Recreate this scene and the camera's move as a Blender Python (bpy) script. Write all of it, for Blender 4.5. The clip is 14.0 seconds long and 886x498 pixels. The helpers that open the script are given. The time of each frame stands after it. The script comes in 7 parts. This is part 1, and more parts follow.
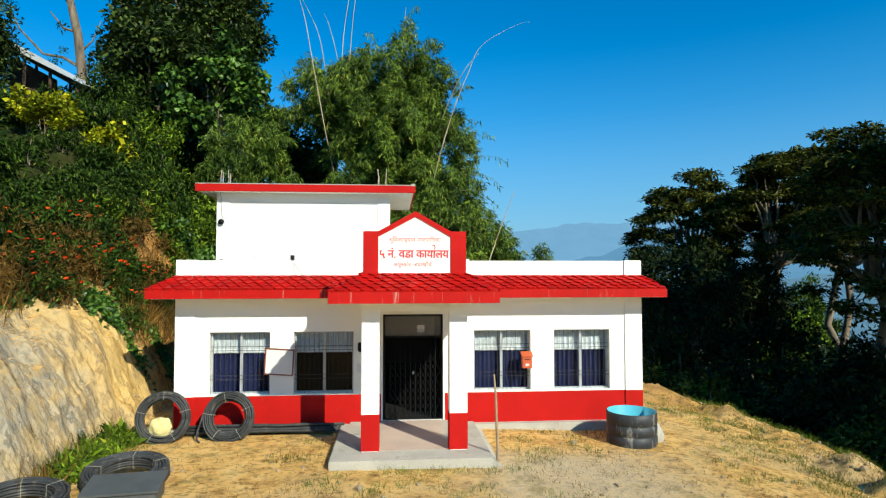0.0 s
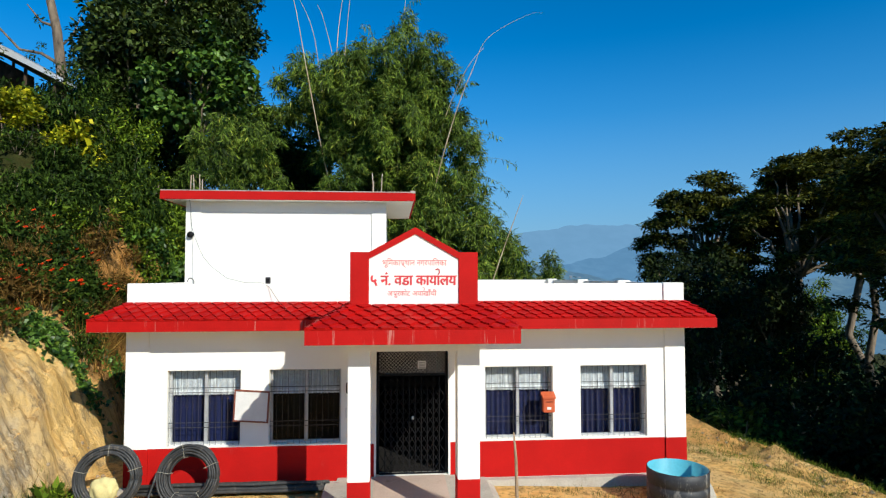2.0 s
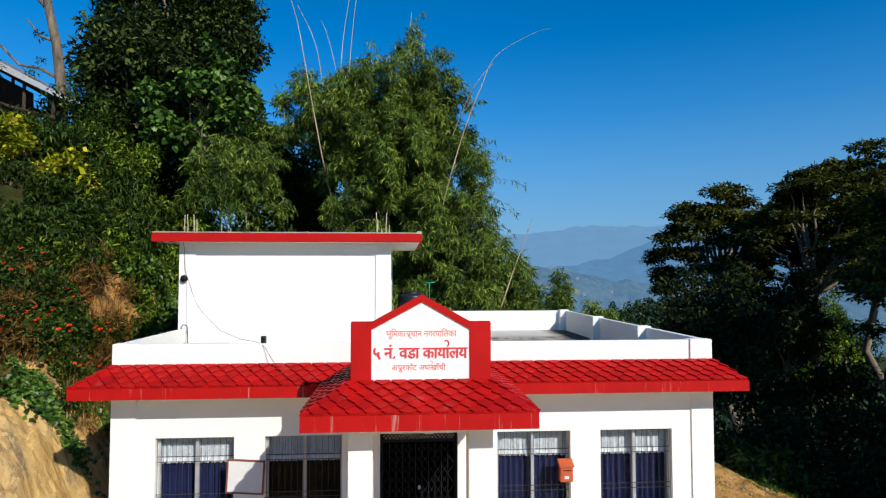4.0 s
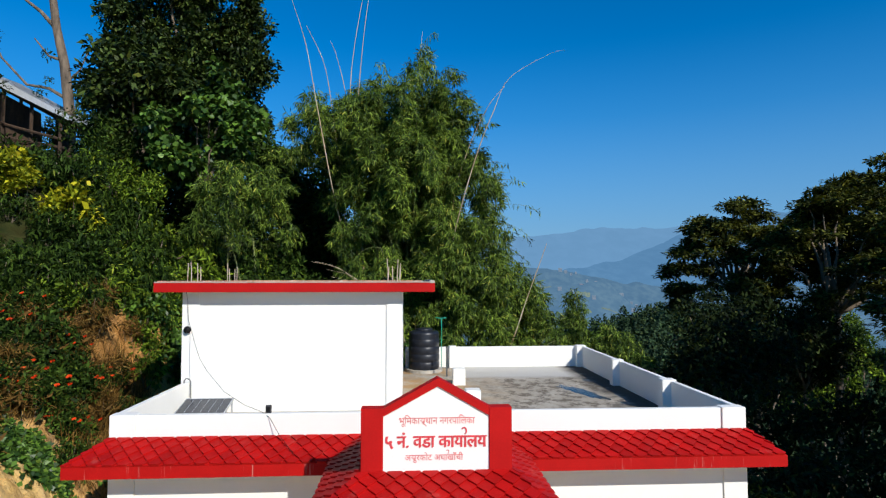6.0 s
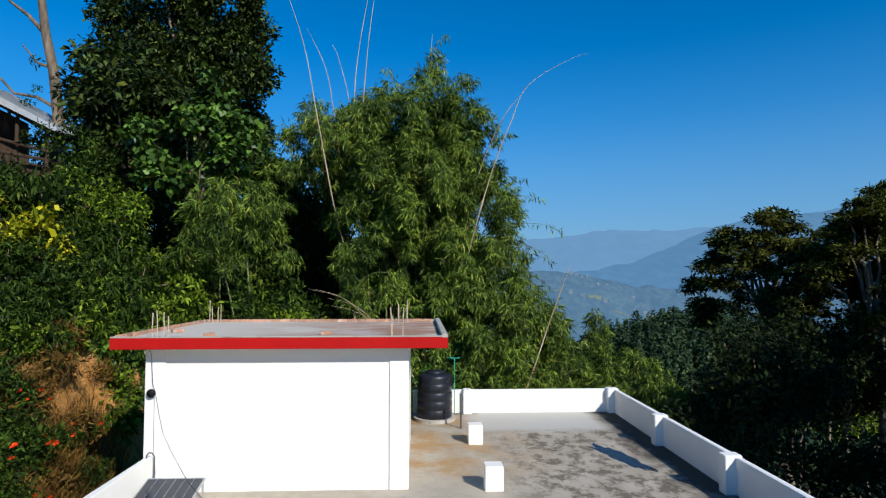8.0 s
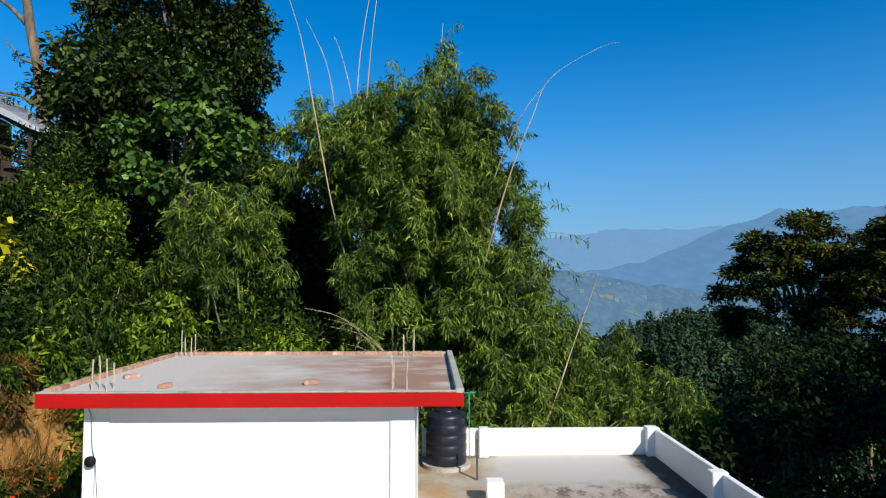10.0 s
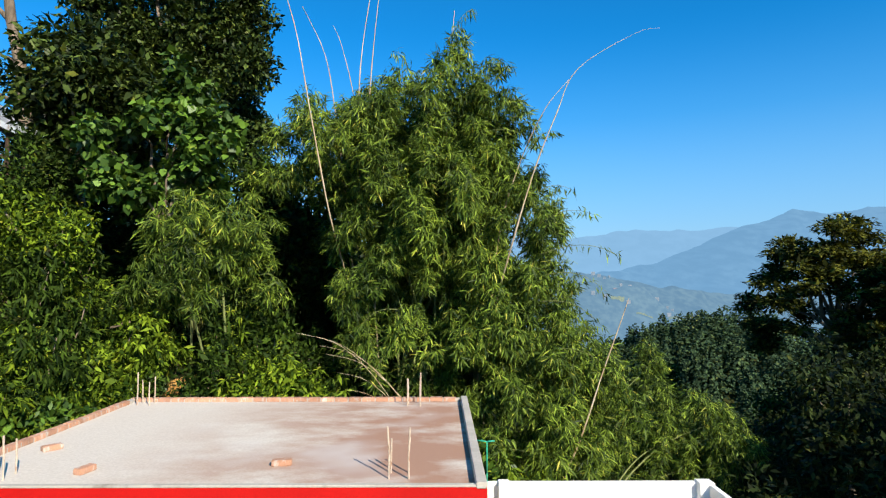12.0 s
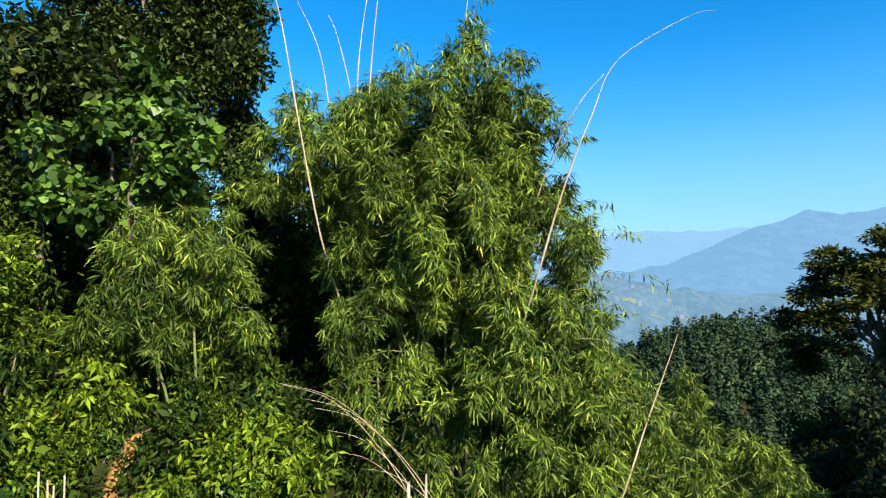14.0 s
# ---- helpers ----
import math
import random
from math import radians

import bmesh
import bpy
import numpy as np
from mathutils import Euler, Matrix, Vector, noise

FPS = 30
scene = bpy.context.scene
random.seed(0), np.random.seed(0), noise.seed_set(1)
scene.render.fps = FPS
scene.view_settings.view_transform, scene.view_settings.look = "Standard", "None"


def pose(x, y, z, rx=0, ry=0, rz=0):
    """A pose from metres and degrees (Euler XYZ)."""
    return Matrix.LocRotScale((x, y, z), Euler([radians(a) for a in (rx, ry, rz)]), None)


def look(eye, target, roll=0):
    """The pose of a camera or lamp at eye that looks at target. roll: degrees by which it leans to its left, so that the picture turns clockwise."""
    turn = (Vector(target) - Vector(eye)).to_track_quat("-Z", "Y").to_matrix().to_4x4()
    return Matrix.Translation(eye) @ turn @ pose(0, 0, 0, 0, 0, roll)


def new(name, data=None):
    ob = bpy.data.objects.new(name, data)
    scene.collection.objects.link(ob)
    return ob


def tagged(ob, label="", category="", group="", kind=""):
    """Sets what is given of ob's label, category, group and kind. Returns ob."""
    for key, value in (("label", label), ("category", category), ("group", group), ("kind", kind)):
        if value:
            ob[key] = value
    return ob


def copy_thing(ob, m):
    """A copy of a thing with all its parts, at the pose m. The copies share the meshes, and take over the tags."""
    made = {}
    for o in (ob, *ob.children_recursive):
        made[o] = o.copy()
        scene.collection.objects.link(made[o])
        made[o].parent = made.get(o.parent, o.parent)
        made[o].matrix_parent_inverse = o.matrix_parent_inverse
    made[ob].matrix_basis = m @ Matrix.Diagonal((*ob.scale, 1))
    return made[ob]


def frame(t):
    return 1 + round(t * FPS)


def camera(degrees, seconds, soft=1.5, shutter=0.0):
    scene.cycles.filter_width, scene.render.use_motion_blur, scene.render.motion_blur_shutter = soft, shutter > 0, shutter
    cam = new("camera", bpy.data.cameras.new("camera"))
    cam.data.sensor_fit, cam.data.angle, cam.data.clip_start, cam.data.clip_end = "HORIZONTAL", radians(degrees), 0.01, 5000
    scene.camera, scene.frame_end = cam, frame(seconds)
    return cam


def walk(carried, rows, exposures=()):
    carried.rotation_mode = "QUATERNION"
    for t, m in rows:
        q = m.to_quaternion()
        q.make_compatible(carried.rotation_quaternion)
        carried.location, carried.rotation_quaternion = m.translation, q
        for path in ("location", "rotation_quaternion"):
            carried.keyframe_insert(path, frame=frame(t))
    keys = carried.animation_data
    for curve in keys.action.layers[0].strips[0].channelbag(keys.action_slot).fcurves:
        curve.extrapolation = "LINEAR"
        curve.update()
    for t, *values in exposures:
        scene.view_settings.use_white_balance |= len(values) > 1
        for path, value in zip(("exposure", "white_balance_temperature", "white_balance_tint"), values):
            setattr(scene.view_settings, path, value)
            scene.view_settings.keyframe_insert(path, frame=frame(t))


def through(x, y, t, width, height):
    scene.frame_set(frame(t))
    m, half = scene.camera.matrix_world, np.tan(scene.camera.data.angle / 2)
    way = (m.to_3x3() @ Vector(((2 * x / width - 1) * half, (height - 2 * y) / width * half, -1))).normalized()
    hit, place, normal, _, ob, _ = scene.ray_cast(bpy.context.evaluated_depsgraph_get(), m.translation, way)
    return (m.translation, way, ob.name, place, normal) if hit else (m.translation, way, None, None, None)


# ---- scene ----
cam = camera(73.0, 14.0, soft=1.22)
EXPOSURES = [(0, 0.3, 6700, -3), (1, 0.2, 6620, 1), (2.5, 0.02, 6470, 7), (4, -0.06, 6400, 10), (6.5, -0.1, 6300, 10), (8, -0.08, 6300, 10), (10.5, 0.2, 6650, 10), (12, 0.6, 7100, 10), (14, 0.95, 7250, 10)]
ROWS = [
    (0, -0.530, 1.072, 3.614, 2.35, -4.76),
    (0.5, -0.496, 1.712, 3.692, 2.39, -4.72),
    (1, -0.466, 2.317, 3.834, 2.43, -4.70),
    (1.5, -0.444, 2.885, 3.963, 2.47, -4.71),
    (2, -0.428, 3.334, 4.078, 2.51, -4.68),
    (2.5, -0.418, 3.745, 4.232, 2.56, -4.54),
    (3, -0.413, 4.031, 4.501, 2.60, -4.37),
    (3.5, -0.412, 4.118, 4.826, 2.61, -4.22),
    (4, -0.414, 4.141, 5.106, 2.61, -4.11),
    (6.5, -0.484, 5.159, 6.450, 2.87, -2.97),
    (7, -0.474, 5.726, 6.716, 2.92, -2.73),
    (7.5, -0.458, 6.317, 6.953, 2.98, -2.51),
    (8, -0.432, 6.948, 7.106, 3.04, -2.25),
    (10.5, -0.402, 9.850, 7.843, 2.94, -1.04),
    (11, -0.402, 10.442, 7.973, 3.02, -0.80),
    (11.5, -0.399, 10.986, 8.032, 3.08, -0.54),
    (12, -0.399, 11.609, 8.205, 3.09, -0.29),
    (12.5, -0.396, 12.264, 8.354, 3.06, -0.00),
    (13, -0.395, 12.988, 8.544, 3.04, 0.28),
    (13.5, -0.406, 13.702, 8.700, 3.06, 0.51),
    (14, -0.434, 14.482, 9.024, 3.19, 0.67),
]
walk(cam, [(t, pose(x, y, z, 90 + pitch, 0.04, yaw)) for t, x, y, z, pitch, yaw in ROWS], EXPOSURES)

# ---------------------------------------------------------------- sky and sun
SUN_TRAVEL = Vector((-0.63, 1.0, -0.77)).normalized()
world = bpy.data.worlds.new("sky")
scene.world = world
world.use_nodes = True
wn = world.node_tree.nodes
sky = wn.new("ShaderNodeTexSky")
sky.sky_type = "NISHITA"
sky.sun_disc = False
sky.sun_elevation = math.asin(-SUN_TRAVEL.z)
sky.sun_rotation = math.atan2(-SUN_TRAVEL.x, -SUN_TRAVEL.y)
sky.altitude = 900
sky.air_density = 1.0
sky.dust_density = 0.25
sky.ozone_density = 4.0
tone = wn.new("ShaderNodeHueSaturation")
tone.inputs["Saturation"].default_value = 1.45
world.node_tree.links.new(sky.outputs[0], tone.inputs["Color"])
# valley haze all round the horizon
way = wn.new("ShaderNodeTexCoord")
axes = wn.new("ShaderNodeSeparateXYZ")
band = wn.new("ShaderNodeMapRange")
band.interpolation_type = "SMOOTHSTEP"
band.inputs["From Min"].default_value = -0.02
band.inputs["From Max"].default_value = 0.40
band.inputs["To Min"].default_value = 0.88
band.inputs["To Max"].default_value = 0.0
veil = wn.new("ShaderNodeMix")
veil.data_type = "RGBA"
veil.inputs[7].default_value = (1.00, 2.28, 4.02, 1)
world.node_tree.links.new(way.outputs["Generated"], axes.inputs[0])
world.node_tree.links.new(axes.outputs["Z"], band.inputs["Value"])
world.node_tree.links.new(band.outputs[0], veil.inputs[0])
world.node_tree.links.new(tone.outputs[0], veil.inputs[6])
world.node_tree.links.new(veil.outputs[2], wn["Background"].inputs["Color"])
wn["Background"].inputs["Strength"].default_value = 0.145
sun_data = bpy.data.lights.new("sun", "SUN")
sun_data.energy = 5.0
sun_data.angle = radians(0.5)
sun_data.color = (1.0, 0.95, 0.86)
sun = new("sun", sun_data)
sun.matrix_world = look((12, -20, 20), Vector((12, -20, 20)) + SUN_TRAVEL)


# ---------------------------------------------------------------- materials
def nodes_of(name):
    m = bpy.data.materials.new(name)
    m.use_nodes = True
    nt = m.node_tree
    return m, nt, nt.nodes["Principled BSDF"]


def add(nt, kind, **values):
    n = nt.nodes.new(kind)
    for key, value in values.items():
        n.inputs[key].default_value = value
    return n


def ramp(nt, fac, stops):
    n = nt.nodes.new("ShaderNodeValToRGB")
    el = n.color_ramp.elements
    while len(el) < len(stops):
        el.new(0.5)
    for e, (p, c) in zip(el, stops):
        e.position, e.color = p, (*c, 1)
    nt.links.new(fac, n.inputs[0])
    return n


def mix(nt, fac, a, b, blend="MIX"):
    n = nt.nodes.new("ShaderNodeMix")
    n.data_type, n.blend_type = "RGBA", blend
    for sock, v in ((n.inputs[0], fac), (n.inputs[6], a), (n.inputs[7], b)):
        if hasattr(v, "is_linked"):
            nt.links.new(v, sock)
        else:
            sock.default_value = v if isinstance(v, float) else (*v, 1)
    return n.outputs[2]


def coords(nt, scale=(1, 1, 1), rot=(0, 0, 0)):
    g = nt.nodes.new("ShaderNodeNewGeometry")
    mp = nt.nodes.new("ShaderNodeMapping")
    mp.inputs["Scale"].default_value = scale
    mp.inputs["Rotation"].default_value = rot
    nt.links.new(g.outputs["Position"], mp.inputs["Vector"])
    return mp.outputs[0]


def noise_tex(nt, vec, scale, detail=4.0, rough=0.55):
    n = add(nt, "ShaderNodeTexNoise", Scale=scale, Detail=detail, Roughness=rough)
    nt.links.new(vec, n.inputs["Vector"])
    return n.outputs["Fac"]


def bump(nt, bsdf, height, strength, distance=0.02):
    b = add(nt, "ShaderNodeBump", Strength=strength, Distance=distance)
    nt.links.new(height, b.inputs["Height"])
    nt.links.new(b.outputs[0], bsdf.inputs["Normal"])


def plain(name, color, rough=0.6, metal=0.0, vary=0.12, scale=3.0, fine=40.0, bumps=0.15, dirt=None, dirt_at=0.62, per_object=0.0, streak=(1, 1, 0.35), shine=0.4):
    """A painted, metal or plastic surface with broad and fine variation and a little dirt."""
    m, nt, bsdf = nodes_of(name)
    vec = coords(nt)
    a, b = noise_tex(nt, vec, scale), noise_tex(nt, vec, fine, 3.0)
    lo, hi = [c * (1 - vary) for c in color], [min(1, c * (1 + vary)) for c in color]
    col = ramp(nt, a, [(0.3, lo), (0.7, hi)]).outputs[0]
    col = mix(nt, 0.35, col, ramp(nt, b, [(0.35, lo), (0.65, hi)]).outputs[0])
    if dirt:
        d = ramp(nt, noise_tex(nt, coords(nt, streak), scale * 1.7, 6.0, 0.65), [(dirt_at, (0, 0, 0)), (dirt_at + 0.12, (1, 1, 1))]).outputs[0]
        col = mix(nt, d, col, dirt)
    if per_object:
        info = nt.nodes.new("ShaderNodeObjectInfo")
        r = ramp(nt, info.outputs["Random"], [(0, (1 - per_object,) * 3), (1, (1 + per_object,) * 3)]).outputs[0]
        col = mix(nt, 1.0, col, r, "MULTIPLY")
    nt.links.new(col, bsdf.inputs["Base Color"])
    bsdf.inputs["Roughness"].default_value = rough
    bsdf.inputs["Metallic"].default_value = metal
    bsdf.inputs["Specular IOR Level"].default_value = shine
    if bumps:
        bump(nt, bsdf, b, bumps, 0.01)
    return m


def leaf_mat(name, dark, light, yellow=(0.25, 0.22, 0.03), yellow_share=0.04, rough=0.6, through=0.12, shine=0.09):
    """Leaves: each one its own tone, waxy, with light passing through."""
    m, nt, bsdf = nodes_of(name)
    g = nt.nodes.new("ShaderNodeNewGeometry")
    rnd = g.outputs["Random Per Island"]
    col = ramp(nt, rnd, [(0.0, dark), (0.5, [a * 0.72 + b * 0.28 for a, b in zip(dark, light)]), (1 - yellow_share, light), (1.0, yellow)]).outputs[0]
    broad = ramp(nt, noise_tex(nt, coords(nt), 0.55, 3.0), [(0.32, (0.4, 0.46, 0.4)), (0.68, (1.4, 1.35, 1.1))]).outputs[0]
    col = mix(nt, 1.0, col, broad, "MULTIPLY")
    nt.links.new(col, bsdf.inputs["Base Color"])
    bsdf.inputs["Roughness"].default_value = rough
    bsdf.inputs["Specular IOR Level"].default_value = shine
    tr = nt.nodes.new("ShaderNodeBsdfTranslucent")
    nt.links.new(mix(nt, 1.0, col, (1.3, 1.25, 0.45), "MULTIPLY"), tr.inputs["Color"])
    mx = nt.nodes.new("ShaderNodeMixShader")
    mx.inputs[0].default_value = through
    nt.links.new(bsdf.outputs[0], mx.inputs[1])
    nt.links.new(tr.outputs[0], mx.inputs[2])
    nt.links.new(mx.outputs[0], nt.nodes["Material Output"].inputs["Surface"])
    return m


def bark_mat(name, a, b, scale=6.0):
    m, nt, bsdf = nodes_of(name)
    n = noise_tex(nt, coords(nt, (1, 1, 0.25)), scale, 8.0, 0.65)
    nt.links.new(ramp(nt, n, [(0.3, a), (0.7, b)]).outputs[0], bsdf.inputs["Base Color"])
    bsdf.inputs["Roughness"].default_value = 0.9
    bump(nt, bsdf, n, 0.6, 0.05)
    return m


def along(nt, axis, lo, hi, wobble=0.0, scale=1.2, seed_shift=(0, 0, 0)):
    """0 to 1 between two places on an axis, with a ragged border."""
    sep = nt.nodes.new("ShaderNodeSeparateXYZ")
    nt.links.new(coords(nt), sep.inputs[0])
    value = sep.outputs[axis]
    if wobble:
        m = add(nt, "ShaderNodeMath")
        m.operation = "MULTIPLY_ADD"
        nt.links.new(noise_tex(nt, coords(nt, (1, 1, 1), seed_shift), scale, 8.0, 0.68), m.inputs[0])
        m.inputs[1].default_value = wobble
        nt.links.new(value, m.inputs[2])
        value, lo, hi = m.outputs[0], lo + wobble / 2, hi + wobble / 2
    mr = add(nt, "ShaderNodeMapRange", **{"From Min": lo, "From Max": hi})
    nt.links.new(value, mr.inputs["Value"])
    return mr.outputs[0]


def times(nt, *values):
    out = values[0]
    for v in values[1:]:
        m = nt.nodes.new("ShaderNodeMath")
        m.operation = "MULTIPLY"
        nt.links.new(out, m.inputs[0])
        nt.links.new(v, m.inputs[1])
        out = m.outputs[0]
    return out


def ground_mat():
    """Yellow-brown soil with grey gravel; bare strata on steep cuts; scrub green on the hillsides."""
    m, nt, bsdf = nodes_of("soil_and_rock")
    p = coords(nt)
    big, mid, fine = noise_tex(nt, p, 0.35, 5.0), noise_tex(nt, p, 2.2, 6.0, 0.65), noise_tex(nt, p, 26.0, 6.0, 0.7)
    soil = ramp(nt, mid, [(0.28, (0.43, 0.22, 0.064)), (0.5, (0.75, 0.455, 0.155)), (0.75, (0.81, 0.565, 0.235))]).outputs[0]
    gravel = ramp(nt, fine, [(0.3, (0.48, 0.325, 0.16)), (0.7, (0.68, 0.49, 0.26))]).outputs[0]
    soil = mix(nt, ramp(nt, big, [(0.5, (0, 0, 0)), (0.66, (0.8, 0.8, 0.8))]).outputs[0], soil, gravel)
    speck = ramp(nt, fine, [(0.30, (0.66, 0.62, 0.55)), (0.38, (1, 1, 1))]).outputs[0]
    soil = mix(nt, 1.0, soil, speck, "MULTIPLY")
    clod = ramp(nt, noise_tex(nt, p, 7.5, 7.0, 0.72), [(0.36, (0.40, 0.34, 0.27)), (0.48, (1, 1, 1)), (0.66, (1.16, 1.13, 1.06))]).outputs[0]
    soil = mix(nt, 1.0, soil, clod, "MULTIPLY")
    worn = times(nt, along(nt, "X", 0.4, 1.6, 1.6), along(nt, "X", 5.2, 3.8, 1.6), along(nt, "Y", 13.6, 12.4, 1.4))
    soil = mix(nt, worn, soil, mix(nt, 0.62, soil, ramp(nt, fine, [(0.32, (0.40, 0.33, 0.22)), (0.66, (0.72, 0.62, 0.46))]).outputs[0]))
    soil = mix(nt, along(nt, "Y", 17.2, 19.0, 1.0), soil, mix(nt, 0.6, soil, (0.56, 0.27, 0.08)))
    tuft = ramp(nt, noise_tex(nt, p, 1.3, 8.0, 0.75), [(0.54, (0, 0, 0)), (0.64, (0.62, 0.62, 0.62))]).outputs[0]
    soil = mix(nt, tuft, soil, (0.20, 0.155, 0.045))
    strata = noise_tex(nt, coords(nt, (0.95, 1.9, 0.95), (0.25, 0.0, 0.2)), 1.05, 9.0, 0.72)
    rock = ramp(nt, strata, [(0.32, (0.12, 0.08, 0.04)), (0.38, (0.46, 0.30, 0.13)), (0.47, (0.70, 0.46, 0.165)), (0.56, (0.60, 0.41, 0.18)), (0.60, (0.30, 0.21, 0.11)), (0.64, (0.60, 0.44, 0.21)), (0.75, (0.66, 0.53, 0.31))]).outputs[0]
    # grey slabs at the near end of the cut, orange earth by the tower, cracks running down the face
    grey = ramp(nt, strata, [(0.34, (0.12, 0.105, 0.08)), (0.43, (0.29, 0.26, 0.205)), (0.52, (0.45, 0.39, 0.30)), (0.57, (0.17, 0.15, 0.115)), (0.65, (0.46, 0.41, 0.335))]).outputs[0]
    rock = mix(nt, times(nt, along(nt, "Y", 15.7, 13.9, 2.0, 0.8), ramp(nt, mid, [(0.36, (0.35,) * 3), (0.60, (0.95,) * 3)]).outputs[0]), rock, grey)
    rock = mix(nt, along(nt, "Y", 17.2, 18.6, 1.0), rock, mix(nt, 0.85, rock, ramp(nt, strata, [(0.34, (0.13, 0.055, 0.016)), (0.48, (0.50, 0.235, 0.065)), (0.58, (0.26, 0.12, 0.036)), (0.70, (0.60, 0.34, 0.12))]).outputs[0]))
    dip = nt.nodes.new("ShaderNodeVectorMath")
    dip.operation = "DOT_PRODUCT"
    nt.links.new(p, dip.inputs[0])
    dip.inputs[1].default_value = (-0.16, 1.15, 0.06)
    bent = add(nt, "ShaderNodeMath")
    bent.operation = "MULTIPLY_ADD"
    nt.links.new(mid, bent.inputs[0])
    bent.inputs[1].default_value = 0.22
    nt.links.new(dip.outputs["Value"], bent.inputs[2])
    seam = add(nt, "ShaderNodeTexNoise", Scale=2.3, Detail=5.0, Roughness=0.65)
    seam.noise_dimensions = "1D"
    nt.links.new(bent.outputs[0], seam.inputs["W"])
    crack = ramp(nt, seam.outputs["Fac"], [(0.465, (1, 1, 1)), (0.488, (0.78, 0.71, 0.62)), (0.50, (0.78, 0.71, 0.62)), (0.52, (1, 1, 1))]).outputs[0]
    rock = mix(nt, 1.0, rock, crack, "MULTIPLY")
    geo = nt.nodes.new("ShaderNodeNewGeometry")
    sep = nt.nodes.new("ShaderNodeSeparateXYZ")
    nt.links.new(geo.outputs["True Normal"], sep.inputs[0])
    steep = times(nt, ramp(nt, sep.outputs["Z"], [(0.72, (1, 1, 1)), (0.86, (0, 0, 0))]).outputs[0], along(nt, "X", 2.0, 0.0))
    col = mix(nt, steep, soil, rock)
    wild = nt.nodes.new("ShaderNodeAttribute")
    wild.attribute_name = "scrub"
    green = ramp(nt, mid, [(0.3, (0.010, 0.018, 0.005)), (0.7, (0.032, 0.050, 0.014))]).outputs[0]
    col = mix(nt, wild.outputs["Fac"], col, green)
    nt.links.new(col, bsdf.inputs["Base Color"])
    bsdf.inputs["Roughness"].default_value = 0.95
    bsdf.inputs["Specular IOR Level"].default_value = 0.08
    hm = add(nt, "ShaderNodeMath")
    hm.operation = "ADD"
    nt.links.new(fine, hm.inputs[0])
    nt.links.new(strata, hm.inputs[1])
    bump(nt, bsdf, hm.outputs[0], 0.7, 0.08)
    return m


def deck_mat():
    """Weathered cement roof: pale screed, rust by the tank, black water marks, and a band along the parapet painted
    dark for wetness and shade.
    """
    m, nt, bsdf = nodes_of("roof_screed")
    p = coords(nt)
    f = noise_tex(nt, p, 40.0, 4.0)
    col = ramp(nt, f, [(0.3, (0.42, 0.365, 0.285)), (0.7, (0.54, 0.48, 0.385))]).outputs[0]
    mid = noise_tex(nt, p, 1.1, 9.0, 0.72)
    col = mix(nt, ramp(nt, mid, [(0.40, (0, 0, 0)), (0.62, (0.55,) * 3)]).outputs[0], col, (0.30, 0.255, 0.19))
    rust = times(nt, ramp(nt, noise_tex(nt, p, 1.3, 8.0, 0.68), [(0.40, (0, 0, 0)), (0.58, (0.85,) * 3)]).outputs[0], along(nt, "X", 2.6, 0.4, 1.2), along(nt, "Y", 18.4, 19.6, 0.8))
    col = mix(nt, rust, col, (0.40, 0.235, 0.09))
    blot = ramp(nt, noise_tex(nt, coords(nt, (1.15, 0.85, 1), (0, 0, 0.5)), 2.4, 11.0, 0.76), [(0.48, (0, 0, 0)), (0.57, (0.85,) * 3)]).outputs[0]
    dark = times(nt, blot, along(nt, "X", 0.9, 2.2, 1.0), along(nt, "Y", 23.0, 22.2, 0.9))
    col = mix(nt, dark, col, (0.12, 0.095, 0.065))
    # dark band of wet screed, with the parapet's shade painted into it
    damp_and_shade = times(nt, along(nt, "X", 4.25, 4.85, 1.8, 1.6), along(nt, "Y", 16.2, 18.0, 1.0))
    col = mix(nt, damp_and_shade, col, (0.060, 0.050, 0.040))
    col = mix(nt, times(nt, along(nt, "Y", 24.32, 24.5, 0.3, 3.0), along(nt, "X", 0.2, 0.8)), col, (0.035, 0.03, 0.025))
    # paler, smoother strip along the back of the deck
    pale_strip = times(nt, along(nt, "Y", 22.3, 22.7, 0.7), along(nt, "X", 0.6, 1.3, 0.8), along(nt, "X", 4.7, 4.3, 0.6))
    col = mix(nt, pale_strip, col, (0.47, 0.44, 0.385))
    nt.links.new(col, bsdf.inputs["Base Color"])
    nt.links.new(mix(nt, pale_strip, mix(nt, damp_and_shade, (0.85, 0.85, 0.85), (0.75, 0.75, 0.75)), (0.38, 0.38, 0.38)), bsdf.inputs["Roughness"])
    bsdf.inputs["Specular IOR Level"].default_value = 0.2
    bump(nt, bsdf, f, 0.2, 0.01)
    return m


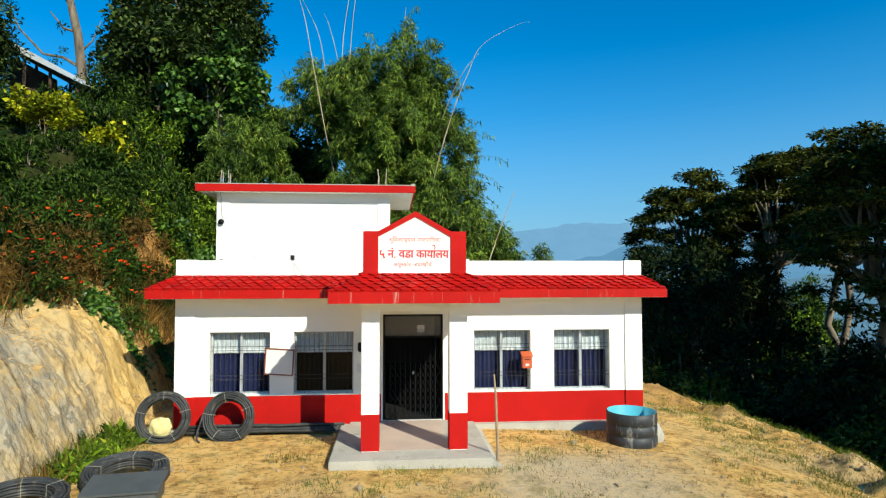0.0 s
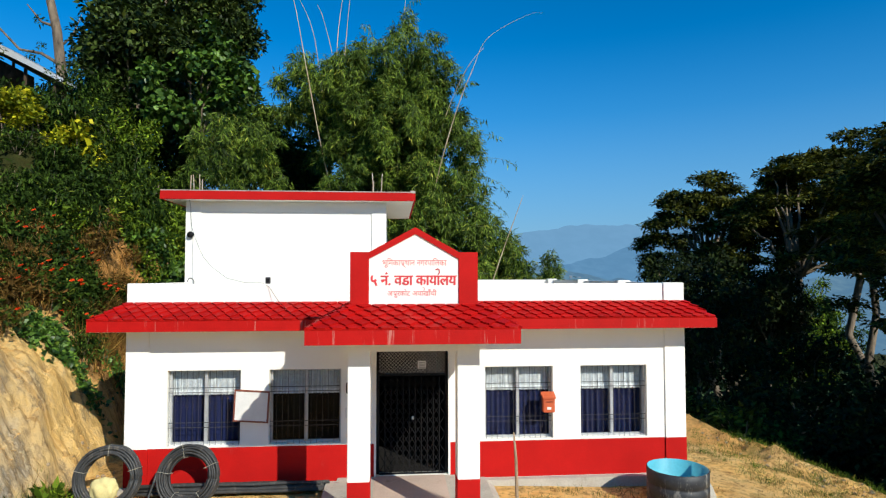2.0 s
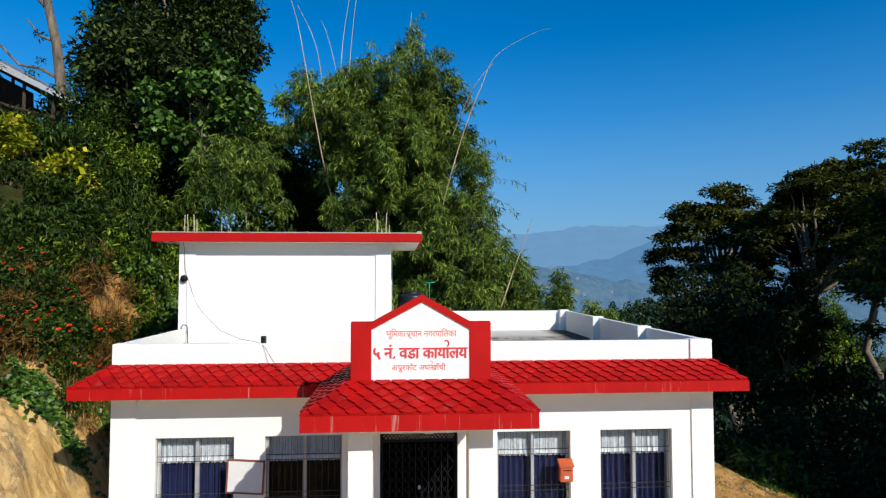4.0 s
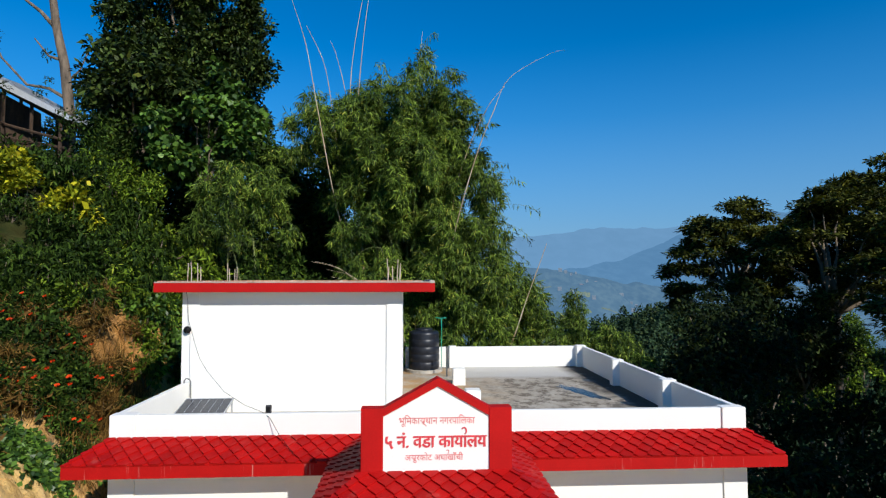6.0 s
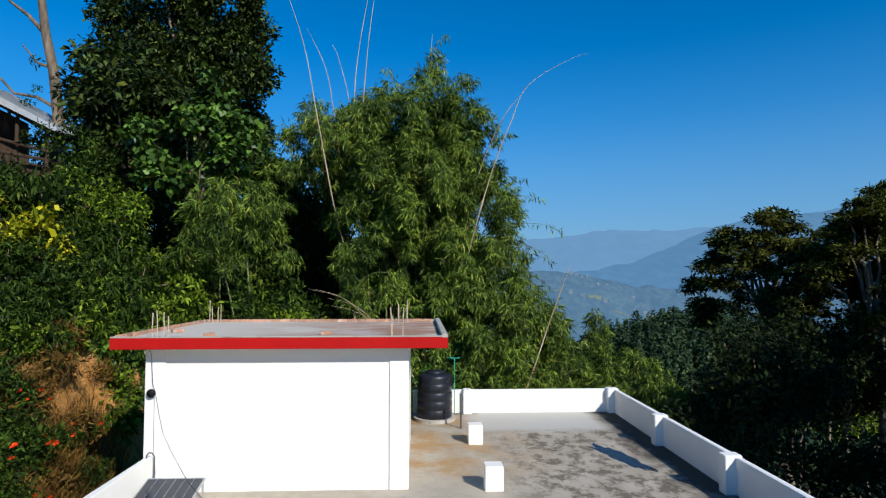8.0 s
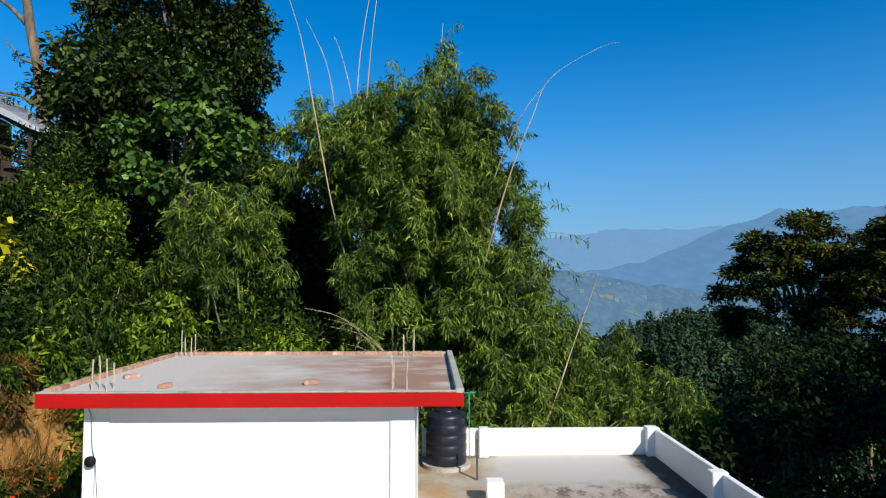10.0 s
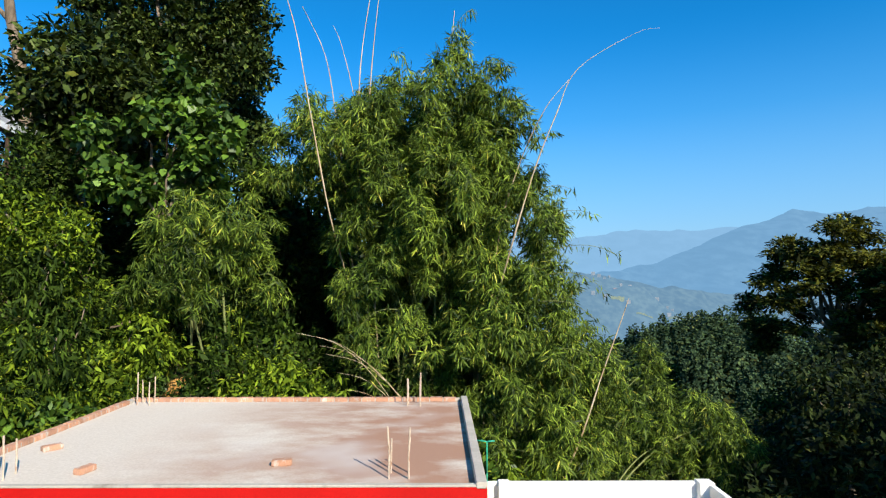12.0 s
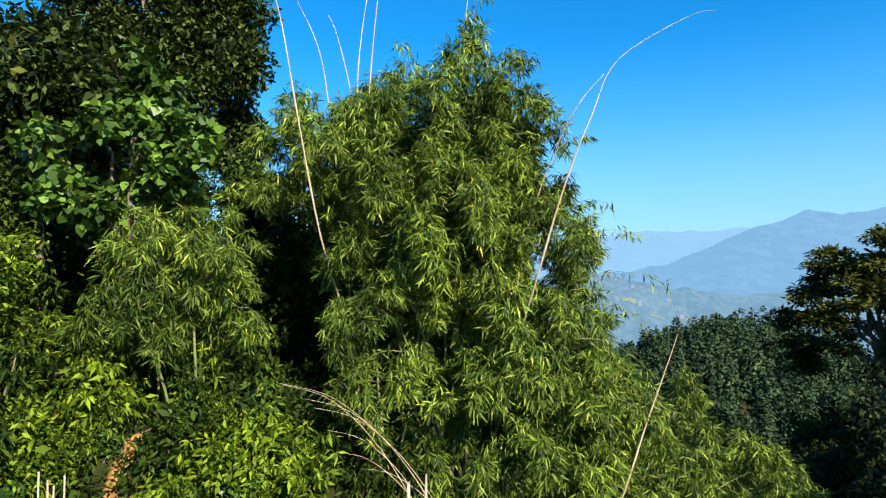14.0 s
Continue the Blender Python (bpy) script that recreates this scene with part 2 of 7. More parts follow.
def slab_mat():
    """Bare cement slab with brick-dust blotches."""
    m, nt, bsdf = nodes_of("slab_screed")
    p = coords(nt)
    b, f = noise_tex(nt, coords(nt, (0.6, 1, 1)), 0.8, 7.0, 0.62), noise_tex(nt, p, 30.0, 5.0, 0.7)
    col = ramp(nt, f, [(0.3, (0.52, 0.46, 0.38)), (0.7, (0.66, 0.60, 0.51))]).outputs[0]
    dust = times(nt, ramp(nt, b, [(0.37, (0, 0, 0)), (0.54, (0.9, 0.9, 0.9))]).outputs[0], along(nt, "X", -4.6, -1.6, 1.6, 0.7))
    col = mix(nt, dust, col, (0.34, 0.17, 0.10))
    col = mix(nt, ramp(nt, noise_tex(nt, p, 0.5, 3.0), [(0.55, (0, 0, 0)), (0.75, (0.6, 0.6, 0.6))]).outputs[0], col, (0.62, 0.60, 0.56))
    nt.links.new(col, bsdf.inputs["Base Color"])
    bsdf.inputs["Roughness"].default_value = 0.9
    bump(nt, bsdf, f, 0.25, 0.01)
    return m


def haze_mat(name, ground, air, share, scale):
    """Distance: dimmed land colour, with the haze of kilometres of lit air painted on as emission."""
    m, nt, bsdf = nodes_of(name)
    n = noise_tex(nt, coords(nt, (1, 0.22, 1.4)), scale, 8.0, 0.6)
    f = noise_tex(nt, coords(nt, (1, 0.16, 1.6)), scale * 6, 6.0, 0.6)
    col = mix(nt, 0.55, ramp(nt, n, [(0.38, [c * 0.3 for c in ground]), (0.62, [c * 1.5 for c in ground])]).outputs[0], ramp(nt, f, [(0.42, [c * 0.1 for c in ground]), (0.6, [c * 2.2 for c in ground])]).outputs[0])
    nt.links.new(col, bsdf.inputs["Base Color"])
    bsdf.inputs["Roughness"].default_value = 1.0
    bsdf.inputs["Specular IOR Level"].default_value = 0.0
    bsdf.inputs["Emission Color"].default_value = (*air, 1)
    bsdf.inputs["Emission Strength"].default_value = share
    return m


def glass_mat():
    m, nt, bsdf = nodes_of("window_glass")
    gl = nt.nodes.new("ShaderNodeBsdfGlossy")
    gl.inputs["Roughness"].default_value = 0.03
    tr = nt.nodes.new("ShaderNodeBsdfTransparent")
    tr.inputs["Color"].default_value = (0.93, 0.95, 0.96, 1)
    fr = add(nt, "ShaderNodeFresnel", IOR=1.18)
    mx = nt.nodes.new("ShaderNodeMixShader")
    nt.links.new(fr.outputs[0], mx.inputs[0])
    nt.links.new(tr.outputs[0], mx.inputs[1])
    nt.links.new(gl.outputs[0], mx.inputs[2])
    nt.links.new(mx.outputs[0], nt.nodes["Material Output"].inputs["Surface"])
    return m


WHITE = plain("white_wall_paint", (0.86, 0.84, 0.78), 0.75, vary=0.03, scale=1.2, fine=60, bumps=0.12, dirt=(0.70, 0.69, 0.65), dirt_at=0.74)
RED = plain("red_wall_paint", (0.44, 0.007, 0.006), 0.7, shine=0.15, vary=0.14, scale=1.6, fine=50, bumps=0.15, dirt=(0.40, 0.035, 0.03), dirt_at=0.64)
ROOF_RED = plain("red_roof_paint", (0.42, 0.006, 0.005), 0.6, shine=0.15, vary=0.16, scale=2.0, fine=45, bumps=0.2, dirt=(0.56, 0.24, 0.20), dirt_at=0.60, streak=(5.0, 5.0, 0.2))
TILE_RED = plain("red_tile_paint", (0.42, 0.006, 0.005), 0.6, shine=0.15, vary=0.18, scale=2.0, fine=45, bumps=0.2, dirt=(0.46, 0.05, 0.04), dirt_at=0.6, per_object=0.16)
CONCRETE = plain("grey_cement", (0.43, 0.395, 0.335), 0.9, vary=0.2, scale=1.8, fine=30, bumps=0.4, dirt=(0.25, 0.22, 0.17), dirt_at=0.6)
PORCH_FLOOR = plain("pinkish_porch_screed", (0.50, 0.38, 0.31), 0.85, vary=0.14, scale=1.5, fine=35, bumps=0.2, dirt=(0.36, 0.27, 0.2), dirt_at=0.6)
SOIL = ground_mat()
DECK = deck_mat()
SLAB = slab_mat()
BRICK = plain("fired_brick", (0.47, 0.25, 0.155), 0.9, vary=0.25, scale=8, fine=60, bumps=0.5, dirt=(0.52, 0.45, 0.38), dirt_at=0.54, per_object=0.25)
BLACK_PIPE = plain("black_polythene_pipe", (0.04, 0.04, 0.04), 0.55, vary=0.4, scale=6, fine=40, bumps=0.1, dirt=(0.13, 0.115, 0.095), dirt_at=0.56)
TANK_BLACK = plain("black_tank_plastic", (0.014, 0.016, 0.022), 0.38, vary=0.3, scale=3, fine=30, bumps=0.1, dirt=(0.09, 0.085, 0.08), dirt_at=0.62)
DRUM_OUT = plain("scuffed_black_plastic", (0.03, 0.032, 0.036), 0.55, vary=0.4, scale=3, fine=18, bumps=0.2, dirt=(0.30, 0.28, 0.24), dirt_at=0.55)
DRUM_IN = plain("turquoise_plastic_lining", (0.10, 0.42, 0.52), 0.45, vary=0.12, scale=3, fine=20, bumps=0.1)
ALU = plain("grey_aluminium", (0.46, 0.47, 0.48), 0.45, 0.3, vary=0.1, scale=5)
STEEL = plain("dark_painted_steel", (0.009, 0.009, 0.010), 0.6, 0.0, vary=0.3, scale=8, dirt=(0.035, 0.027, 0.02), dirt_at=0.64, shine=0.15)
GRILLE = plain("grey_painted_grille", (0.05, 0.05, 0.052), 0.5, 0.2, vary=0.2, scale=8)
REBAR = plain("cement_splashed_rebar", (0.52, 0.42, 0.32), 0.8, 0.1, vary=0.25, scale=10, dirt=(0.30, 0.15, 0.08), dirt_at=0.55)
NAVY = plain("navy_curtain_cloth", (0.004, 0.009, 0.055), 0.85, vary=0.25, scale=6, fine=80, bumps=0.1)
VOILE = plain("grey_blue_voile", (0.56, 0.58, 0.59), 0.9, vary=0.25, scale=14, fine=90, bumps=0.2)
STONE = plain("tan_stone", (0.34, 0.25, 0.15), 0.9, vary=0.3, scale=9, bumps=0.3)
MESH_GREY = plain("galvanised_mesh", (0.62, 0.60, 0.56), 0.5, 0.0, vary=0.15)
LACE = plain("pale_lace_curtain", (0.78, 0.79, 0.79), 0.9, vary=0.18, scale=14, fine=90, bumps=0.2)
GLASS = glass_mat()
# near-black room surfaces: the unlit interior's shade is put into their colour
DARK_ROOM = plain("interior_darkened_for_shade", (0.013, 0.011, 0.010), 0.9, vary=0.1)
WOOD = bark_mat("weathered_stick", (0.22, 0.14, 0.08), (0.45, 0.32, 0.2), 14)
DARK_WOOD = bark_mat("old_shed_timber", (0.02, 0.013, 0.008), (0.08, 0.045, 0.024), 8)
BARK = bark_mat("grey_brown_bark", (0.09, 0.07, 0.05), (0.26, 0.2, 0.14), 5)
PALE_BARK = bark_mat("pale_bare_bark", (0.05, 0.038, 0.026), (0.25, 0.185, 0.125), 4)
CULM = bark_mat("green_bamboo_culm", (0.08, 0.12, 0.03), (0.25, 0.26, 0.09), 4)
DRY_CULM = bark_mat("bleached_bamboo_cane", (0.30, 0.17, 0.08), (0.62, 0.52, 0.36), 2)
SHEET = plain("weathered_roofing_sheet", (0.60, 0.62, 0.63), 0.5, 0.4, vary=0.15, scale=2, dirt=(0.25, 0.17, 0.11), dirt_at=0.6)
MAIL_RED = plain("orange_red_letterbox_paint", (0.50, 0.10, 0.035), 0.5, vary=0.15, scale=8)
PAPER = plain("white_paper", (0.72, 0.72, 0.70), 0.8, vary=0.06, scale=9)
BOARD_FRAME = plain("brown_board_frame", (0.22, 0.07, 0.045), 0.6, vary=0.2, scale=9)
SACK = plain("pale_yellow_sack", (0.66, 0.56, 0.25), 0.85, vary=0.15, scale=7, fine=60, bumps=0.5)
STRAP = plain("white_strapping_tape", (0.30, 0.28, 0.22), 0.6, vary=0.1)
PANEL = plain("solar_cell_glass", (0.03, 0.035, 0.045), 0.12, vary=0.15, scale=9, bumps=0)
GREEN_PIPE = plain("green_plastic_pipe", (0.02, 0.36, 0.22), 0.45, vary=0.1)
SIGN_RED = plain("faded_red_lettering", (0.62, 0.055, 0.065), 0.7, vary=0.2, scale=12)
SIGN_PINK = plain("faded_pink_lettering", (0.68, 0.19, 0.18), 0.7, vary=0.2, scale=12)
GREY_BOX = plain("dark_grey_panel", (0.075, 0.08, 0.08), 0.5, vary=0.2, scale=4)
ORANGE = leaf_mat("orange_petals", (0.62, 0.035, 0.008), (0.80, 0.09, 0.015), (0.8, 0.2, 0.03), 0.1, 0.6, 0.25)
LEAF_BAMBOO = leaf_mat("bamboo_leaves", (0.014, 0.034, 0.008), (0.232, 0.338, 0.048), (0.46, 0.43, 0.09), 0.05, 0.5, 0.12, 0.14)
LEAF_BIG = leaf_mat("dark_glossy_leaves", (0.005, 0.011, 0.004), (0.090, 0.136, 0.032), (0.17, 0.19, 0.04), 0.05, 0.45, 0.08, 0.13)
LEAF_BROAD = leaf_mat("broad_green_leaves", (0.016, 0.044, 0.010), (0.128, 0.240, 0.035), (0.22, 0.28, 0.05), 0.05, 0.42, 0.10, 0.28)
LEAF_SHRUB = leaf_mat("shrub_leaves", (0.016, 0.040, 0.006), (0.230, 0.335, 0.028), (0.32, 0.32, 0.04), 0.05)
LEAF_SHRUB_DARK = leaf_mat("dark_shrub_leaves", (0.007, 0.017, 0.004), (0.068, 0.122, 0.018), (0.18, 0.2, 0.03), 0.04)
LEAF_YELLOW = leaf_mat("yellow_leaves", (0.10, 0.14, 0.01), (0.48, 0.45, 0.02), (0.62, 0.52, 0.04), 0.2)
# leaf colour near black: the deep shade below the terrace is painted in
LEAF_SHADE_DARK = leaf_mat("leaves_darkened_for_shade", (0.005, 0.009, 0.004), (0.040, 0.062, 0.018), (0.12, 0.12, 0.03), 0.04)
LEAF_RAIN = leaf_mat("olive_feathery_leaves", (0.008, 0.012, 0.004), (0.165, 0.178, 0.034), (0.24, 0.22, 0.04), 0.06)
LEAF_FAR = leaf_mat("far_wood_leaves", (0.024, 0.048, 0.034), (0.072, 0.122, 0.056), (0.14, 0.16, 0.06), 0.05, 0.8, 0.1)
GRASS = leaf_mat("green_grass", (0.035, 0.07, 0.010), (0.17, 0.25, 0.03), (0.30, 0.26, 0.08), 0.1)
DRY_GRASS = leaf_mat("dry_brown_grass", (0.085, 0.047, 0.015), (0.29, 0.155, 0.042), (0.40, 0.27, 0.09), 0.12)
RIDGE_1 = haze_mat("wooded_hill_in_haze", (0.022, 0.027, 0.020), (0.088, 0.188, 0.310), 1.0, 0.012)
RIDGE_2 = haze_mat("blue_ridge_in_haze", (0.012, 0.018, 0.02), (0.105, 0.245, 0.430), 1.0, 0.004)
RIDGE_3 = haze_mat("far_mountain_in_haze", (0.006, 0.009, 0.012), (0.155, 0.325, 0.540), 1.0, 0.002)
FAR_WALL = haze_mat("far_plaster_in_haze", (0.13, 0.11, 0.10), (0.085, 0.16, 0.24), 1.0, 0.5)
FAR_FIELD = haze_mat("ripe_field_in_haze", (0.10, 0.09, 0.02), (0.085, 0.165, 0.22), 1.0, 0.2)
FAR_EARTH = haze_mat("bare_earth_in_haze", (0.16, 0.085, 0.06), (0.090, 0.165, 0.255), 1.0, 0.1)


# ---------------------------------------------------------------- mesh helpers
def finish(name, bm, material, smooth=False):
    me = bpy.data.meshes.new(name)
    bm.to_mesh(me)
    bm.free()
    if material:
        me.materials.append(material)
    if smooth:
        me.shade_smooth()
    return me


def part(name, bm, material, parent, label="", smooth=False):
    ob = new(name, finish(name, bm, material, smooth))
    ob.parent = parent
    if label:
        tagged(ob, label)
    return ob


def thing(name, label, category, at=(0, 0, 0), group="", kind="", turn=0):
    ob = new(name)
    ob.empty_display_size = 0.2
    ob.matrix_world = pose(*at, 0, 0, turn)
    return tagged(ob, label, category, group, kind)


def structure(name, bm, material, label, category, smooth=False):
    ob = new(name, finish(name, bm, material, smooth))
    return tagged(ob, label, category, kind="structure")


def box(bm, x0, x1, y0, y1, z0, z1, bevel=0.0):
    vs = [bm.verts.new((x, y, z)) for z in (z0, z1) for x, y in ((x0, y0), (x1, y0), (x1, y1), (x0, y1))]
    fs = [bm.faces.new([vs[i] for i in f]) for f in ((3, 2, 1, 0), (4, 5, 6, 7), (0, 1, 5, 4), (1, 2, 6, 5), (2, 3, 7, 6), (3, 0, 4, 7))]
    if bevel:
        es = {e for f in fs for e in f.edges}
        bmesh.ops.bevel(bm, geom=list(es), offset=bevel, segments=2, affect="EDGES")
    return bm


def boxes(*dims, bevel=0.0):
    bm = bmesh.new()
    for d in dims:
        box(bm, *d, bevel=bevel)
    return bm


def tube(bm, points, radii, sides=8, closed=False):
    """A round bar through the points."""
    pts = [Vector(p) for p in points]
    if not hasattr(radii, "__len__"):
        radii = [radii] * len(pts)
    rings, ref = [], None
    for i, p in enumerate(pts):
        a = pts[i - 1] if (i or closed) else p
        b = pts[(i + 1) % len(pts)] if (i + 1 < len(pts) or closed) else p
        d = (b - a).normalized()
        if ref is None:
            ref = d.orthogonal().normalized()
        ref = (ref - d * ref.dot(d)).normalized()
        side = d.cross(ref)
        rings.append([bm.verts.new(p + (ref * math.cos(2 * math.pi * k / sides) + side * math.sin(2 * math.pi * k / sides)) * radii[i]) for k in range(sides)])
    for i in range(len(rings) - (0 if closed else 1)):
        r, s = rings[i], rings[(i + 1) % len(rings)]
        for k in range(sides):
            bm.faces.new((r[k], r[(k + 1) % sides], s[(k + 1) % sides], s[k]))
    if not closed:
        bm.faces.new(rings[0][::-1])
        bm.faces.new(rings[-1])
    return bm


def lathe(bm, profile, sides=32, centre=(0, 0, 0)):
    """A turned body from (radius, height) pairs."""
    rings = [[bm.verts.new((centre[0] + r * math.cos(2 * math.pi * k / sides), centre[1] + r * math.sin(2 * math.pi * k / sides), centre[2] + z)) for k in range(sides)] for r, z in profile]
    for r, s in zip(rings, rings[1:]):
        for k in range(sides):
            bm.faces.new((r[k], r[(k + 1) % sides], s[(k + 1) % sides], s[k]))
    return bm


def lattice(x, y, seed=0):
    """Smooth value noise on a unit lattice, 0 to 1."""
    xi, yi = np.floor(x).astype(np.int64), np.floor(y).astype(np.int64)
    fx, fy = x - xi, y - yi
    fx, fy = fx * fx * (3 - 2 * fx), fy * fy * (3 - 2 * fy)

    def h(i, j):
        n = (i * 374761393 + j * 668265263 + seed * 974711) & 0x7FFFFFFF
        n = ((n ^ (n >> 13)) * 1274126177) & 0x7FFFFFFF
        return ((n ^ (n >> 16)) & 0xFFFF) / 65535.0
    a = h(xi, yi) * (1 - fx) + h(xi + 1, yi) * fx
    b = h(xi, yi + 1) * (1 - fx) + h(xi + 1, yi + 1) * fx
    return a * (1 - fy) + b * fy


def fractal(x, y, scale, octaves=4, seed=0):
    total, amp, norm = 0, 1.0, 0
    for k in range(octaves):
        total = total + amp * lattice(x * scale * 2 ** k + 17.3 * k, y * scale * 2 ** k - 9.1 * k, seed + k)
        norm += amp
        amp *= 0.5
    return total / norm


# ---------------------------------------------------------------- ground
def smooth01(a, b, v):
    u = np.clip((v - a) / (b - a), 0, 1)
    return u * u * (3 - 2 * u)


def rim(y):
    """x of the terrace's outer edge."""
    return np.interp(y, [-60, 0, 11, 13.5, 16, 19, 22, 25, 40], [10.5, 9.8, 9.4, 9.55, 9.75, 9.3, 8.7, 8.2, 7.5])


def toe(y):
    """x of the foot of the cut bank."""
    return np.interp(y, [-60, 8, 12.5, 16, 19, 25], [-7.4, -7.0, -6.75, -6.55, -6.6, -6.7])


def height(x, y):
    x, y = np.asarray(x, float), np.asarray(y, float)
    n1, n2 = fractal(x, y, 0.5, 4, 3) - 0.5, fractal(x, y, 2.3, 4, 8) - 0.5
    z = 0.06 * smooth01(5, 1, x) - 0.05 * smooth01(1, 4, x) + 0.06 * n1 + 0.035 * n2
    # the yard tips gently to the east
    z = z - 0.135 * (np.logaddexp(0, (x - 5.6) * 2.2) / 2.2) * smooth01(14, 9, x)
    # bank behind the house, falling away to the east
    back = smooth01(25.2, 28.6, y)
    z = z + back * np.clip(3.4 - 0.48 * (x + 2), -3, 5.4)
    z = z - np.clip(y - 31, 0, 400) * np.clip(0.16 + 0.012 * (x + 4), 0.0, 0.3) * smooth01(-9, 2, x)
    # cut bank and hillside on the west
    d = toe(y) - x + 0.35 * n1 + 0.3 * n2
    q = 0.22 * (toe(y) - x) + y + 0.9 * n1 + 0.35 * n2
    d = d + 0.10 * (fractal(q * 1.3, 0.3 * x, 1.0, 3, 63) - 0.5) + 0.20 * (np.floor(fractal(q * 1.7, 1.1 * x, 1.0, 3, 64) * 9) / 9 - 0.5) + 0.12 * (np.floor(fractal(q * 4.2, 2.2 * x, 1.0, 2, 66) * 6) / 6 - 0.5) + 0.06 * (fractal(x * 1.6, y, 5.0, 3, 65) - 0.5)
    hill = np.interp(d, [0, 0.35, 0.8, 1.9, 8.5, 13, 60, 400], [0, 0.75, 1.7, 2.95, 7.6, 9.2, 17, 70])
    hill = hill + 1.7 * np.exp(-(((x + 11.6) / 2.2) ** 2 + ((y - 24.6) / 2.6) ** 2))
    hill = hill + smooth01(0.5, 3, d) * np.clip((y - 17) * 0.22, -1.2, 2.2) * smooth01(14, 6, d) + smooth01(0.2, 1, d) * (0.5 * n1 + 0.4 * n2 - 0.3 * np.abs(fractal(y * 1.0 + x * 0.9, z * 0 + x * 0.25, 1.1, 4, 61) - 0.5) + 0.08 * (fractal(x, y, 6.0, 3, 62) - 0.5))
    z = np.maximum(z, np.where(d > 0, hill + np.minimum(z, 0.1), -1e3))
    # fall on the east
    e = x - rim(y) + 0.9 * n1 + 0.5 * n2
    z = z + (0.32 * np.exp(-((e + 0.30) / 0.42) ** 2) * np.clip(0.7 + 1.8 * n2 + 1.8 * n1, 0, 1.5) - 0.12 * np.exp(-((e + 1.0) / 0.25) ** 2) * np.clip(0.6 + 2.5 * n1 + 2 * n2, 0, 1.4)) * smooth01(26, 20, y)
    z = z - np.interp(e, [0, 0.6, 2.6, 6, 12, 40, 120, 400], [0, 0.38, 1.5, 4.2, 8.0, 18, 45, 110])
    # the far side of the valley
    r = np.hypot(x, y)
    z = np.maximum(z, -95)
    wood = 81 * np.exp(-(((x - 145) / 130) ** 2 + ((y - 300) / 90) ** 2))
    z = z + wood * smooth01(60, 200, r)
    z = z + smooth01(80, 500, r) * 30 * (fractal(x, y, 0.006, 4, 21) - 0.5)
    return z


def spread(lo, hi, step, far):
    """Even lines between lo and hi, then ever wider ones out to far."""
    inner = list(np.arange(lo, hi + step / 2, step))
    out, w = [], step
    v = hi
    while v < far:
        w *= 1.16
        v += w
        out.append(v)
    left, w = [], step
    v = lo
    while v > -far:
        w *= 1.16
        v -= w
        left.append(v)
    return np.array(left[::-1] + inner + out)


def sheet(xs, ys, zs):
    nx, ny = len(xs), len(ys)
    gx, gy = np.meshgrid(xs, ys, indexing="ij")
    co = np.stack([gx, gy, zs], -1).reshape(-1, 3)
    i, j = np.meshgrid(np.arange(nx - 1), np.arange(ny - 1), indexing="ij")
    a = (i * ny + j).ravel()
    quads = np.stack([a, a + ny, a + ny + 1, a + 1], -1)
    return co, quads


def mesh_from(name, co, quads, material, smooth=False):
    me = bpy.data.meshes.new(name)
    n, k = len(quads), quads.shape[1]
    me.vertices.add(len(co))
    me.vertices.foreach_set("co", np.asarray(co, np.float32).ravel())
    me.loops.add(n * k)
    me.loops.foreach_set("vertex_index", np.asarray(quads, np.int32).ravel())
    me.polygons.add(n)
    me.polygons.foreach_set("loop_start", np.arange(0, n * k, k, dtype=np.int32))
    me.update(calc_edges=True)
    me.materials.append(material)
    if smooth:
        me.shade_smooth()
    return me


LAND = []


def on_land(x, y):
    """The ground's height on its own mesh, between the grid lines."""
    xs, ys, zs = LAND
    i, j = np.searchsorted(xs, x) - 1, np.searchsorted(ys, y) - 1
    u, v = (x - xs[i]) / (xs[i + 1] - xs[i]), (y - ys[j]) / (ys[j + 1] - ys[j])
    return float((zs[i, j] * (1 - u) + zs[i + 1, j] * u) * (1 - v) + (zs[i, j + 1] * (1 - u) + zs[i + 1, j + 1] * u) * v)


